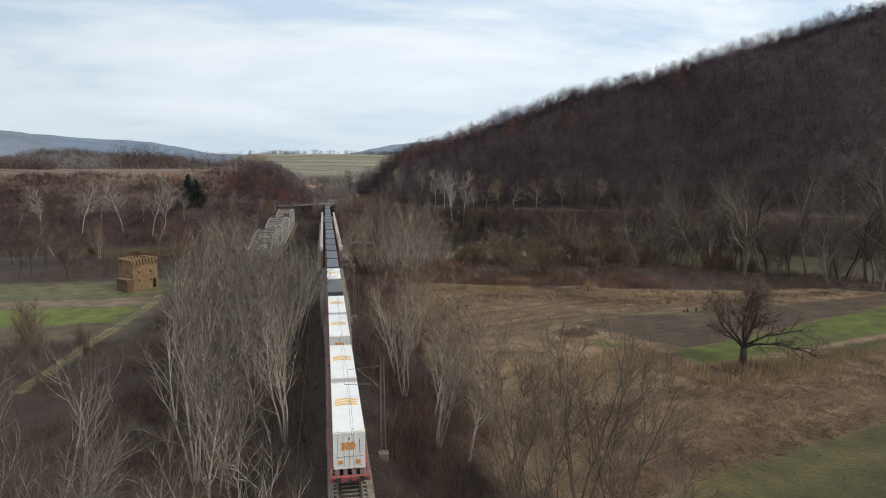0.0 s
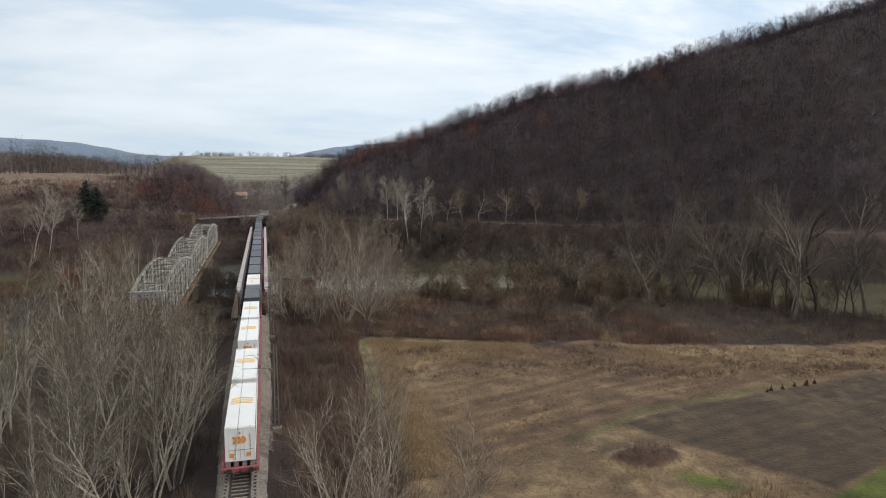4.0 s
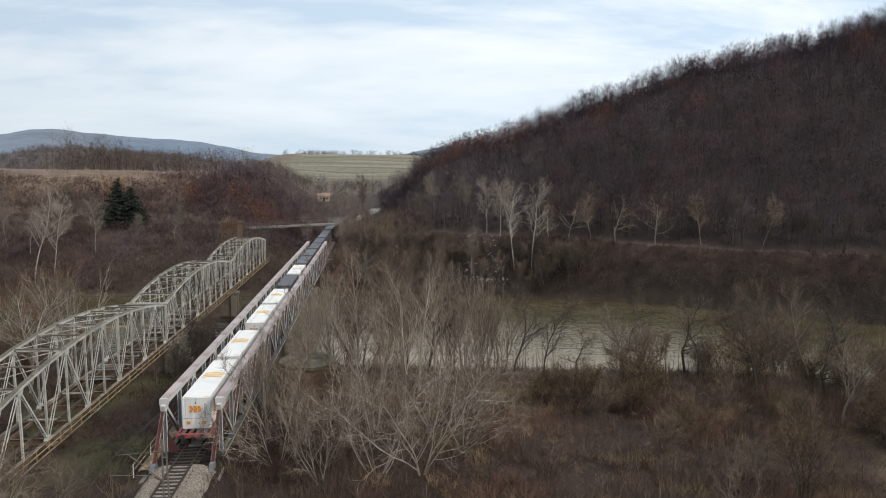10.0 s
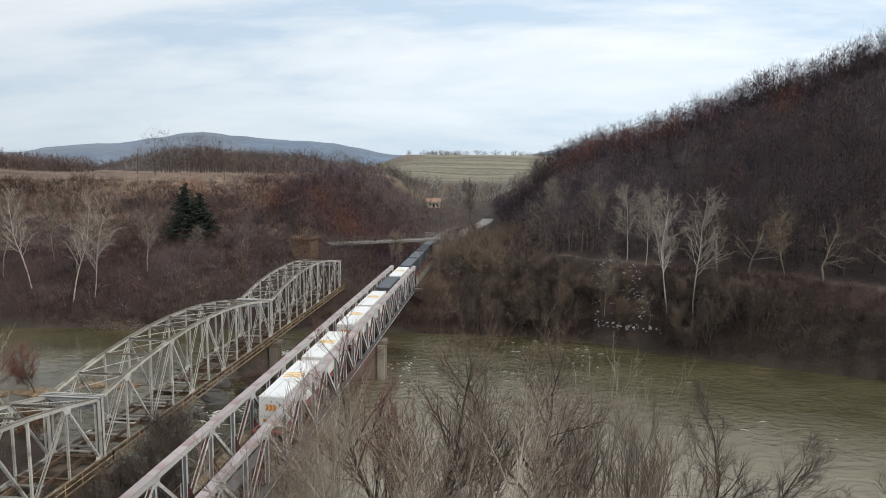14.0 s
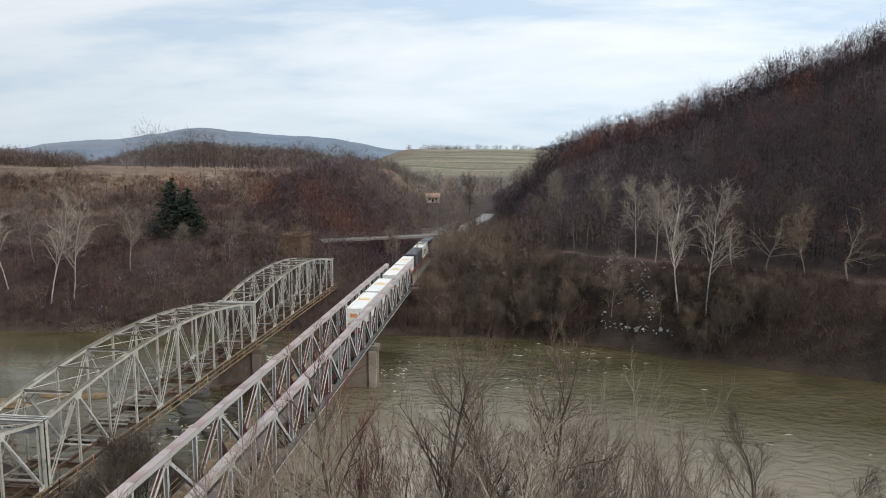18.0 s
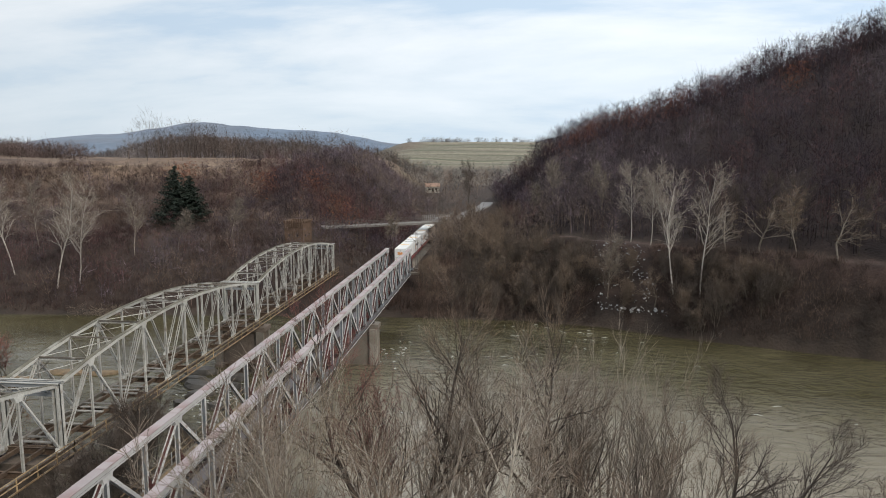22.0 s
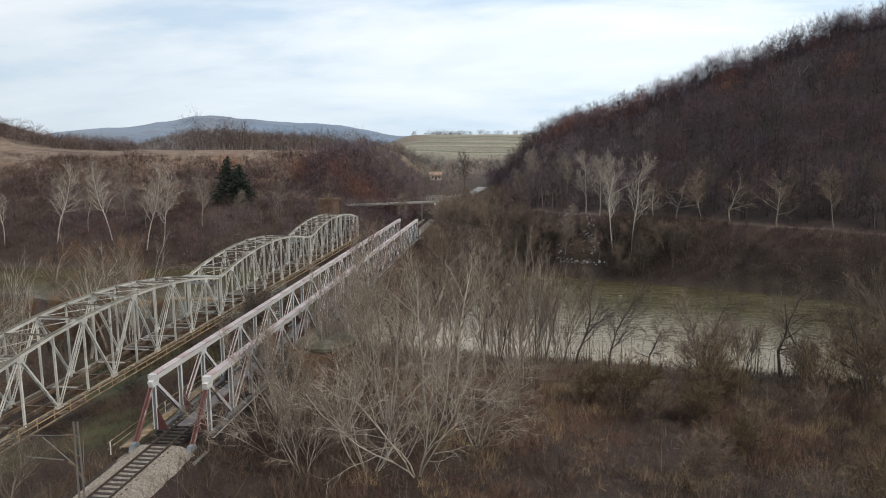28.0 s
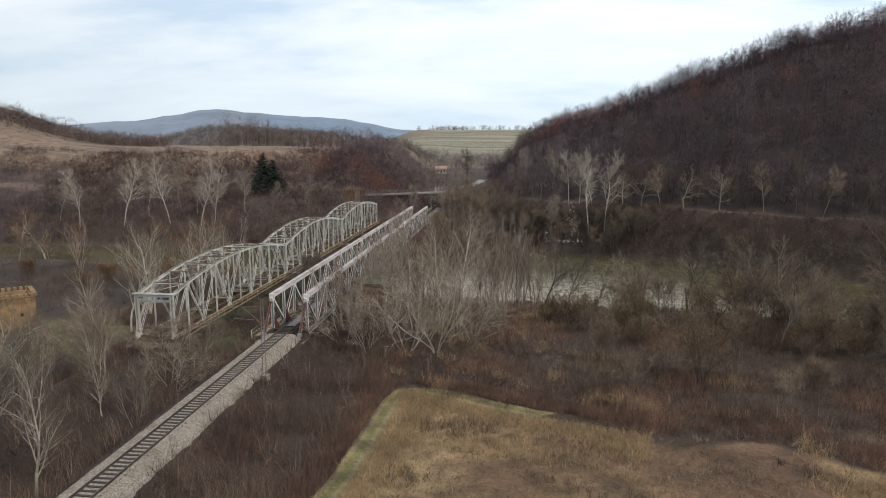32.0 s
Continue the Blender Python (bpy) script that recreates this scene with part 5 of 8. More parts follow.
def blades(P, D, W, seed):
    """Slim triangles: base P, way D, width W."""
    g = np.random.default_rng(seed)
    side = np.cross(D, g.normal(size=D.shape))
    side /= np.maximum(np.linalg.norm(side, axis=1, keepdims=True), 1e-6)
    side *= np.asarray(W)[:, None] / 2
    V = np.stack([P - side, P + side, P + D], 1).reshape(-1, 3)
    return V, np.arange(len(V)).reshape(-1, 3)


def scatter(n, x0, x1, y0, y1, density, seed):
    g = np.random.default_rng(seed)
    x, y = g.uniform(x0, x1, n), g.uniform(y0, y1, n)
    ok = g.uniform(0, 1, n) < density(x, y)
    return x[ok], y[ok]


def wood(name, x, y, h, twigs, colours, label, seed, width=0.12, reach=2.0, low=0.25, trunk=1.2, lift=0.03):
    """A far wood as one mesh: each tree a slim trunk with a rounded haze of twigs, of one of the colours."""
    g = np.random.default_rng(seed)
    n = len(x)
    base = np.stack([x, y, land(x, y) - 0.2], 1)
    lean = g.normal(0, 0.05, (n, 3))
    lean[:, 2] = 1
    hh = h * g.uniform(0.65, 1.25, n)
    parts_ = [blades(base, lean * (hh * 0.93)[:, None], np.full(n, width * trunk), seed + 1)]
    k = n * twigs
    H, RR = np.repeat(hh, twigs), np.repeat(hh / h * reach * g.uniform(0.8, 1.25, n), twigs)
    # shoots that leave the stem, spread outwards and turn up
    az = g.uniform(0, 2 * np.pi, k)
    out = np.stack([np.cos(az), np.sin(az), np.zeros(k)], 1)
    f = low + (0.93 - low) * g.uniform(0, 1, k)
    wide = RR * (1.0 - 0.8 * np.abs((f - low) / (0.93 - low) - 0.4)) * np.sqrt(g.uniform(0, 1, k))
    start = np.repeat(base, twigs, 0) + np.repeat(lean, twigs, 0) * (H * f)[:, None] + out * (wide * 0.8)[:, None]
    D = out * (wide * 0.55)[:, None] + g.normal(0, 0.20, (k, 3)) * RR[:, None]
    D[:, 2] += RR * g.uniform(-0.05, 0.48, k) + lift * H
    parts_.append(blades(start, D, np.full(k, width) * g.uniform(0.5, 1.2, k), seed + 3))
    V = np.concatenate([p[0] for p in parts_])
    F = np.arange(len(V)).reshape(-1, 3)
    ob = arrays(name, V, F, WOOD, "stuff", label, "trees")
    patch = np.clip((value_noise(x, y, 21, seed + 5) + value_noise(x, y, 55, seed + 6) + 1) / 2 + g.normal(0, 0.22, n), 0, 0.999)
    pick = np.array(colours)[(patch * len(colours)).astype(int)] * (g.uniform(0.5, 1.55, n) * (1 + 0.25 * value_noise(x, y, 12, seed + 7)))[:, None]
    col = np.concatenate([np.repeat(pick, 3, 0), np.repeat(np.repeat(pick, twigs, 0), 3, 0)])
    at = ob.data.attributes.new("soil", "FLOAT_COLOR", "POINT")
    at.data.foreach_set("color", np.concatenate([col, np.ones((len(col), 1))], 1).astype(np.float32).ravel())
    return ob


# bark tones of the hill wood, with a bluish haze tint mixed in
HILL_COLOURS = [(0.043, 0.031, 0.042), (0.084, 0.044, 0.046), (0.055, 0.040, 0.052), (0.071, 0.053, 0.068), (0.094, 0.072, 0.086), (0.124, 0.096, 0.110)]
GREY_COLOURS = [(0.163, 0.127, 0.104), (0.143, 0.109, 0.091), (0.195, 0.159, 0.130), (0.137, 0.099, 0.081)]
DARK_COLOURS = [(0.064, 0.047, 0.041), (0.080, 0.058, 0.048), (0.095, 0.072, 0.058)]


def thicket(name, x, y, stems, tall, spread, mat, label, seed, width=0.045, cat="shrubs"):
    g = np.random.default_rng(seed)
    n = len(x)
    z = land(x, y)
    k = stems
    base = np.repeat(np.stack([x, y, z - 0.1], 1), k, 0) + np.concatenate([g.normal(0, spread * 0.35, (n * k, 2)), np.zeros((n * k, 1))], 1)
    size = np.repeat(g.uniform(0.5, 1.3, n), k)
    D = np.concatenate([g.normal(0, spread * 0.6, (n * k, 2)), (tall * g.uniform(0.45, 1.1, n * k))[:, None]], 1) * size[:, None]
    up = g.uniform(0, 0.45, n * k)
    base[:, 2] += up * D[:, 2] * (g.uniform(0, 1, n * k) < 0.5)
    V, F = blades(base, D, width * g.uniform(0.6, 1.4, n * k), seed + 1)
    return arrays(name, V, F, mat, "stuff", label, cat)


def build_growth():
    g = np.random.default_rng(51)
    # the wooded hill east of the railway
    def hillside(x, y):
        pl, cx = path_line(x), np.interp(x, CREST_X, CREST_Y)
        return (y > pl + 4) * (y < cx + 45) * (x > 22 + 8 * value_noise(x, y, 20, 31)) * np.where(y > cx + 5, 0.12, 1.0) * np.where(x > 200, 0.6, 1.0)
    x, y = scatter(17000, 18, 420, -40, 275, hillside, 41)
    # undergrowth colours are lowered to paint the shade between the crowns
    wood("hill_undergrowth", x, y, 4.5, 26, [(0.030, 0.021, 0.022), (0.048, 0.028, 0.026), (0.036, 0.026, 0.027)], "dark leafless undergrowth of the hillside wood", 40, 0.13, 2.2, 0.05)
    x, y = scatter(16500, 18, 420, -40, 275, hillside, 39)
    wood("winter_wood", x, y, 8.5, 76, HILL_COLOURS, "dense dark leafless wood covering the steep hill", 42, 0.088, 2.6, 0.42, 1.8)
    x = g.uniform(20, 420, 760)
    y = np.interp(x, CREST_X, CREST_Y) + g.uniform(-3, 6, 760)
    wood("crest_wood", x, y, 8.4, 64, [(0.040, 0.032, 0.034), (0.055, 0.040, 0.040), (0.048, 0.038, 0.041)], "row of dark leafless trees along the crest of the hill", 38, 0.12, 1.9, 0.30, 2.6, lift=0.02)
    cx = np.linspace(20, 420, 2600) + g.normal(0, 1, 2600)
    cy = np.interp(cx, CREST_X, CREST_Y) + g.uniform(-4, 9, 2600)
    wood("crest_brush", cx, cy - 3, 3.8, 44, HILL_COLOURS[:4], "dense dark leafless brush just under the hill's crest", 196, 0.10, 2.0, 0.02, 2.0)
    thicket("crest_scrub", cx, cy, 12, 3.2, 1.1, BRUSH_DARK, "low dark leafless scrub along the hill's crest", 141, 0.10)
    # slope beyond the river, west
    def westslope(x, y):
        d = y - far_bank(x)
        return (d > 2) * (d < 72 + 10 * value_noise(x, y, 20, 32)) * (x < -6) * np.where(d < 26, 0.9, 0.30 + 0.3 * value_noise(x, y, 16, 33)) * ~((np.abs(x + 16.9) < 5) & (y < 135))
    x, y = scatter(3300, -190, -3, 104, 200, westslope, 43)
    wood("bank_wood", x, y, 5.5, 40, HILL_COLOURS[1:] + GREY_COLOURS[3:] + DARK_COLOURS, "leafless scrub wood on the slope beyond the river", 44, 0.085, 2.0, 0.1)
    def knoll(x, y):
        return np.maximum(np.exp(-(((x + 24) / 24) ** 2 + ((y - 176) / 26) ** 2)), np.exp(-(((x + 20) / 20) ** 2 + ((y - 212) / 24) ** 2))) * (x < -3)
    x, y = scatter(4200, -75, 0, 130, 255, knoll, 45)
    wood("knoll_wood", x, y, 4.8, 46, HILL_COLOURS[1:] + GREY_COLOURS[1:2], "dark leafless wood on the knoll beside the cutting", 46, 0.10, 2.0, 0.15)
    def eastbank(x, y):
        d = y - far_bank(x)
        return (d > -1.0) * (y < path_line(x) - np.where(x < 85, 9.5, 6.5)) * (x > 4) * ~((np.abs(x - 41.5) < 2.4) | (np.abs(x - 47.5) < 2.6)) * ~((x < 9) & (y < 150) & (y > 128))
    x, y = scatter(10000, 4, 160, 20, 160, eastbank, 47)
    left = x < 56
    wood("bank_wood", x[left], y[left], 4.2, 38, [(0.062, 0.038, 0.032), (0.100, 0.062, 0.050), (0.140, 0.096, 0.077), (0.17, 0.125, 0.102)], "grey-brown leafless scrub on the steep river bank", 48, 0.055, 1.7, 0.1)
    wood("bank_wood", x[~left], y[~left], 4.2, 38, [(0.050, 0.032, 0.028), (0.070, 0.044, 0.038), (0.092, 0.064, 0.054), (0.115, 0.084, 0.070)], "dark leafless scrub on the steep river bank under the hill", 148, 0.055, 1.7, 0.1)
    def valley(x, y):
        return ((x > 6) * (x < 34) * (y > 135) * (y < 172)) * 0.8 + (y > 172) * (y < 420) * (np.abs(x - 12 - (y - 172) * 0.05) > 5.5) * (x > -12) * (x < 60) * 0.35 + (y > 222) * (y < 420) * (x <= -12) * (x > -48 - 0.1 * (y - 222)) * 0.4
    x, y = scatter(3600, -70, 60, 130, 420, valley, 49)
    wood("valley_wood", x, y, 7.0, 40, GREY_COLOURS + DARK_COLOURS, "grey-brown leafless trees along the valley road", 50, 0.10, 2.2, 0.15)
    vx, vy = np.concatenate([g.uniform(4.8, 17, 300), g.uniform(4.6, 10, 60)]), np.concatenate([g.uniform(134, 173, 300), g.uniform(156, 169, 60)])
    ok = (vx > 5.5) & ~((vy > 168) & (vx < 13))
    wood("cutting_wood", vx[ok], vy[ok], 8.5, 44, GREY_COLOURS + DARK_COLOURS, "grey-brown leafless trees above the cutting", 58, 0.08, 2.6, 0.05)
    x, y = scatter(420, 17, 62, 132, 192, lambda x, y: (y > path_line(x) + 4) * (y < path_line(x) + 30) * np.clip((62 - x) / 30, 0, 1), 178)
    wood("foot_wood", x, y, 7.5, 60, GREY_COLOURS[:2] + GREY_COLOURS[3:] + [(0.12, 0.09, 0.078)], "grey-brown leafless trees at the foot of the hill", 179, 0.06, 2.4, 0.2, 2.0)
    # hedges and woods in the far country
    hx = np.concatenate([g.uniform(-130, 230, 420), g.uniform(-420, -130, 260), g.uniform(-60, 180, 520), g.uniform(-700, -200, 260)])
    hy = np.concatenate([930 + g.normal(0, 22, 420), 640 + g.normal(0, 60, 260), 390 + g.normal(0, 34, 520), g.uniform(560, 1000, 260)])
    clump = value_noise(hx, hy, 30, 52) > 0.05
    wood("far_trees", hx[clump], hy[clump], 6.0, 60, [(0.10, 0.10, 0.098), (0.13, 0.125, 0.12)], "dark clumps of leafless trees in the far fields", 53, 0.3, 3.4, 0.0, 0.6)
    mx, my = scatter(2600, -480, -110, 500, 640, lambda x, y: np.exp(-(((x + 275) / 140) ** 2) ** 2) + 0 * y, 153)
    # ridge wood is lightened, so its colour holds some distance haze
    wood("ridge_wood", mx, my, 6, 26, [(0.125, 0.108, 0.107), (0.145, 0.124, 0.120)], "leafless wood on the low ridge behind the plateau", 155, 0.35, 4.0, 0.05)
    # grove on the plateau
    gx, gy = g.uniform(-122, -62, 330), 258 + g.normal(0, 16, 330)
    thin = value_noise(gx, gy, 13, 57) > -0.7
    gx, gy = gx[thin], gy[thin]
    gx, gy = np.concatenate([gx, g.uniform(-62, -35, 60)]), np.concatenate([gy, 240 + g.normal(0, 12, 60)])
    tall = (np.exp(-((gx + 108) / 9) ** 2) > 0.4) & (g.uniform(0, 1, len(gx)) < 0.5)
    wood("plateau_grove", gx[tall], gy[tall], 15, 110, DARK_COLOURS, "taller leafless trees at the end of the plateau grove", 154, 0.08, 3.2, 0.25, 3.5)
    gx, gy = gx[~tall], gy[~tall]
    wood("plateau_grove", gx, gy, 9.5, 90, DARK_COLOURS, "grove of tall dark leafless trees on the plateau", 54, 0.07, 2.4, 0.25, 3.0)
    lx = g.uniform(-420, -158, 1500)
    ly = 258 + g.normal(0, 9, 1500) + 0.10 * (lx + 160)
    wood("plateau_wood", lx, ly, 6.0, 34, [(0.088, 0.062, 0.056), (0.11, 0.08, 0.072), (0.074, 0.052, 0.048)], "dark leafless wood on the rise west of the plateau", 55, 0.2, 3.2, 0.1)
    px, py = scatter(9000, -190, -28, 140, 230, lambda x, y: np.clip((y - far_bank(x) > 34) * (2.2 * value_noise(x * 0.6, y, 9, 113) - 0.35), 0, 1) * (y - far_bank(x) < 95), 114)
    wood("slope_bushes", px, py, 2.6, 22, [(0.062, 0.038, 0.032), (0.085, 0.055, 0.042), (0.050, 0.032, 0.028)], "dark bramble clumps on the plateau slope", 115, 0.07, 1.5, 0.05)
    # brown-leaved oaks
    spots = [(52, 205), (57, 196), (62, 200), (48, 200), (70, 190), (45, 207), (50, 211), (59, 206), (66, 203), (74, 197), (42, 198), (82, 193), (64, 190), (136, 186), (96, 172), (120, 150), (-45, 172), (-30, 170), (-20, 158), (-72, 178), (175, 150)]
    sx = np.concatenate([g.normal(a, 2.4, 800) for a, b in spots])
    sy = np.concatenate([g.normal(b, 2.4, 800) for a, b in spots])
    sz = land(sx, sy) + g.uniform(1.5, 7.5, len(sx))
    D = g.normal(0, 0.20, (len(sx), 3))
    V, F = blades(np.stack([sx, sy, sz], 1), D, np.full(len(sx), 0.2), 56)
    arrays("oak_leaves", V, F, LEAF_RUST, "stuff", "rust-brown dead leaves still hanging on young oaks", "leaves")

    # brambles and scrub near the line and the river
    def scrub(x, y):
        nb = near_bank(x)
        n = value_noise(x, y, 9, 61)
        v = y + 0.28 * x
        east = (x > 2.7) * (y < nb - 1) * ((x < 12.5) + (v > -10.8 + 2.6 * n)) * 1.0
        west = (x < -2.9) * (x > -34) * (y < nb - 2) * 0.9
        farw = (x < -34) * (((y > 22) & (y < nb - 2)) | (y < -48)) * 0.7
        return np.clip((east + west + farw) * (0.65 + 0.5 * n), 0, 1) * ~((x < -6) & (x > -40) & (y > -3) & (y < 26))
    x, y = scatter(30000, -80, 150, -150, 66, scrub, 62)
    thicket("brambles", x, y, 12, 1.9, 1.0, BRUSH, "tangled brown brambles and leafless scrub", 63)
    x, y = scatter(5200, -40, -3, -4, 40, lambda x, y: (0.5 + 0.6 * value_noise(x, y, 5, 110)) * (y < near_bank(x) - 3) * ~((np.abs(x + 17) < 2) & (y < -2)) * ~((x < -30) & (y < 15)), 111)
    thicket("low_brambles", x, y, 11, 1.0, 0.9, BRUSH, "low brown brambles beneath and between the bridges", 112, 0.04)
    x, y = g.normal(-15.5, 2.8, 420), g.normal(83, 3.6, 420)
    thicket("driftwood", x, y, 8, 0.35, 1.3, BRUSH, "tangle of driftwood and branches caught at the old pier", 116, 0.09, "driftwood")
    x, y = g.normal(-55, 3.2, 160), g.normal(112.2, 0.9, 160)
    thicket("driftwood", x, y, 7, 0.7, 1.5, TWIG_PALE, "pale driftwood branches stranded on the western shore", 184, 0.06, "driftwood")
    def thick(x, y):
        v = y + 0.28 * x
        return ((x > 3) * (x < 13) + (x >= 13) * (v > -10)) * (y < near_bank(x) - 3) * (0.6 + 0.5 * value_noise(x, y, 4, 117))
    x, y = scatter(17000, 3, 75, -90, 36, thick, 118)
    thicket("undergrowth", x, y, 13, 0.85, 0.8, HAZEL, "dense low red-brown undergrowth", 119, 0.035)
    def farscrub(x, y):
        d = y - far_bank(x)
        east = (x > 4) * (y < path_line(x) - np.where(x < 85, 3.4 + 1.6 * value_noise(x, y, 6, 183) - 1.0 * (x > 58), 2.4)) * (d > -0.6) * ~((np.abs(x - 41.5) < 1.9) | (np.abs(x - 47.5) < 2.1))
        west = (x < -4) * (d > 1) * (d < 85) * (0.6 + 0.4 * value_noise(x, y, 14, 64))
        mid = (np.abs(x) <= 4) * (d > 1) * (y < 128)
        return east + west + mid
    x, y = scatter(95000, 4, 150, 20, 150, farscrub, 65)
    # stems close to the shore stay dark, which paints the waterline's shadow
    near = (x < 44) & (y > far_bank(x) + 4)
    thicket("bank_scrub", x[near], y[near], 11, 1.7, 0.9, BRUSH_PALE, "grey-brown leafless scrub on the far bank beside the bridge", 177, 0.045)
    x, y = x[~near], y[~near]
    thicket("bank_scrub", x, y, 11, 1.5, 0.9, BRUSH_DARK, "dark leafless scrub on the steep far bank", 66, 0.045)
    x, y = scatter(24000, -150, 4, 104, 205, farscrub, 68)
    thicket("bank_scrub", x, y, 10, 1.8, 1.0, BRUSH_WARM, "brown leafless scrub on the western slope", 67, 0.065)
    x, y = scatter(9000, 48, 140, -30, 36, lambda x, y: (y < near_bank(x) - 1) * (y > near_bank(x) - 13) * (0.15 + 0.5 * value_noise(x, y, 7, 173)), 174)
    thicket("bank_thicket", x, y, 12, 1.7, 0.9, SAPLING_DARK, "grey-brown leafless thicket along the near river bank", 175, 0.035)
    x, y = scatter(15000, 8, 78, 14, 42, lambda x, y: (y < near_bank(x) - 0.3) * (y > near_bank(x) - 13) * (0.6 + 0.6 * value_noise(x, y, 4, 180)), 181)
    thicket("bank_grass", x, y, 9, 0.9, 0.7, SAPLING, "bleached dead grass and stems along the water's edge", 182, 0.028, "grass")
    x, y = scatter(30000, 12, 75, -42, 30, lambda x, y: np.clip((y + 0.28 * x > -12) * (y < near_bank(x) - 9) * (0.15 + 1.5 * value_noise(x, y, 7, 188)), 0, 1), 189)
    thicket("red_weeds", x, y, 9, 1.15, 0.65, FOX, "soft red-brown dead weeds in patches", 190, 0.034, "weeds")
    x, y = scatter(12000, 14, 60, -42, 22, lambda x, y: np.clip((y + 0.28 * x > -12) * (y < near_bank(x) - 12) * (2.2 * value_noise(x, y, 3.2, 191) - 0.7), 0, 1), 192)
    thicket("straw_tufts", x, y, 11, 1.25, 0.6, CORN, "pale straw clumps in the dead weeds", 193, 0.030, "grass")
    x, y = scatter(1300, 22, 78, 18, 42, lambda x, y: (y < near_bank(x) + 0.3) * (y > near_bank(x) - 5) * np.clip(0.65 + 1.0 * value_noise(x, y, 5, 197), 0, 1), 198)
    wood("edge_saplings", x, y, 6.2, 34, DARK_COLOURS + GREY_COLOURS[3:], "thin dark leafless saplings at the water's edge", 199, 0.038, 1.4, 0.2, 2.2)
    # pale saplings that stand above the brambles
    def young(x, y):
        nb, n = near_bank(x), value_noise(x, y, 6, 75)
        v = y + 0.28 * x
        near = (np.abs(x) > 3.6) * (x < 15) * (x > -34) * (y < nb - 3)
        band = (x >= 15) * (v > -8) * (y < nb - 1) * 0.5
        return np.clip((near + band) * (0.15 + 0.9 * n), 0, 1) * ~((x < -6) & (x > -40) & (y > -3) & (y < 26))
    x, y = scatter(9000, -36, 130, -140, 60, young, 76)
    hx, hy = scatter(9000, 3.4, 15, -130, 24, lambda x, y: 0.35 + 0.65 * value_noise(x, y, 5, 81), 82)
    thicket("hazel_shoots", hx, hy, 14, 2.3, 1.25, HAZEL, "dense red-brown leafless shoots beside the railway", 83, 0.032)
    hx, hy = scatter(15000, -80, -3.6, -130, -4, lambda x, y: (0.25 + 0.65 * value_noise(x, y, 5, 84)) * ((x > -34) | (y < -49)), 85)
    thicket("hazel_shoots", hx, hy, 13, 2.2, 1.25, HAZEL, "dense red-brown leafless shoots on the western bank", 86, 0.032)
    def tufts(x, y):
        v, n = y + 0.28 * x, value_noise(x, y, 5, 87)
        return np.clip((v > -10) * (y < near_bank(x) - 8) * (0.1 + 1.3 * n), 0, 1) * (x > 6)
    hx, hy = scatter(32000, 6, 130, -40, 34, tufts, 88)
    thicket("dead_grass", hx, hy, 13, 0.62, 0.5, DRY, "tufts of dead brown grass among the brambles", 89, 0.028, "grass")
    thicket("saplings", x, y, 9, 3.2, 0.75, SAPLING, "thin pale leafless saplings above the brambles", 77, 0.028)
    # dry meadow grass and maize
    def meadow(x, y):
        v = y + 0.28 * x
        n = value_noise(x, y, 8, 67)
        low = -119 + 0.35 * (x - 24)
        bare = (x > 42 + 0.55 * (-62 - y)) * (y > -79.2 + 0.40 * (x - 49.3)) * (y < -53 + 0.2 * (x - 63.8))
        green = (x > 47) * (y > -87 + 0.28 * (x - 51)) * (y < -79 + 0.40 * (x - 49.3))
        return (x > 18.6 + 1.2 * n - 2.2 * (y < -42)) * (v < -12.5) * (0.22 + 0.78 * (v > -30)) * (0.5 + 0.5 * n) * ~(bare | green) * (y > low)
    x, y = scatter(150000, 12, 110, -128, 0, meadow, 68)
    thicket("meadow_grass", x, y, 6, 0.42, 0.30, DRY, "tall dry straw-coloured meadow grass", 69, 0.04, "grass")
    def stubbly(x, y):
        run, cross = 0.96 * x + 0.27 * y, 0.96 * y - 0.27 * x
        rows = value_noise(run * 0.07, cross, 1.3, 15) + 0.8 * value_noise(x, y, 2.2, 19)
        bare = (x > 42 + 0.55 * (-62 - y)) * (y > -79.2 + 0.40 * (x - 49.3)) * (y < -53 + 0.2 * (x - 63.8))
        green = (x > 47) * (y > -87 + 0.28 * (x - 51)) * (y < -79 + 0.40 * (x - 49.3))
        return np.clip(0.25 + 0.9 * rows, 0, 1) * (x > 17) * (y + 0.28 * x < -13) * ~(bare | green) * (y > -119 + 0.35 * (x - 24))
    x, y = scatter(60000, 17, 105, -118, -16, stubbly, 169)
    thicket("stubble", x, y, 5, 0.24, 0.22, DRY, "cut pale stubble and matted dead grass", 170, 0.045, "grass")
    x, y = scatter(1500, 30, 46, -75, -63, lambda x, y: 1.1 * np.exp(-(((x - 37.8) / 3.4) ** 2 + ((y + 69.0) / 2.0) ** 2)) - 0.15, 171)
    thicket("mound_brambles", x, y, 6, 0.9, 0.5, HAZEL, "red-brown brambles on the low mound", 172, 0.03)
    x, y = scatter(14000, 18, 110, -75, 0, lambda x, y: np.clip((y + 0.28 * x < -14) * (x > 19.5) * (y + 0.28 * x > -34) * (2.0 * value_noise(x * 0.5, y + 0.28 * x, 3.5, 90) - 0.15), 0, 1), 91)
    thicket("meadow_weeds", x, y, 9, 1.0, 0.5, BRUSH, "dark brown dead weeds in the meadow", 92, 0.035, "weeds")
    x, y = scatter(26000, 18, 70, -60, -14, lambda x, y: np.clip((y + 0.28 * x < -14) * (x > 19.5) * (y + 0.28 * x > -22) * (1.4 * value_noise(x * 0.6, y + 0.28 * x, 4, 93)), 0, 1), 94)
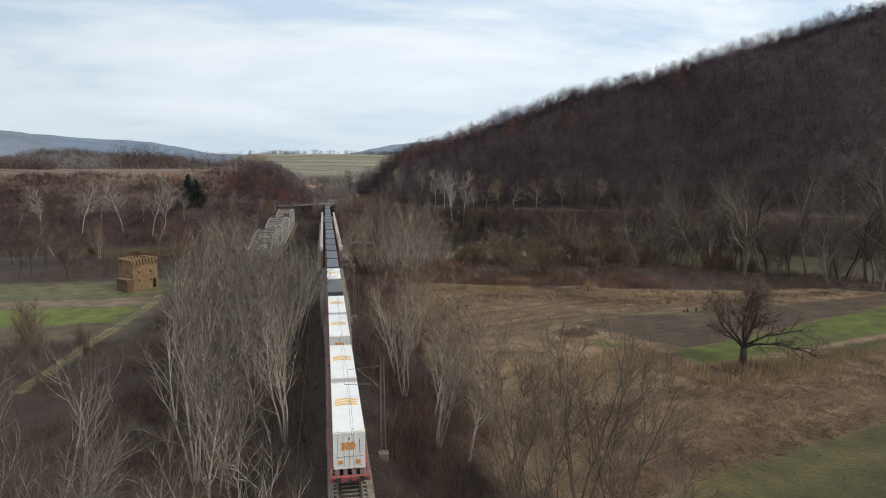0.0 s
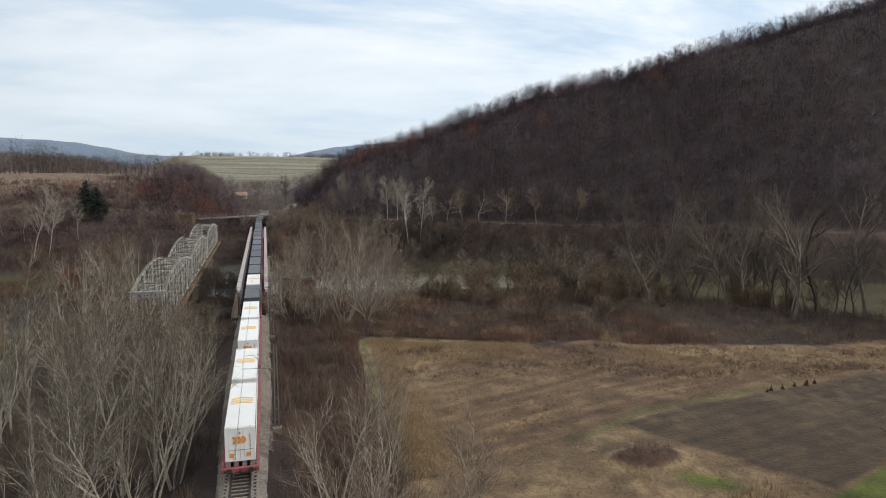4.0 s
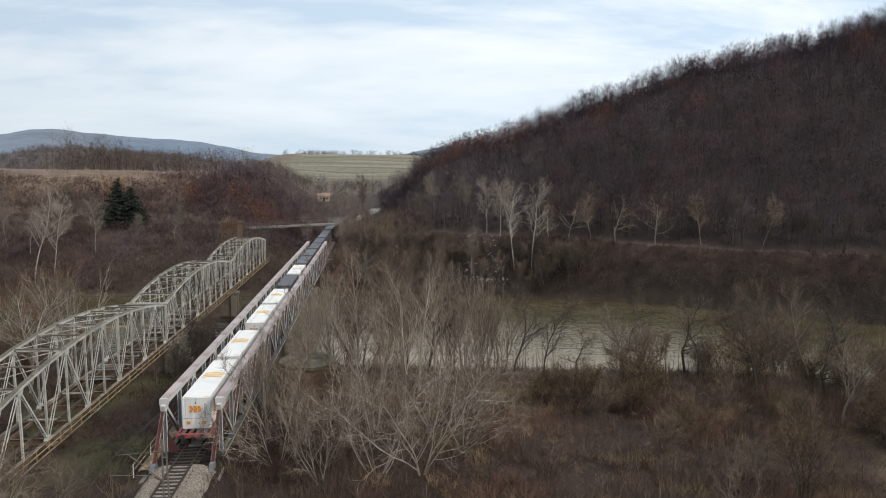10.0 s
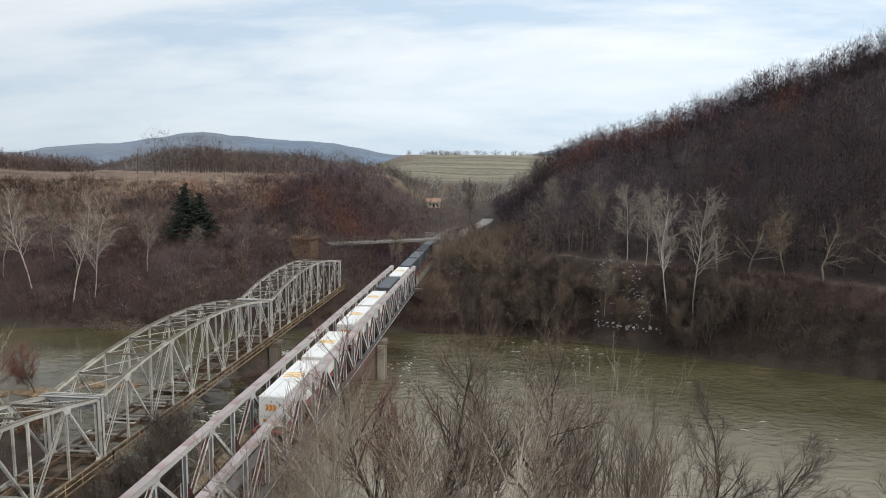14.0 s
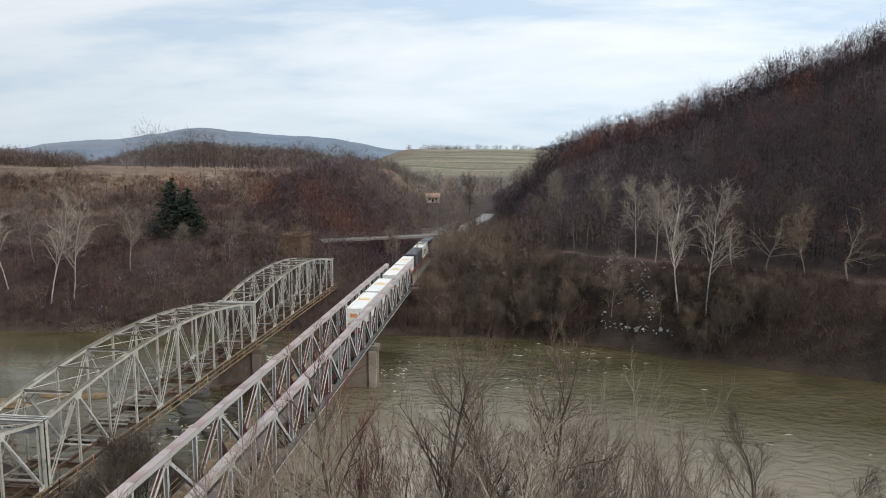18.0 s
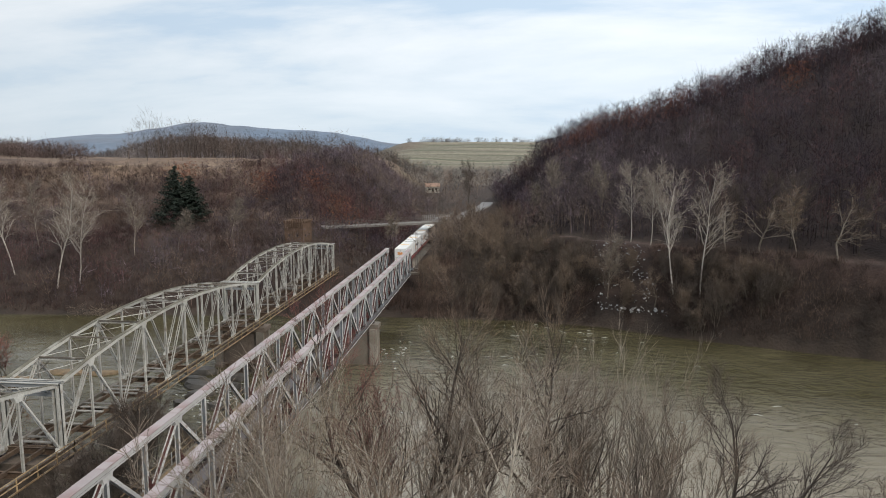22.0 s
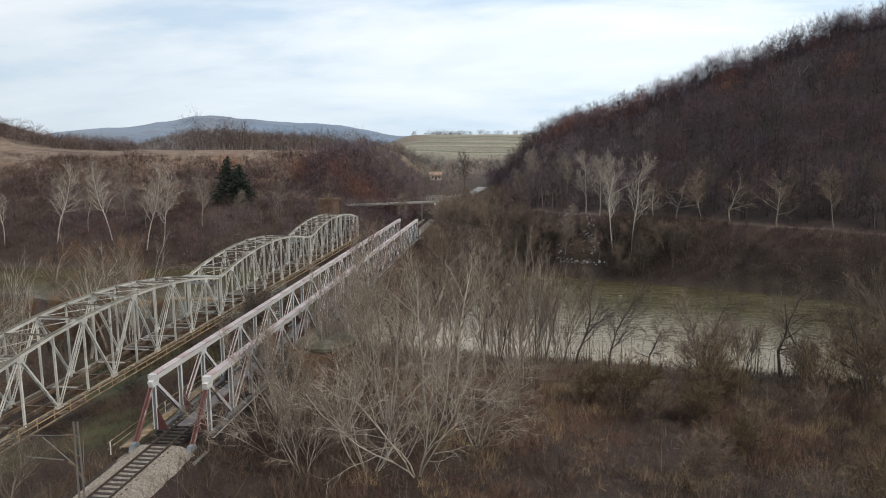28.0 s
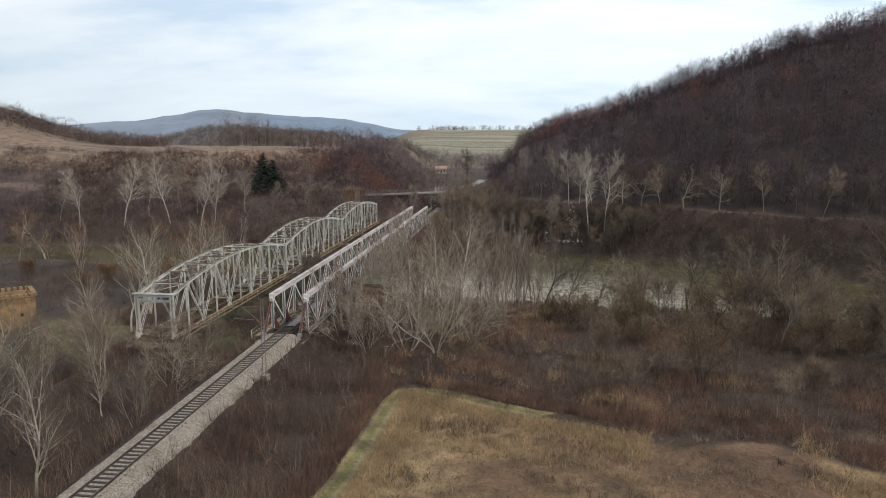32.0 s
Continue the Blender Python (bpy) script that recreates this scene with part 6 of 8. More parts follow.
    thicket("straw_tufts", x, y, 10, 0.85, 0.4, CORN, "pale straw tufts of unmown grass", 95, 0.03, "grass")
    # grass that creeps over the edges of the farm track
    run = np.concatenate([[0], np.cumsum(np.hypot(np.diff(LANE_X), np.diff(LANE_Y)))])
    for n, reach, mat, tall, nm, lb in ((9000, 1.0, OLIVE_GRASS, 0.16, "track_grass", "short olive grass on the farm track"), (8000, 2.6, FOX, 0.75, "track_verge", "red-brown weeds on the track's verge"), (11000, 4.2, CORN, 0.55, "track_verge", "straw-coloured grass on the track's verge")):
        w = g.uniform(0, run[-1], n)
        off = g.normal(0, 0.7, n) if reach < 2 else (1.0 if mat is FOX else -1.0) * (1.1 + np.abs(g.normal(0, reach * 0.6, n)))
        vx, vy = np.interp(w, run, LANE_X), np.interp(w, run, LANE_Y)
        tx, ty = np.interp(w + 0.5, run, LANE_X) - vx, np.interp(w + 0.5, run, LANE_Y) - vy
        ln = np.maximum(np.hypot(tx, ty), 0.05)
        thicket(nm, vx - ty / ln * off, vy + tx / ln * off, 7, tall, 0.3, mat, lb, 194 + int(reach * 10), 0.03, "grass")
    def matted(x, y):
        low = -119 + 0.35 * (x - 24)
        return (y > low) * (y < low + 19) * (0.75 + 0.4 * value_noise(x, y, 4, 96))
    x, y = scatter(26000, 18, 84, -124, -78, matted, 97)
    thicket("matted_grass", x, y, 8, 0.40, 0.55, DRY, "matted red-brown dead grass between the fields", 98, 0.04, "grass")
    def sward(x, y):
        low = -119 + 0.35 * (x - 24)
        return (y < low + 0.5) * (x > 9) * (0.6 + 0.5 * value_noise(x, y, 3, 99))
    x, y = scatter(16000, 9, 80, -150, -100, sward, 100)
    thicket("rough_sward", x, y, 5, 0.2, 0.2, OLIVE_GRASS, "patchy olive winter grass", 101, 0.045, "grass")
    g2 = np.random.default_rng(70)
    rx, ry = [], []
    for k in range(13):
        px = np.arange(22 + 0.3 * k, 45.5, 0.26)
        rx.append(px + g2.normal(0, 0.08, len(px)))
        ry.append(-85.2 - 0.85 * k + 0.335 * (px - 18) + g2.normal(0, 0.1, len(px)))
    for k in range(10):
        px = np.arange(45.6 - 0.5 * k, 74, 0.26)
        rx.append(px + g2.normal(0, 0.08, len(px)))
        ry.append(-98.5 + 0.85 * k + 0.16 * (px - 27) + g2.normal(0, 0.1, len(px)))
    rx, ry = np.concatenate(rx), np.concatenate(ry)
    keep = (value_noise(rx, ry, 7, 71) > -0.5) * (g2.uniform(0, 1, len(rx)) < 0.9) * ((ry < -86.5 + 0.17 * (rx - 50)) | (rx < 45.5))
    thicket("maize_stalks", rx[keep], ry[keep], 6, 1.0, 0.2, CORN, "rows of dry standing maize stalks", 72, 0.06, "crop")
    def lawn(x, y):
        return ((x > 49.5) * (y > -85.8 + 0.28 * (x - 51)) * (y < -79.8 + 0.40 * (x - 49.3)) + (x < -42) * (x > -90) * (y < -17) * (y > -33)) * 0.9
    x, y = scatter(30000, -90, 120, -100, -16, lawn, 73)
    thicket("green_crop", x, y, 3, 0.16, 0.12, GREEN, "short bright green winter crop", 74, 0.05, "crop")


build_growth()


def build_trees():
    G = "grey thicket west of the railway"
    lab = "tall grey leafless poplar among dense undergrowth"
    grove(64, -33, -5.5, -150, -36, ["poplar", "clump"], [13, 16], BARK_PALE, TWIG_UMBER, lab, G, 1, 2.5, name="poplar_tree", keep=lambda x, y: x > -2.5 - 0.20 * (y + 166) or y < -124)
    grove(11, -66, -36, -120, -58, ["poplar", "clump"], [7, 9], BARK, TWIG, "leafless tree beside the green plots", "trees by the plots", 2, 5)
    grove(10, -34, -6, -40, -6, ["vase", "alder"], [7, 9], BARK_MID, TWIG_UMBER, "small pale leafless tree on the railway bank", "trees on the bank", 3, 3, keep=lambda x, y: not (-22 < x < -11 and y > -14))
    grove(6, -34, -22, 2, 40, ["vase", "alder"], [13, 15], BARK_PALE, TWIG_UMBER, "pale leafless tree near the disused bridge", "trees by the old bridge", 4, 4)
    grove(9, -95, -22, 30, 74, ["alder", "vase", "oak"], [11, 14], BARK_MID, TWIG_WARM, "leafless tree on the near river bank", "trees on the near bank", 5, 4, keep=lambda x, y: y < near_bank(x) - 3 and y > near_bank(x) - 22 and not (-58 < x < -40 and y < 30))
    for x, y, k, h in ((-12.6, -9, "fan", 8), (-22.5, -8.5, "clump", 9), (-20, -14, "fan", 7), (-9.5, -14, "fan", 7), (-26, -18, "clump", 9), (-14, -21, "clump", 8)):
        tree(x, y, k, h, BARK_PALE, TWIG, "pale leafless tree at the old bridge's approach", "trees by the old bridge", int(h) % 3)
    grove(11, -88, -22, 24, 76, ["willow"], [4, 5], BARK_DARK, TWIG_WARM, "fox-brown leafless willow bush by the water", "bushes on the near bank", 25, 3, keep=lambda x, y: near_bank(x) - 26 < y < near_bank(x) - 3 and not (-24 < x), name="willow_tree")
    grove(12, -13, -5, 36, 56, ["clump", "bush"], [5, 7], BARK_DARK, TWIG_DARK, "small dark leafless tree at the water below the bridges", "trees below the bridges", 26, 2, keep=lambda x, y: y < near_bank(x) + 1)
    for x, y, h in ((-45.5, 72.5, 7), (-51, 71, 6), (-47.5, 73.5, 5)):
        tree(x, y, "alder", h, BARK_DARK, TWIG_RED, "small dark alder on the gravel at the water's edge", "alders on the gravel", int(h) % 2, z=WATER + 0.1, name="alder_tree")
    # west edge of the plots
    grove(14, -110, -68, 10, 60, ["oak", "poplar"], [14, 16], BARK_DARK, TWIG_DARK, "tall dark leafless tree behind the brick ruin", "trees behind the ruin", 6, 6)
    # east of the line
    grove(9, 7, 13, -112, -70, ["clump", "poplar"], [12, 14], BARK_PALE, TWIG, "pale leafless tree beside the railway", "trees beside the line", 7, 4)
    grove(6, 12, 20, -132, -114, ["clump"], [12, 14], BARK, TWIG, "leafless tree beside the railway", "trees beside the line", 8, 4)
    # cluster between the bridge and the meadow
    lab = "grey leafless tree in the thicket by the bridge"
    for x, y, k, h, b, t in ((20.4, -1.5, "fan", 14, BARK_PALE, TWIG_PALE), (12.5, 5, "fan", 12, BARK_PALE, TWIG), (14.3, 14.5, "poplar", 19, BARK_PALE, TWIG_PALE), (16.2, 16.5, "poplar", 17, BARK_MID, TWIG), (11.5, 21, "clump", 15, BARK_MID, TWIG_PALE),
                             (18.5, 23, "poplar", 16, BARK_MID, TWIG), (21.8, 22, "poplar", 17, BARK_PALE, TWIG_PALE), (25, 26, "poplar", 16, BARK_MID, TWIG_PALE), (9.0, 30.5, "vase", 14, BARK_PALE, TWIG_TAN), (6.8, 27, "vase", 12, BARK_PALE, TWIG_TAN),
                             (7, 2, "fan", 9, BARK_PALE, TWIG_PALE), (13.0, 34, "alder", 17.5, BARK_DARK, TWIG_RED), (14.0, 35.4, "vase", 13, BARK_DARK, TWIG_RED), (12.2, 35.2, "vase", 12, BARK_DARK, TWIG_RED), (15.5, 34.3, "alder", 18.5, BARK_DARK, TWIG), (18.6, 34, "vase", 14, BARK_MID, TWIG_GREY), (21.0, 33, "alder", 16, BARK_DARK, TWIG), (23.6, 35, "alder", 18, BARK_DARK, TWIG), (26.3, 33.5, "vase", 14, BARK_DARK, TWIG), (29.0, 33, "vase", 16.5, BARK_MID, TWIG_GREY), (32.2, 34.5, "vase", 13, BARK_MID, TWIG), (17.2, 32.5, "vase", 12, BARK_MID, TWIG_GREY), (20.0, 35.6, "vase", 13, BARK_MID, TWIG_GREY), (25.2, 32.4, "vase", 12, BARK, TWIG_GREY), (27.8, 35.4, "vase", 13, BARK_MID, TWIG_GREY), (30.8, 31.8, "vase", 12, BARK, TWIG_GREY), (34.4, 33, "vase", 11, BARK, TWIG),
                             (36.5, 34, "alder", 13, BARK_DARK, TWIG_DARK), (40.5, 32, "alder", 11, BARK_DARK, TWIG_DARK),
                             (5.5, 8, "clump", 10, BARK_PALE, TWIG_PALE), (28, 12, "bush", 5, BARK_MID, TWIG), (7.5, 25, "bush", 7, BARK_PALE, TWIG_PALE),
                             (16.5, -1.5, "fan", 11, BARK_PALE, TWIG_PALE), (25.0, 4.0, "fan", 11, BARK_PALE, TWIG), (11.6, -3.2, "fan", 8, BARK_PALE, TWIG), (19.6, 10.6, "poplar", 18, BARK_PALE, TWIG), (8.6, 5.5, "clump", 9, BARK_PALE, TWIG), (29, 20, "clump", 12, BARK_MID, TWIG),
                             (22.5, 9, "fan", 13, BARK_PALE, TWIG_PALE), (16, 9, "clump", 12, BARK_PALE, TWIG), (9.8, 12.5, "clump", 11, BARK_PALE, TWIG_PALE)):
        tree(x, y, k, h, b, t, lab if k != "bush" else "leafless bush in the thicket by the bridge", "thicket by the bridge", int(x) % 3, name="bare_tree" if k != "bush" else "bush")
    # river bank, east
    lab = "dark leafless willow on the river bank"
    grove(6, 40, 66, 24, 37, ["alder", "oak"], [8, 11], BARK_DARK, TWIG_PALE, lab, "willows on the river bank", 9, 2.2, keep=lambda x, y: y < near_bank(x) - 0.5, name="willow_tree")
    for x, y, h in ((52.3, 33, 13), (60.8, 30, 14), (65.3, 19.5, 13), (72.0, 15.5, 13), (70.7, 30, 15), (75.3, 31, 14), (83, 27, 16), (90, 25, 15), (96, 20, 17), (104, 16, 17)):
        tree(x, y, "oak", h, BARK_DARK, TWIG_DARK, "dark leafless oak on the river bank", "oaks on the river bank", int(y) % 3, name="oak_tree")
    lab2 = "rounded olive-brown leafless willow in the scrub by the river"
    grove(26, 34, 118, -14, 30, ["willow"], [4, 5, 7], BARK_DARK, TWIG_OLIVE, lab2, "willows in the scrub", 21, 3.2, keep=lambda x, y: near_bank(x) - 34 < y < near_bank(x) - 9, name="willow_tree")
    tree(52.4, -9.1, "willow", 9, BARK_DARK, TWIG_OLIVE, lab2, "willows in the scrub", 1, name="willow_tree")
    tree(69.0, 0.9, "willow", 8, BARK_DARK, TWIG_OLIVE, lab2, "willows in the scrub", 2, name="willow_tree")
    grove(48, 16, 165, 40, 150, ["clump", "oak", "willow"], [6, 8], BARK, TWIG, "grey-brown leafless tree on the steep river bank", "trees on the steep bank", 22, 3.5, keep=lambda x, y: far_bank(x) - 0.5 < y < path_line(x) - 9)
    grove(32, 14, 105, 76, 142, ["clump", "willow"], [5, 6, 8], BARK, TWIG_DARK, "grey-brown alder leaning over the river bank", "alders on the far bank", 27, 2.2, keep=lambda x, y: far_bank(x) - 0.8 < y < path_line(x) - 9 and not (40 < x < 50), name="alder_tree")
    grove(22, 60, 165, 30, 150, ["clump", "poplar"], [9, 12], BARK_DARK, TWIG_DARK, "dark leafless tree along the far path", "trees along the path", 23, 4, keep=lambda x, y: path_line(x) + 2 < y < path_line(x) + 9)
    grove(28, 92, 165, -60, 18, ["poplar", "alder"], [21, 25], BARK, TWIG_UMBER, "tall grey-brown leafless tree beside the river", "trees beside the river", 24, 4, keep=lambda x, y: y < near_bank(x) - 2 and y > near_bank(x) - 40)
    grove(18, 84, 160, -40, 24, ["alder", "poplar"], [18, 22], BARK_DARK, TWIG_DARK, "tall dark leafless oak beside the river", "trees beside the river", 10, 4, keep=lambda x, y: y < near_bank(x) - 2 and y > near_bank(x) - 34)
    grove(16, 54, 140, -30, 34, ["willow", "vase"], [6, 8], BARK_DARK, TWIG, "bushy grey-brown leafless willow on the near bank", "bushy willows on the near bank", 32, 2.4, keep=lambda x, y: near_bank(x) - 13 < y < near_bank(x) - 1, name="willow_tree")
    grove(15, 58, 132, -12, 30, ["alder", "oak"], [10, 13], BARK, TWIG, "grey-brown leafless tree in the scrub beside the river", "trees in the riverside scrub", 31, 3.4, keep=lambda x, y: near_bank(x) - 30 < y < near_bank(x) - 2)
    grove(12, 40, 84, -14, 14, ["bush", "clump"], [4, 6], BARK, TWIG, "low leafless tree in the brambles", "low trees in the brambles", 11, 6)
    # lone tree in the fields
    tree(54.2, -87.0, "spread", 10.5, BARK_DARK, TWIG, scale=1.16, label="lone dark spreading walnut tree standing in the fields", group="", seed=2)
    # white-barked poplars across the water
    lab = "tall white-barked leafless poplar on the far bank"
    for x, y, h in ((35.2, 154, 13.5), (43.4, 143, 11), (47.5, 126, 16), (52.5, 110.5, 22), (56.6, 108.6, 23), (41.6, 114.5, 12), (50.5, 122, 15), (54.5, 124, 16), (36, 160, 12), (31, 158, 10), (41, 148, 12), (72, 108, 12), (96, 96, 13), (108, 90, 13)):
        tree(x, y, "white", h, BARK_WHITE if 45 < x < 58 else BARK_MID, TWIG_WHITE if 45 < x < 58 else TWIG if x > 60 else TWIG_GREY, lab, "white poplars on the far bank", int(x) % 3, name="poplar_tree")
    lab = "brown leafless oak above the far path"
    for x, y, h in ((67.5, 112.9, 12), (63, 116, 10), (78, 106, 12), (86, 100, 12)):
        tree(x, y, "oak", h, BARK_MID, TWIG, lab, "oaks above the far path", int(x) % 3, name="oak_tree")
    lab = "white-barked leafless poplar on the western bank"
    for x, y, h in ((-82.3, 121.5, 22), (-70.5, 118, 24), (-66.5, 119.5, 21), (-83.2, 131, 16), (-60, 130, 15), (-43, 143, 10), (-91, 124, 17), (-97, 119, 22), (-101, 127, 15), (-112, 118, 20), (-76, 128, 13), (-52, 134, 9), (-121, 121, 16)):
        tree(x, y, "white", h, BARK_WHITE if h > 19 else BARK_MID, TWIG_WHITE if h > 19 else TWIG_GREY, lab, "white poplars on the western bank", int(-x) % 3, name="poplar_tree")
    tree(10.9, 183.6, "white", 16, BARK_DARK, TWIG_DARK, "tall dark leafless tree beside the valley road", "", 1)
    tree(-5.4, 150, "white", 10, BARK, TWIG_PALE, "slim leafless tree below the road bridge", "", 2)
    grove(26, 6, 24, 124, 172, ["clump", "oak"], [8, 10], BARK, TWIG, "leafless tree beside the cutting", "trees beside the cutting", 12, 3)


build_trees()


def spruce(x, y, h, r, label):
    t = thing("spruce_tree", label, "tree", "spruces on the slope", pose(x, y, ground_z(x, y) - 0.2))
    part("trunk", Shape().tube((0, 0, 0), (0, 0, h), 0.24, 0.03, 7), BARK_DARK, t)
    g = np.random.default_rng(int(h * 10))
    # whorls of boughs that droop and turn up at their tips, each with needle sprays along it
    P, D, W = [], [], []
    levels = 24
    for k in range(levels):
        f = 0.06 + 0.92 * k / (levels - 1)
        for j in range(15 if f < 0.8 else 8):
            a = g.uniform(0, 6.2832)
            reach = r * (1 - f) ** 0.8 * g.uniform(0.6, 1.15) + 0.25
            out = np.array([math.cos(a), math.sin(a), 0.0])
            side = np.array([-out[1], out[0], 0.0])
            m = max(4, int(reach * 5))
            for i in range(m):
                u = (i + g.random()) / m
                q = out * reach * u + np.array([0, 0, f * h - 0.9 * reach * u * (1 - 0.75 * u) + g.normal(0, 0.12)])
                d = out * g.uniform(0.25, 0.7) + side * g.normal(0, 0.55) + np.array([0, 0, g.normal(-0.05, 0.22)])
                P.append(q)
                D.append(d * (1.15 - 0.4 * u))
                W.append(g.uniform(0.25, 0.55))
    V, F = blades(np.array(P), np.array(D), np.array(W), 3)
    arrays("crown", V, F, NEEDLE, "", "", "", t)


spruce(-62.6, 154.6, 14.6, 7.2, "dark green ragged spruce on the bramble slope")
spruce(-59.8, 156.6, 11.6, 6.4, "smaller dark green spruce on the bramble slope")

# ---- ruins, roads and river ----


def blockhouse(x, y, z, turn, w, d, h, roof, mat, label):
    b = thing("brick_blockhouse", label, "ruin", "bridge guard blockhouses", pose(x, y, z, 0, 0, turn))
    t = 0.55
    for nm, (x0, x1, y0, y1) in (("wall", (-w / 2, w / 2, -d / 2, -d / 2 + t)), ("wall", (-w / 2, w / 2, d / 2 - t, d / 2)),
                                 ("wall", (-w / 2, -w / 2 + t, -d / 2 + t + 0.003, d / 2 - t - 0.003)), ("wall", (w / 2 - t, w / 2, -d / 2 + t + 0.003, d / 2 - t - 0.003))):
        part(nm, Shape().box(x0, x1, y0, y1, -1, h, 0.04), mat, b)
    # corbelled teeth along the top
    k = 8
    for i in range(0 if roof else k):
        for sx in (-1, 1):
            u = -w / 2 + (i + 0.5) * w / k
            part("crenel", Shape().box(u - w / k * 0.30, u + w / k * 0.30, sx * d / 2 - 0.32, sx * d / 2 + 0.32, h + 0.003, h + 0.55, 0.03), mat, b)
            v = -d / 2 + (i + 0.5) * d / k
            part("crenel", Shape().box(sx * w / 2 - 0.32, sx * w / 2 + 0.32, v - d / k * 0.30, v + d / k * 0.30, h + 0.003, h + 0.55, 0.03), mat, b)
            part("corbel", Shape().box(u - 0.14, u + 0.14, sx * (d / 2 + 0.12) - 0.115, sx * (d / 2 + 0.12) + 0.115, h - 0.9, h - 0.05, 0.02), mat, b)
    # openings are not cut: near-black boxes paint the shade inside them
    for zz in (1.6, h * 0.55):
        for u in (-w * 0.25, w * 0.2):
            part("loophole", Shape().box(u - 0.18, u + 0.18, -d / 2 - 0.012, -d / 2 + 0.2, zz, zz + 0.5), BLACK, b)
            part("loophole", Shape().box(w / 2 - 0.2, w / 2 + 0.012, u - 0.18, u + 0.18, zz, zz + 0.5), BLACK, b)
    part("doorway", Shape().box(w * 0.28, w * 0.28 + 0.9, -d / 2 - 0.02, -d / 2 + 0.3, -0.4, 1.9), BLACK, b)
    if roof:
        s = Shape()
        n = 16
        rings = []
        for rr, zz in ((0.98, h + 0.004), (1.0, h + 0.35), (0.8, h + 0.6), (0.4, h + 0.72)):
            rings.append([(rr * w / 2 * 1.12 * math.cos(2 * math.pi * i / n), rr * d / 2 * 1.12 * math.sin(2 * math.pi * i / n), zz) for i in range(n)])
        vs = [p for r in rings for p in r]
        fs = [(a * n + i, a * n + (i + 1) % n, (a + 1) * n + (i + 1) % n, (a + 1) * n + i) for a in range(3) for i in range(n)]
        s.add(vs, fs + [tuple(range(n))[::-1], tuple(range(3 * n, 4 * n))])
        part("roof_slab", s, material("mossy_concrete", (0.125, 0.115, 0.092), 0.95, vary=0.35, scale=0.6, fine=5, stain=((0.066, 0.060, 0.038), 0.45, 0.62, 0.7)), b)
    else:
        part("annexe", Shape().box(-w / 2 - 1.7, -w / 2 - 0.003, -d / 2 - 0.25, d * 0.2, -1, 2.3, 0.05), BRICK_DARK, b)
        part("annexe_roof", Shape().box(-w / 2 - 1.85, -w / 2 - 0.003, -d / 2 - 0.4, d * 0.2 + 0.15, 2.303, 2.45, 0.03), mat, b)


blockhouse(-47.2, 6.8, -5.0, 44, 6.4, 6.4, 6.5, False, BRICK, "roofless ochre brick blockhouse with a toothed parapet in a field")
blockhouse(-25.5, 139.5, 1.5, -8, 4.6, 4.6, 7.0, False, BRICK_DARK, "dark ruined brick blockhouse among the scrub")
blockhouse(8.8, 13.5, -4.2, 12, 5.6, 5.6, 7.6, True, BRICK_DARK, "overgrown brick blockhouse with a mossy concrete roof")


def stook(x, y, h, mat, label):
    """A sheaf of stalks leaned together and tied below the top."""
    st = thing("maize_stook", label, "stook", "stooks in the field", pose(x, y, ground_z(x, y) - 0.05))
    g = np.random.default_rng(int(x * 10))
    n = 130
    a, r = g.uniform(0, 6.2832, n), 0.42 * h * np.sqrt(g.uniform(0.05, 1, n))
    base = np.stack([np.cos(a) * r, np.sin(a) * r, np.zeros(n)], 1)
    tip = np.stack([np.cos(a + 0.4) * r * -0.25, np.sin(a + 0.4) * r * -0.25, h * g.uniform(0.75, 1.15, n)], 1)
    V, F = blades(base, tip - base, g.uniform(0.05, 0.10, n), 9)
    arrays("stalks", V, F, mat, "", "", "", st)
    part("tie", Shape().tube((0, 0, 0.62 * h), (0, 0, 0.66 * h), 0.17 * h, 0.16 * h, 10), mat, st)


stook(17.0, -91.7, 2.1, CORN, "dry maize stook tied upright beside the railway field")
for k in range(7):
    stook(64.5 + 1.6 * k + 0.7 * math.sin(5 * k), -54.1 + 0.3 * k + 0.4 * math.sin(3 * k), 0.55 + 0.25 * abs(math.sin(2 * k)), BRUSH, "small dark stook of dead stalks along the field's edge")


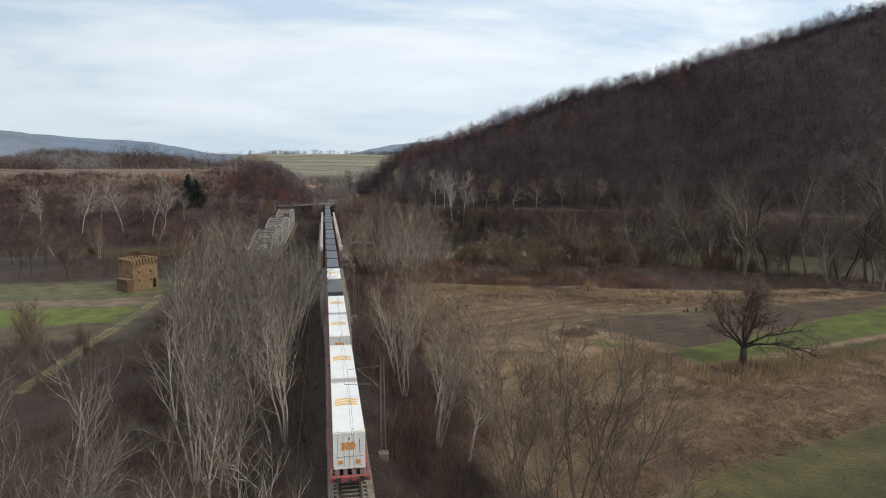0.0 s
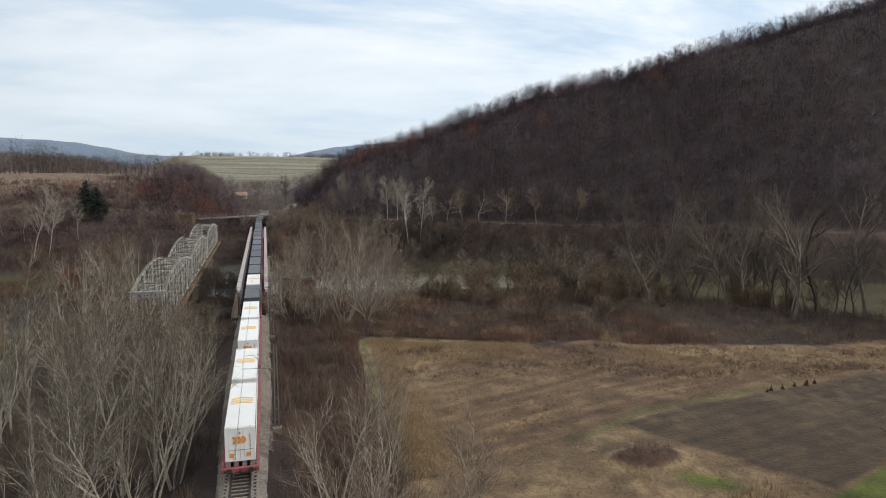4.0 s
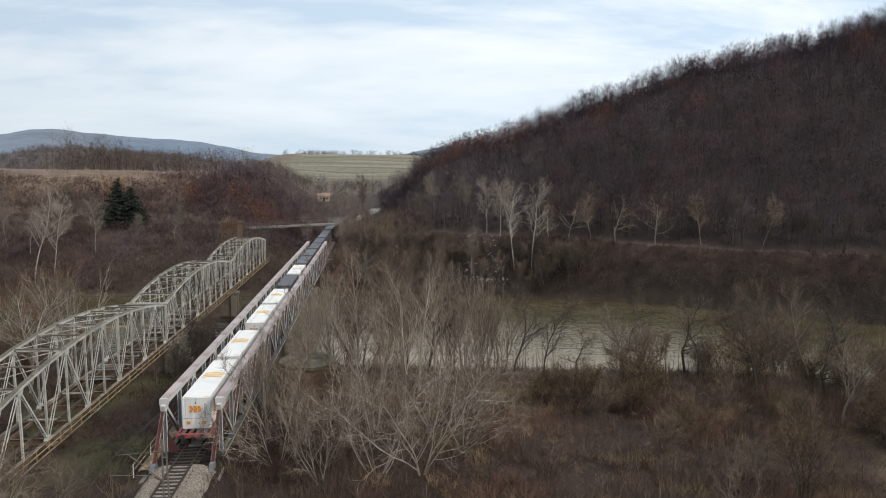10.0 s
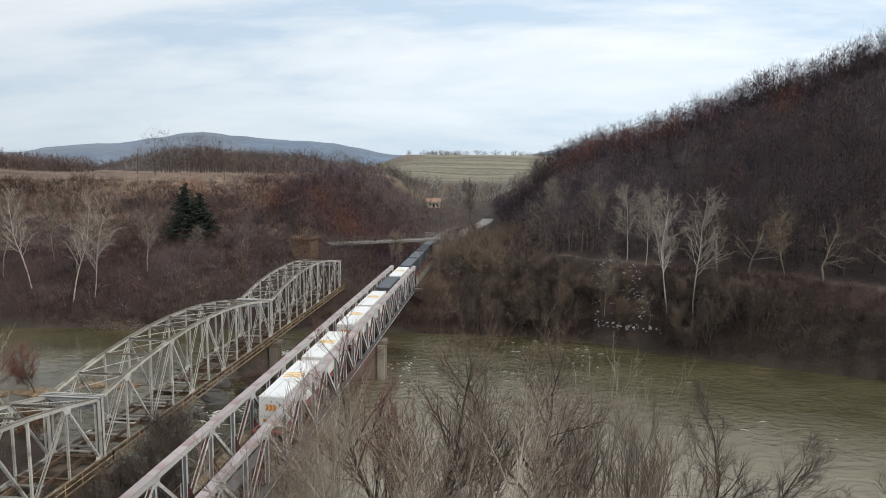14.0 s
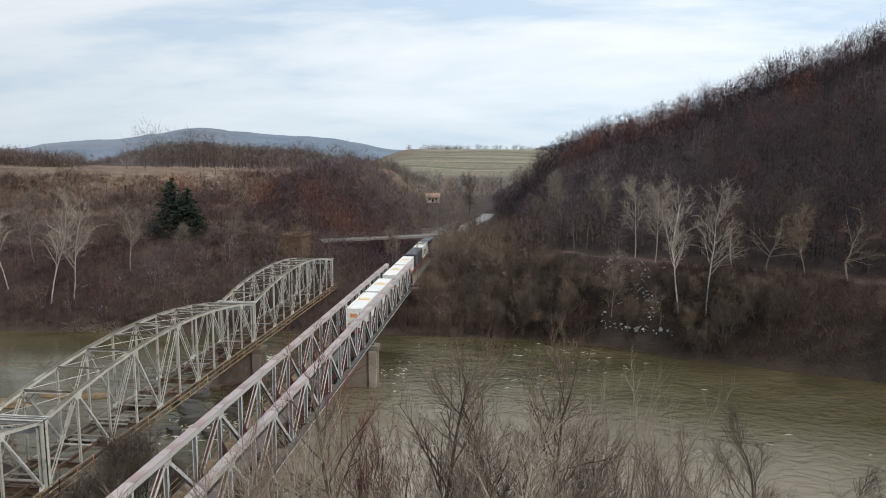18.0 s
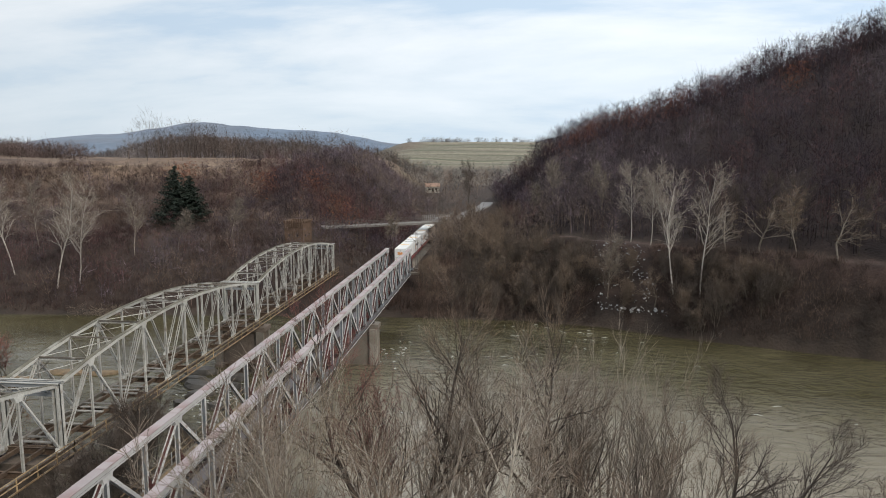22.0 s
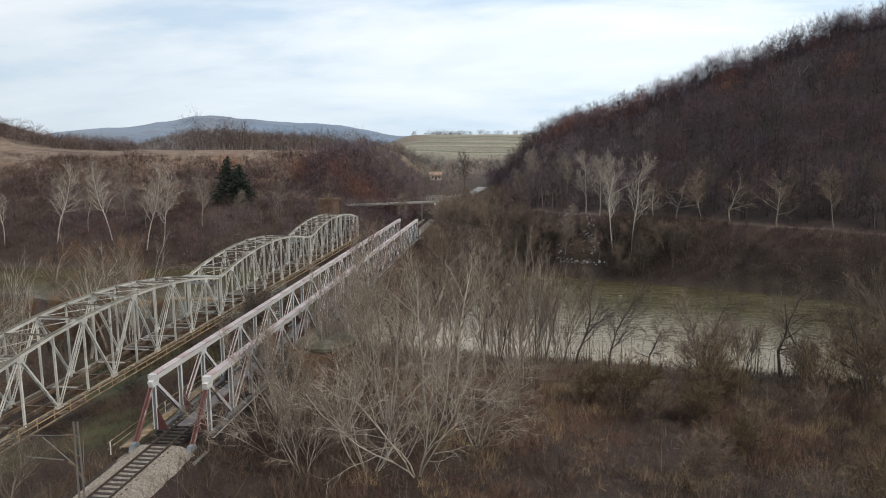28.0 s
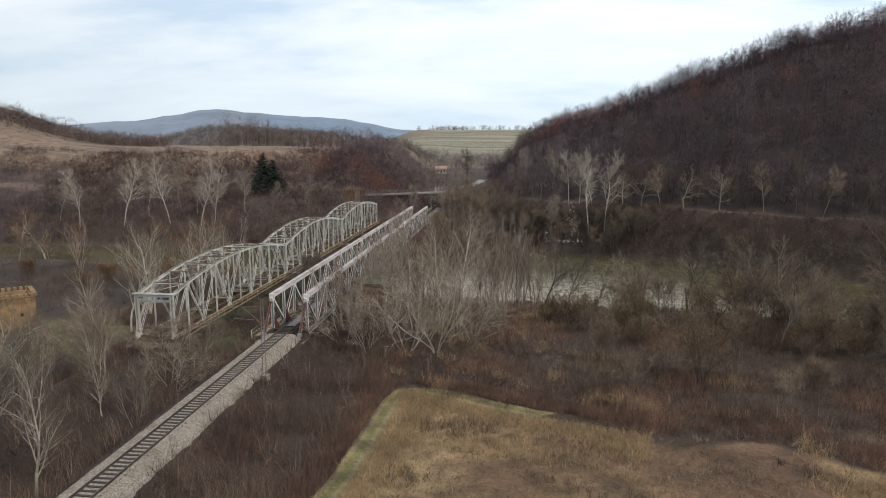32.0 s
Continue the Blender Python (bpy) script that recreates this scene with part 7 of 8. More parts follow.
def build_overpass():
    o = thing("road_overpass", "slender grey concrete road bridge over the railway cutting", "bridge", at=pose(-22, 152.6, 0, 0, 0, math.degrees(math.atan2(16.4, 27))))
    L = 36.0
    part("deck", Shape().box(-1.5, L, -1.75, 1.75, 5.8, 6.15, 0.05), CONCRETE_DARK, o)
    for s in (-1, 1):
        part("edge_beam", Shape().box(-1.5, L, s * 1.9 - 0.147, s * 1.9 + 0.147, 5.75, 6.3, 0.03), CONCRETE_DARK, o)
        for k in range(17):
            part("rail_post", Shape().beam((-1 + k * 2.1, s * 1.9, 6.5), (-1 + k * 2.1, s * 1.9, 7.45), 0.06, 0.06), MAST, o)
        for z in (7.4, 7.0):
            part("handrail", Shape().beam((-1.2, s * 1.9, z), (L - 0.5, s * 1.9, z), 0.05, 0.05), MAST, o)
    for u in (17.8, 31.5):
        for v in (-1.1, 1.1):
            part("pillar", Shape().box(u - 0.32, u + 0.32, v - 0.32, v + 0.32, -3, 5.25, 0.04), CONCRETE_DARK, o)
        part("cross_beam", Shape().box(u - 0.4, u + 0.4, -1.8, 1.8, 5.253, 5.797, 0.03), CONCRETE_DARK, o)
    # mesh guard above the wires
    guard = Shape()
    for k in range(12):
        guard.beam((25 + k * 0.6, -2.1, 6.4), (25 + k * 0.6, -2.1, 8.2), 0.04, 0.04)
    for z in (6.9, 7.5, 8.2):
        guard.beam((25, -2.1, z), (31.6, -2.1, z), 0.04, 0.04)
    part("mesh_guard", guard, STEEL, o)


build_overpass()


def build_road():
    pts = [(4.5, 169.5), (9, 174), (10.5, 184), (13, 198), (15.2, 208), (16.2, 219)]
    V = []
    n = 60
    for i in range(n + 1):
        u = i / n * (len(pts) - 1)
        k = min(int(u), len(pts) - 2)
        f = u - k
        x, y = pts[k][0] * (1 - f) + pts[k + 1][0] * f, pts[k][1] * (1 - f) + pts[k + 1][1] * f
        dx, dy = pts[k + 1][0] - pts[k][0], pts[k + 1][1] - pts[k][1]
        q = math.hypot(dx, dy)
        nx, ny = -dy / q, dx / q
        z = 6.25 + 1.85 * i / n
        V += [(x + nx * 2.0, y + ny * 2.0, z - 0.4), (x + nx * 1.85, y + ny * 1.85, z - 0.02), (x + nx * 1.75, y + ny * 1.75, z), (x - nx * 1.75, y - ny * 1.75, z), (x - nx * 1.85, y - ny * 1.85, z - 0.02), (x - nx * 2.0, y - ny * 2.0, z - 0.4)]
    arrays("road", V, [(6 * i + j, 6 * i + 6 + j, 6 * i + 7 + j, 6 * i + 1 + j) for i in range(n) for j in range(5)], ROADWAY, "structure", "pale worn asphalt road on a low bank up the valley", "road")


build_road()


def house(x, y, w, d, h, turn, wall, label, z=None):
    hs = thing("house", label, "house", "distant farm buildings", pose(x, y, ground_z(x, y) if z is None else z, 0, 0, turn))
    part("wall", Shape().box(-w / 2, w / 2, -d / 2, d / 2, -1, h, 0.02), wall, hs)
    s = Shape()
    r = 0.4
    s.add([(-w / 2 - r, -d / 2 - r, h + 0.01), (w / 2 + r, -d / 2 - r, h + 0.01), (w / 2 + r, d / 2 + r, h + 0.01), (-w / 2 - r, d / 2 + r, h + 0.01), (-w / 2 - r, 0, h + d * 0.32), (w / 2 + r, 0, h + d * 0.32)],
          [(0, 1, 5, 4), (2, 3, 4, 5), (0, 4, 3), (1, 2, 5), (3, 2, 1, 0)])
    part("roof", s, ROOF, hs)
    for u in (-w * 0.25, w * 0.25):
        part("window", Shape().box(u - 0.5, u + 0.5, -d / 2 - 0.02, -d / 2 + 0.1, h * 0.4, h * 0.75), BLACK, hs)
    part("door", Shape().box(-0.5, 0.5, -d / 2 - 0.02, -d / 2 + 0.1, 0, 2.0), BLACK, hs)


PLASTER = material("limewashed_plaster", (0.62, 0.60, 0.55), 0.9, vary=0.1)
house(-10.9, 292, 6, 5, 2.6, 10, material("grey_plaster", (0.40, 0.38, 0.34), 0.9, vary=0.15), "small grey plastered shed in the valley")
for k, (x, y) in enumerate(((-262, 700), (-250, 712), (-275, 722), (-236, 705), (-290, 715), (-225, 725), (-305, 730), (-246, 735))):
    house(x, y, 9 + k % 3, 7, 4.2, 20 * k, PLASTER, "white-walled farmhouse of a distant hamlet")


def build_river_details():
    r2 = random.Random(5)
    for k, (x, y, w, d) in enumerate(((-18.8, 73.3, 5, 2.2), (-21, 79, 4.5, 2), (-15, 77, 3.5, 1.8), (-11, 72, 3, 1.6), (-23.5, 70, 3.2, 1.6), (-10, 81, 4, 2), (-6, 76, 2.4, 1.4), (-13, 66, 2.2, 1.2), (-17, 70.3, 3.6, 1.5), (-20.5, 75.6, 4.2, 1.3), (-14.2, 73.6, 2.6, 1.1), (-9, 69, 2.0, 1.0), (-17.8, 66.4, 2.4, 1.2))):
        n = 11
        s = Shape()
        ring = lambda g, z: [((w / 2 * g + r2.uniform(-.25, .25)) * math.cos(6.283 * i / n), (d / 2 * g + r2.uniform(-.15, .15)) * math.sin(6.283 * i / n), z + r2.uniform(-.06, .06)) for i in range(n)]
        s.add(ring(1.15, -0.9) + ring(1.05, 0.25) + ring(0.85, 0.75), [(a * n + i, a * n + (i + 1) % n, (a + 1) * n + (i + 1) % n, (a + 1) * n + i) for a in (0, 1) for i in range(n)] + [tuple(range(2 * n, 3 * n))])
        ob = new("river_rock", s.mesh("river_rock", ROCK))
        ob.matrix_world = pose(x, y, WATER, 0, 0, r2.uniform(-25, 25))
        tagged(ob, "flat dark wet rock slab in the rapids", "rock", "rocks in the rapids")
    for x, y, w, d in ((-40.4, 77.4, 5.5, 2.2), (-35.0, 77.6, 4.0, 1.8), (-46, 73.5, 7.5, 3.2), (-52, 72, 6, 2.6)):
        n = 22
        s = Shape()
        ring = lambda g, z: [(w / 2 * g * (1 + 0.25 * math.sin(3 * i + w)) * math.cos(6.283 * i / n), d / 2 * g * (1 + 0.2 * math.sin(2.3 * i)) * math.sin(6.283 * i / n), z + r2.uniform(-.03, .03)) for i in range(n)]
        s.add(ring(1.25, -0.8) + ring(1.0, 0.08) + ring(0.8, 0.30) + ring(0.45, 0.42), [(a * n + i, a * n + (i + 1) % n, (a + 1) * n + (i + 1) % n, (a + 1) * n + i) for a in (0, 1, 2) for i in range(n)] + [tuple(range(3 * n, 4 * n))])
        ob = new("gravel_bar", s.mesh("gravel_bar", GRAVEL))
        ob.matrix_world = pose(x, y, WATER, 0, 0, r2.uniform(-12, 12))
        tagged(ob, "low ochre gravel bar rising out of the shallow river", "gravel bar", "gravel bars")
    # white water round the rocks and the piers
    V, F = [], []
    for k in range(400):
        if k < 130:
            x, y = r2.gauss(-14.8, 2.4), r2.gauss(69.5, 2.4)
        elif k < 190:
            x, y = r2.gauss(-18, 1.0), r2.gauss(97, 1.6)
        elif k < 210:
            x, y = r2.gauss(5, 2.2), r2.gauss(92, 4)
        else:
            x, y = r2.uniform(4, 66), 112 - 46 * r2.random() ** 1.6
            if value_noise(x, y, 9, 176) < -0.1:
                continue
        if not near_bank(x) + 2 < y < far_bank(x) - 2:
            continue
        L, W = (r2.uniform(0.2, 0.7), r2.uniform(0.05, 0.16)) if k < 210 else (r2.uniform(0.25, 0.8), r2.uniform(0.025, 0.055))
        a = radians(-16 + r2.gauss(0, 32))
        c, s = math.cos(a), math.sin(a)
        z = WATER + 0.02 + 0.03 * r2.random()
        b = len(V)
        V += [(x + p * c - q * s, y + p * s + q * c, z + h) for p, q, h in ((-L, 0, -.03), (0, -W, 0), (L, 0, -.03), (0, W, 0), (0, 0, 0.08))]
        F += [(b, b + 1, b + 4), (b + 1, b + 2, b + 4), (b + 2, b + 3, b + 4), (b + 3, b, b + 4)]
    arrays("white_water", V, F, FOAM, "stuff", "small white crests of broken water", "foam")
    # rubbish tipped down the bank
    V, F = [], []
    for k in range(170):
        f = r2.random()
        x = (41.5 if r2.random() < 0.4 else 47.5) + r2.gauss(0, 1.3)
        if k > 130:
            x, f = r2.uniform(40, 51), r2.uniform(0, 0.08)
        fb = float(far_bank(x))
        y = fb + 1.0 + f * (float(path_line(x)) - 5 - fb)
        z = ground_z(x, y) + 0.35
        s = r2.uniform(0.12, 0.34) if r2.random() < 0.85 else r2.uniform(0.4, 0.75)
        b = len(V)
        V += [(x + r2.uniform(-s, s), y + r2.uniform(-s, s), z + r2.uniform(-s * 0.3, s)) for i in range(5)]
        F += [(b, b + 1, b + 2), (b + 1, b + 2, b + 3), (b + 2, b + 3, b + 4), (b, b + 3, b + 4)]
    arrays("tipped_rubbish", V, F, LITTER, "stuff", "white plastic rubbish strewn down the river bank", "rubbish")


build_river_details()

# ---- overhead line ----
MASTS = (-219.5, -165.0, -110.7, -56.2, -17.8, 168 - 36, 190)


def build_overhead():
    for y in MASTS:
        m = thing("catenary_mast", "slim twin-channel steel catenary mast with a cantilever arm", "mast", "catenary masts", pose(3.15, y, -0.7))
        for s in (-1, 1):
            part("channel", Shape().beam((s * 0.21, 0, -0.2), (s * 0.12, 0, 8.7), 0.06, 0.09), MAST, m)
        tie = Shape()
        for k in range(7):
            tie.beam((-0.19 + 0.01 * k, 0, 0.9 + 1.15 * k), (0.19 - 0.01 * k, 0, 0.9 + 1.15 * k), 0.05, 0.03)
        part("batten", tie, MAST, m)
        part("footing", Shape().box(-0.45, 0.45, -0.45, 0.45, -0.6, 0.12, 0.04), CONCRETE, m)
        stay = part("top_stay", Shape().tube((0, 0, 7.9), (-2.9, 0, 7.75), 0.022), MAST, m)
        arm = part("cantilever", Shape().tube((-0.05, 0, 5.9), (-2.1, 0, 7.7), 0.03), MAST, m)
        part("registration_arm", Shape().tube((-0.9, 0, 6.35), (-3.25, 0, 6.45), 0.03), MAST, m)
        for p, q, held in (((-0.12, 0, 7.9), (-0.62, 0, 7.87), stay), ((-0.2, 0, 6.0), (-0.65, 0, 6.27), arm)):
            part("insulator", Shape().tube(p, q, 0.075, 0.075, 8), BRICK_DARK, held, "brown ceramic insulator")
    w = thing("overhead_wire", "thin dark catenary and contact wire over the track", "wire", at=pose(0, 0, 0))
    for a, b in zip(MASTS[:-1], MASTS[1:]):
        n = 10
        pts = [(0.15, a + (b - a) * i / n, 7.0 - 0.9 * (b - a) / 55 * (1 - (2 * i / n - 1) ** 2)) for i in range(n + 1)]
        cat = Shape()
        ring = [(0.012 * math.cos(2.0944 * i), 0.012 * math.sin(2.0944 * i)) for i in range(3)]
        cat.add([(p[0] + u, p[1], p[2] + v) for p in pts for u, v in ring], [(3 * k + i, 3 * k + (i + 1) % 3, 3 * k + 3 + (i + 1) % 3, 3 * k + 3 + i) for k in range(n) for i in range(3)])
        part("catenary", cat, WIRE, w)
        part("contact_wire", Shape().tube((-0.1, a, 5.72), (0.1, b, 5.72), 0.010, n=3), WIRE, w)
        for p in pts[1:-1]:
            part("dropper", Shape().tube(p, (0.05, p[1], 5.73), 0.006, n=3, caps=False), WIRE, w)
    part("feeder_wire", Shape().tube((-3.6, -220, 5.2), (-3.6, -6, 4.6), 0.011, n=3), WIRE, w)


build_overhead()

# ---- the train ----
BOX_L, BOX_W, BOX_H = 12.19, 2.44, 2.90
BOX_MESHES = {}


def chevrons(s, n, u0, pitch, v0, v1, w, tip, put):
    """n arrow bands that point along +u, laid by put(u, v)."""
    for k in range(n):
        u = u0 + k * pitch
        mid = (v0 + v1) / 2
        outline = [(u, v0), (u + w, v0), (u + w + tip, mid), (u + w, v1), (u, v1), (u + tip, mid)]
        b = len(s.v)
        s.v += [put(*p) for p in outline]
        s.f += [(b, b + 1, b + 2, b + 5), (b + 5, b + 2, b + 3, b + 4)]


def box_meshes(mat, white):
    key = mat.name
    if key in BOX_MESHES:
        return BOX_MESHES[key]
    L, W, H = BOX_L / 2, BOX_W / 2, BOX_H
    out = []
    # corrugated sides
    for sx in (-1, 1):
        s = Shape()
        n = 44
        ys = []
        for k in range(n):
            y = -L + 0.16 + k * (2 * L - 0.32) / n
            q = (2 * L - 0.32) / n
            ys += [(y, 0.0), (y + q * 0.36, 0.0), (y + q * 0.5, 0.035), (y + q * 0.86, 0.035)]
        ys.append((L - 0.16, 0.0))
        for y, dep in ys:
            s.v += [(sx * (W - 0.02 - dep), y, 0.16), (sx * (W - 0.02 - dep), y, H - 0.1)]
        s.f += [(2 * i, 2 * i + 2, 2 * i + 3, 2 * i + 1) for i in range(len(ys) - 1)]
        out.append(("side_panel", s.mesh("side_panel", mat), ""))
    s = Shape()
    for k in range(26):
        y = -L + 0.2 + k * (2 * L - 0.4) / 26
        s.v += [(-W + 0.06, y, H - 0.02), (W - 0.06, y, H - 0.02), (-W + 0.06, y + 0.16, H - 0.045), (W - 0.06, y + 0.16, H - 0.045)]
    s.v += [(-W + 0.06, L - 0.2, H - 0.02), (W - 0.06, L - 0.2, H - 0.02)]
    m = len(s.v) // 2
    s.f += [(2 * i, 2 * i + 1, 2 * i + 3, 2 * i + 2) for i in range(m - 1)]
    out.append(("roof", s.mesh("roof", mat), ""))
    out.append(("floor", Shape().box(-W + 0.03, W - 0.03, -L + 0.03, L - 0.03, 0.02, 0.14).mesh("floor", mat), ""))
    for sy, nm in ((-1, "rear_door"), (1, "front_wall")):
        s = Shape()
        y0 = sy * (L - 0.05)
        if sy < 0:
            for x0, x1 in ((-W + 0.15, -0.012), (0.012, W - 0.15)):
                s.box(x0, x1, y0 - 0.02, y0 + 0.03, 0.17, H - 0.13, 0.008)
            for x in (-0.86, -0.36, 0.36, 0.86):
                s.tube((x, y0 - 0.045, 0.2), (x, y0 - 0.045, H - 0.16), 0.02, n=5)
        else:
            s.box(-W + 0.15, W - 0.15, y0 - 0.03, y0 + 0.02, 0.17, H - 0.13, 0.008)
        out.append((nm, s.mesh(nm, mat), ""))
    for sx in (-1, 1):
        for z0, z1, nm in ((0, 0.15, "bottom_rail"), (H - 0.12, H - 0.01, "top_rail")):
            out.append((nm, Shape().box(sx * (W - 0.06) - 0.06, sx * (W - 0.06) + 0.06, -L + 0.17, L - 0.17, z0, z1, 0.01).mesh(nm, mat), ""))
        for sy in (-1, 1):
            out.append(("corner_post", Shape().box(sx * (W - 0.08) - 0.08, sx * (W - 0.08) + 0.08, sy * (L - 0.08) - 0.08, sy * (L - 0.08) + 0.08, 0.12, H - 0.12, 0.012).mesh("corner_post", mat), ""))
            for z in (0, H - 0.118):
                out.append(("corner_casting", Shape().box(sx * (W - 0.081) - 0.082, sx * (W - 0.081) + 0.082, sy * (L - 0.09) - 0.092, sy * (L - 0.09) + 0.092, z, z + 0.118, 0.012).mesh("corner_casting", mat), ""))
    for sy in (-1, 1):
        for z0, z1, nm in ((0.0, 0.15, "end_sill"), (H - 0.12, H - 0.01, "end_header")):
            out.append((nm, Shape().box(-W + 0.17, W - 0.17, sy * (L - 0.06) - 0.06, sy * (L - 0.06) + 0.06, z0, z1, 0.01).mesh(nm, mat), ""))
    if white:
        s = Shape()
        for k in range(3):
            u = -0.2 + k * 0.62
            for a, b in ((-1, 0), (0, 1)):
                x0, x1 = a * 0.95, b * 0.95
                t0, t1 = 0.42 * (1 - abs(a)), 0.42 * (1 - abs(b))
                bs = len(s.v)
                s.v += [(x0, u + t0, H - 0.012), (x1, u + t1, H - 0.012), (x1, u + t1 + 0.36, H - 0.012), (x0, u + t0 + 0.36, H - 0.012)]
                s.f.append((bs, bs + 1, bs + 2, bs + 3))
        out.append(("roof_mark", s.mesh("roof_mark", FADED), "faded orange arrow bands on the roof"))
        s = Shape()
        for sx in (-1, 1):
            s.box(sx * 0.92 - 0.2, sx * 0.92 + 0.2, -L + 0.22, -L + 0.34, H - 0.014, H - 0.008)
            s.box(sx * 0.92 - 0.2, sx * 0.92 + 0.2, L - 0.34, L - 0.22, H - 0.014, H - 0.008)
        out.append(("edge_mark", s.mesh("edge_mark", FADED), "small orange edge marks on the roof"))
        s = Shape()
        chevrons(s, 3, -0.62, 0.36, 1.55, 2.15, 0.26, 0.16, lambda u, v: (u, -L - 0.026, v))
        out.append(("door_mark", s.mesh("door_mark", ORANGE), "three orange arrow bands on the doors"))
        s = Shape()
        for x in (-0.68, 0.68):
            s.box(x - 0.16, x + 0.16, -L - 0.03, -L - 0.024, 0.42, 0.72)
        out.append(("door_square", s.mesh("door_square", ORANGE), "two small orange squares low on the doors"))
        s = Shape()
        for z in (0.98,):
            s.box(-1.05, 1.05, -L - 0.03, -L - 0.026, z, z + 0.03)
        s.box(-0.05, 0.05, -L - 0.032, -L - 0.027, 2.36, 2.52)
        for k in range(5):
            s.box(0.78, 0.83, -L - 0.03, -L - 0.026, 1.2 + 0.24 * k, 1.38 + 0.24 * k)
        out.append(("door_print", s.mesh("door_print", INK), ""))
        for sx in (-1, 1):
            s = Shape()
            chevrons(s, 2, -4.6 if sx > 0 else 2.9, 0.55, 0.85, 2.15, 0.40, 0.3, lambda u, v: (sx * (W - 0.008), u, v))
            out.append(("side_mark", s.mesh("side_mark", ORANGE), "orange arrow bands on the side"))
            s = Shape()
            u = -3.1
            for wd, hi in ((0.34, 0.62), (0.22, 0.62), (0.30, 0.62), (0.26, 0.62), (0.0, 0), (0.32, 0.55), (0.34, 0.55), (0.32, 0.55), (0.34, 0.55), (0.38, 0.55)):
                if wd:
                    x = sx * (W - 0.008)
                    s.box(min(x, x - sx * 0.006), max(x, x - sx * 0.006), u * sx if sx > 0 else -u - wd, u + wd if sx > 0 else -u, 1.25, 1.25 + hi)
                u += wd + 0.14 if wd else 0.35
            out.append(("side_print", s.mesh("side_print", INK), "dark bars of side lettering"))
    BOX_MESHES[key] = out
    return out


def container(white):
    c = thing("shipping_container", "white corrugated forty-foot container with orange arrow marks" if white else "dark slate-grey corrugated forty-foot container", "container", "white containers on the train" if white else "dark containers on the train")
    door = None
    for nm, me, lab in box_meshes(WHITE if white else DARK_BOX, white):
        o = part(nm, me, None, door if door is not None and nm.startswith("door_") else c, lab)
        door = o if nm == "rear_door" else door
    return c


WAGON_PARTS = []


def wagon():
    w = thing("container_wagon", "red flat container wagon with skeletal frame and end platforms", "wagon", "container wagons")
    if not WAGON_PARTS:
        L = 13.6
        add = lambda nm, s, m, lab="": WAGON_PARTS.append((nm, s.mesh(nm, m), lab))
        for sx in (-1, 1):
            add("side_sill", Shape().beam((sx * 1.40, -L + 0.1, 0.93), (sx * 1.40, L - 0.1, 0.93), 0.20, 0.40, (0, 0, 1), 0.05), WAGON)
            add("fish_belly", Shape().plate([(sx * 1.05, -8.5, 0.72), (sx * 1.05, -6.5, 0.42), (sx * 1.05, 6.5, 0.42), (sx * 1.05, 8.5, 0.72)], 0.05, (1, 0, 0)), WAGON)
            for k in range(9):
                add("spigot", Shape().box(sx * 1.44 - 0.1, sx * 1.44 + 0.1, -12 + 3 * k - 0.13, -12 + 3 * k + 0.13, 0.95, 1.13, 0.02), WAGON)
        for sy in (-1, 1):
            e = sy * L
            s = Shape().box(-1.5, 1.5, min(e, e - sy * 0.32), max(e, e - sy * 0.32), 0.74, 1.13, 0.03)
            add("end_beam", s, WAGON)
            for x in (-0.95, -0.32, 0.32, 0.95):
                add("platform_plank", Shape().box(x - 0.17, x + 0.17, min(e - sy * 1.6, e - sy * 0.36), max(e - sy * 1.6, e - sy * 0.36), 1.06, 1.12), WAGON_DECK)
            for sx in (-1, 1):
                add("buffer", Shape().tube((sx * 0.875, e, 1.02), (sx * 0.875, e + sy * 0.14, 0.98), 0.11, 0.11, 8).tube((sx * 0.875, e + sy * 0.14, 0.98), (sx * 0.875, e + sy * 0.20, 0.98), 0.22, 0.22, 12), RUNNING)
                add("tail_lamp_bracket", Shape().box(sx * 1.2 - 0.07, sx * 1.2 + 0.07, e + sy * 0.003 if sy > 0 else e - 0.06, e + 0.06 if sy > 0 else e - 0.003, 0.82, 0.98), RUNNING)
            add("coupling", Shape().box(-0.1, 0.1, min(e, e + sy * 0.2), max(e, e + sy * 0.2), 0.72, 0.98, 0.03), RUNNING)
            add("handbrake_wheel", Shape().tube((-1.3, e - sy * 0.4, 1.13), (-1.3, e - sy * 0.4, 1.75), 0.02, n=5).tube((-1.45, e - sy * 0.4, 1.7), (-1.15, e - sy * 0.4, 1.7), 0.02, n=5), WAGON)
        for k in range(7):
            y = -11 + k * 22 / 6
            add("cross_bar", Shape().beam((-1.1, y, 0.9), (1.1, y, 0.9), 0.22, 0.3), WAGON)
        for yb in (-10.2, 0.0, 10.2):
            f = Shape()
            for sx in (-1, 1):
                f.box(sx * 1.0 - 0.08, sx * 1.0 + 0.08, yb - 1.5, yb + 1.5, 0.36, 0.62, 0.03)
            f.box(-0.95, 0.95, yb - 0.2, yb + 0.2, 0.42, 0.7)
            add("bogie_frame", f, RUNNING)
            for dy in (-0.9, 0.9):
                ax = Shape().tube((-0.9, yb + dy, 0.46), (0.9, yb + dy, 0.46), 0.08, n=8)
                for sx in (-1, 1):
                    ax.tube((sx * 0.70, yb + dy, 0.46), (sx * 0.83, yb + dy, 0.46), 0.44, 0.44, 18)
                add("wheelset", ax, RUNNING)
    bogie = None
    for nm, me, lab in WAGON_PARTS:
        o = part(nm, me, None, bogie if nm == "wheelset" else w, lab)
        bogie = o if nm == "bogie_frame" else bogie
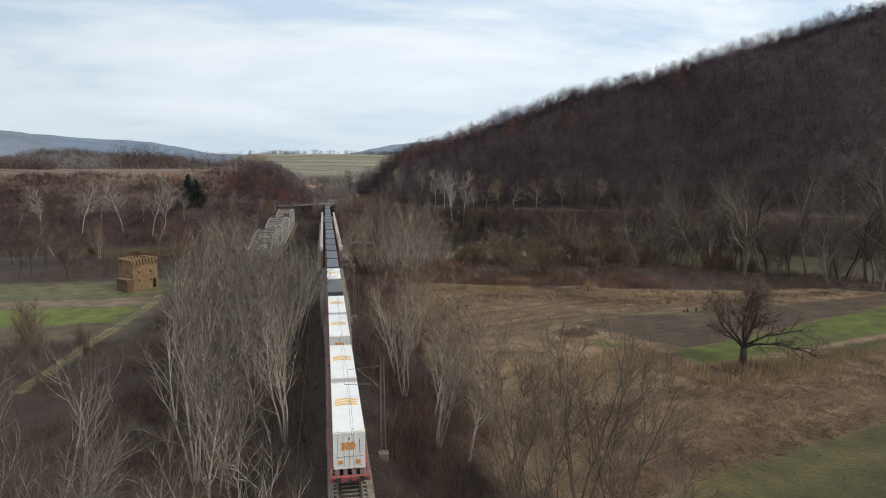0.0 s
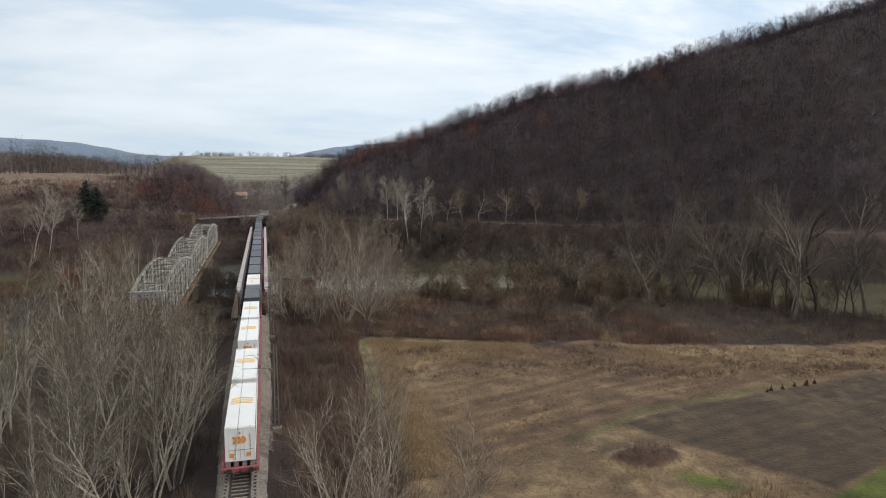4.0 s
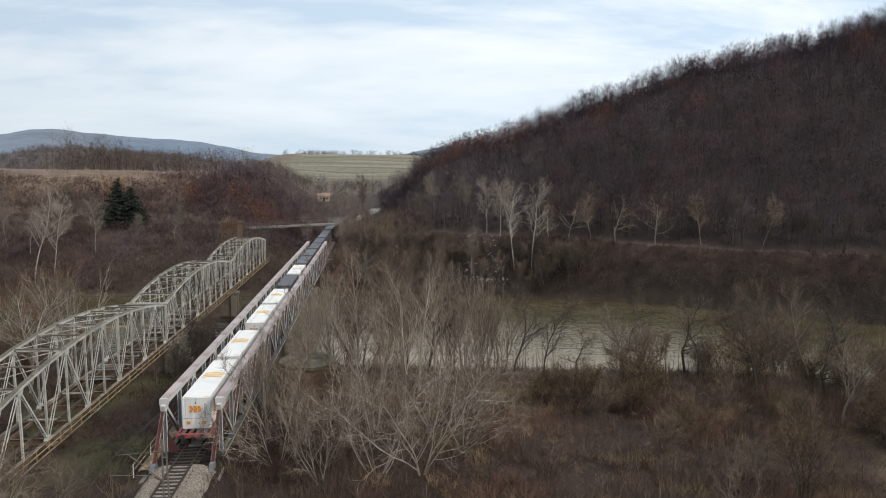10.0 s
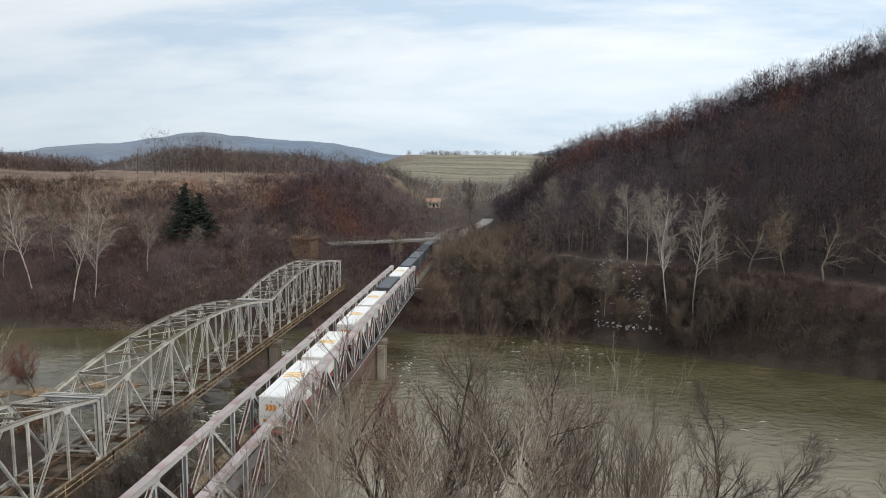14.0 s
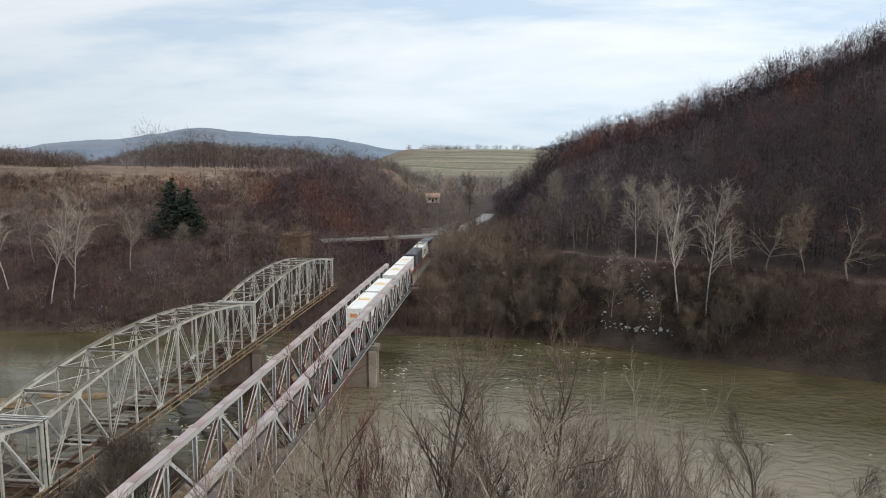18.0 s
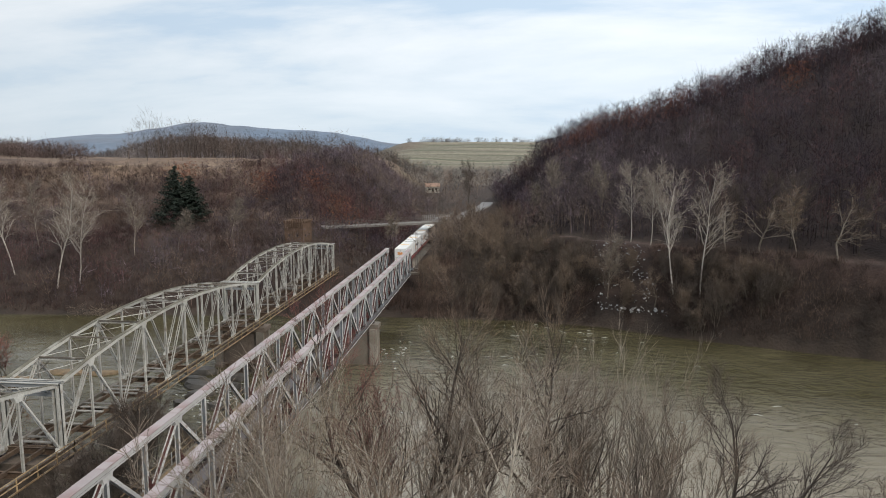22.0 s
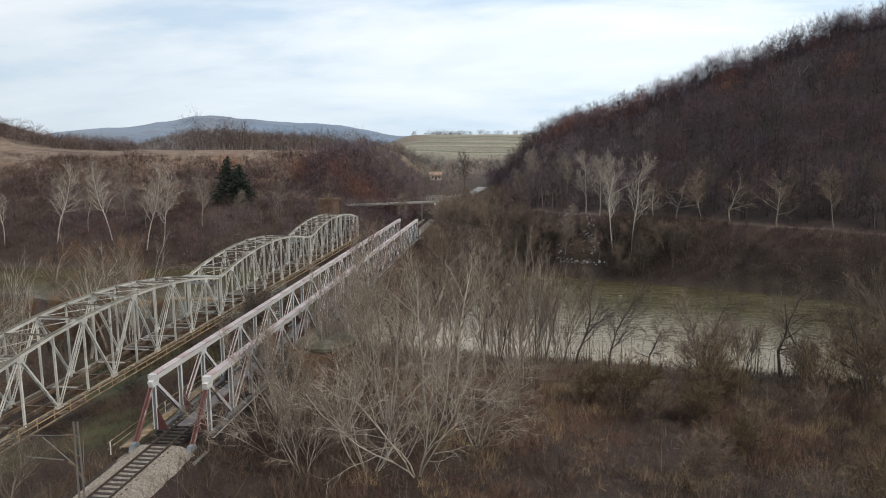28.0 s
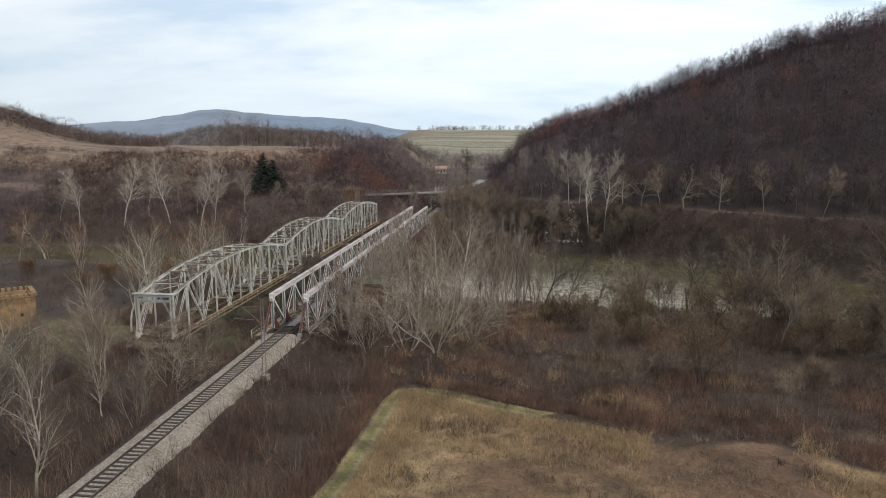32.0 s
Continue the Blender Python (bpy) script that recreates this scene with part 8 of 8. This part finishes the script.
    return w


# place of each container behind the head of the train, from the tail forwards
CONSIST = [("W", 0.0, 1, 1), ("W", 29.5, 1, 1), ("W", 58.3, 0, 1)] + [("W", 86.0 + 27.6 * k, 0, 0) for k in range(9)]
TAIL = [(0.0, -117.1), (3.0, -79.7), (6.0, -43.5), (9.0, -9.7), (11.0, 11.8), (13.0, 33.6), (17.0, 75.4), (19.0, 97.0), (22.0, 129.3), (25.0, 161.5), (32.0, 236.0)]


def tail_at(t):
    """Smooth distance of the tail along the track."""
    ts, ss = [a for a, b in TAIL], [b for a, b in TAIL]
    slopes = [(ss[i + 1] - ss[i]) / (ts[i + 1] - ts[i]) for i in range(len(ts) - 1)]
    m = [slopes[0]] + [(slopes[i] + slopes[i + 1]) / 2 for i in range(len(slopes) - 1)] + [slopes[-1]]
    for i in range(len(ts) - 1):
        if t <= ts[i + 1]:
            h = ts[i + 1] - ts[i]
            u = (t - ts[i]) / h
            return (2 * u ** 3 - 3 * u * u + 1) * ss[i] + (u ** 3 - 2 * u * u + u) * h * m[i] + (3 * u * u - 2 * u ** 3) * ss[i + 1] + (u ** 3 - u * u) * h * m[i + 1]
    return ss[-1]


MOVERS = []


def build_train():
    for _, s, first, second in CONSIST:
        MOVERS.append((wagon(), s + 12.3, 0.0))
        MOVERS.append((container(first), s + BOX_L / 2, 1.15))
        MOVERS.append((container(second), s + 1.2 + BOX_L * 1.5, 1.15))


build_train()


def motions():
    times = [0.5 * k for k in range(65)]
    for ob, s, z in MOVERS:
        rows = []
        for t in times:
            x, y, h = track(tail_at(t) + s)
            rows.append((t, pose(x, y, z, 0, 0, h)))
        walk(ob, rows)


motions()
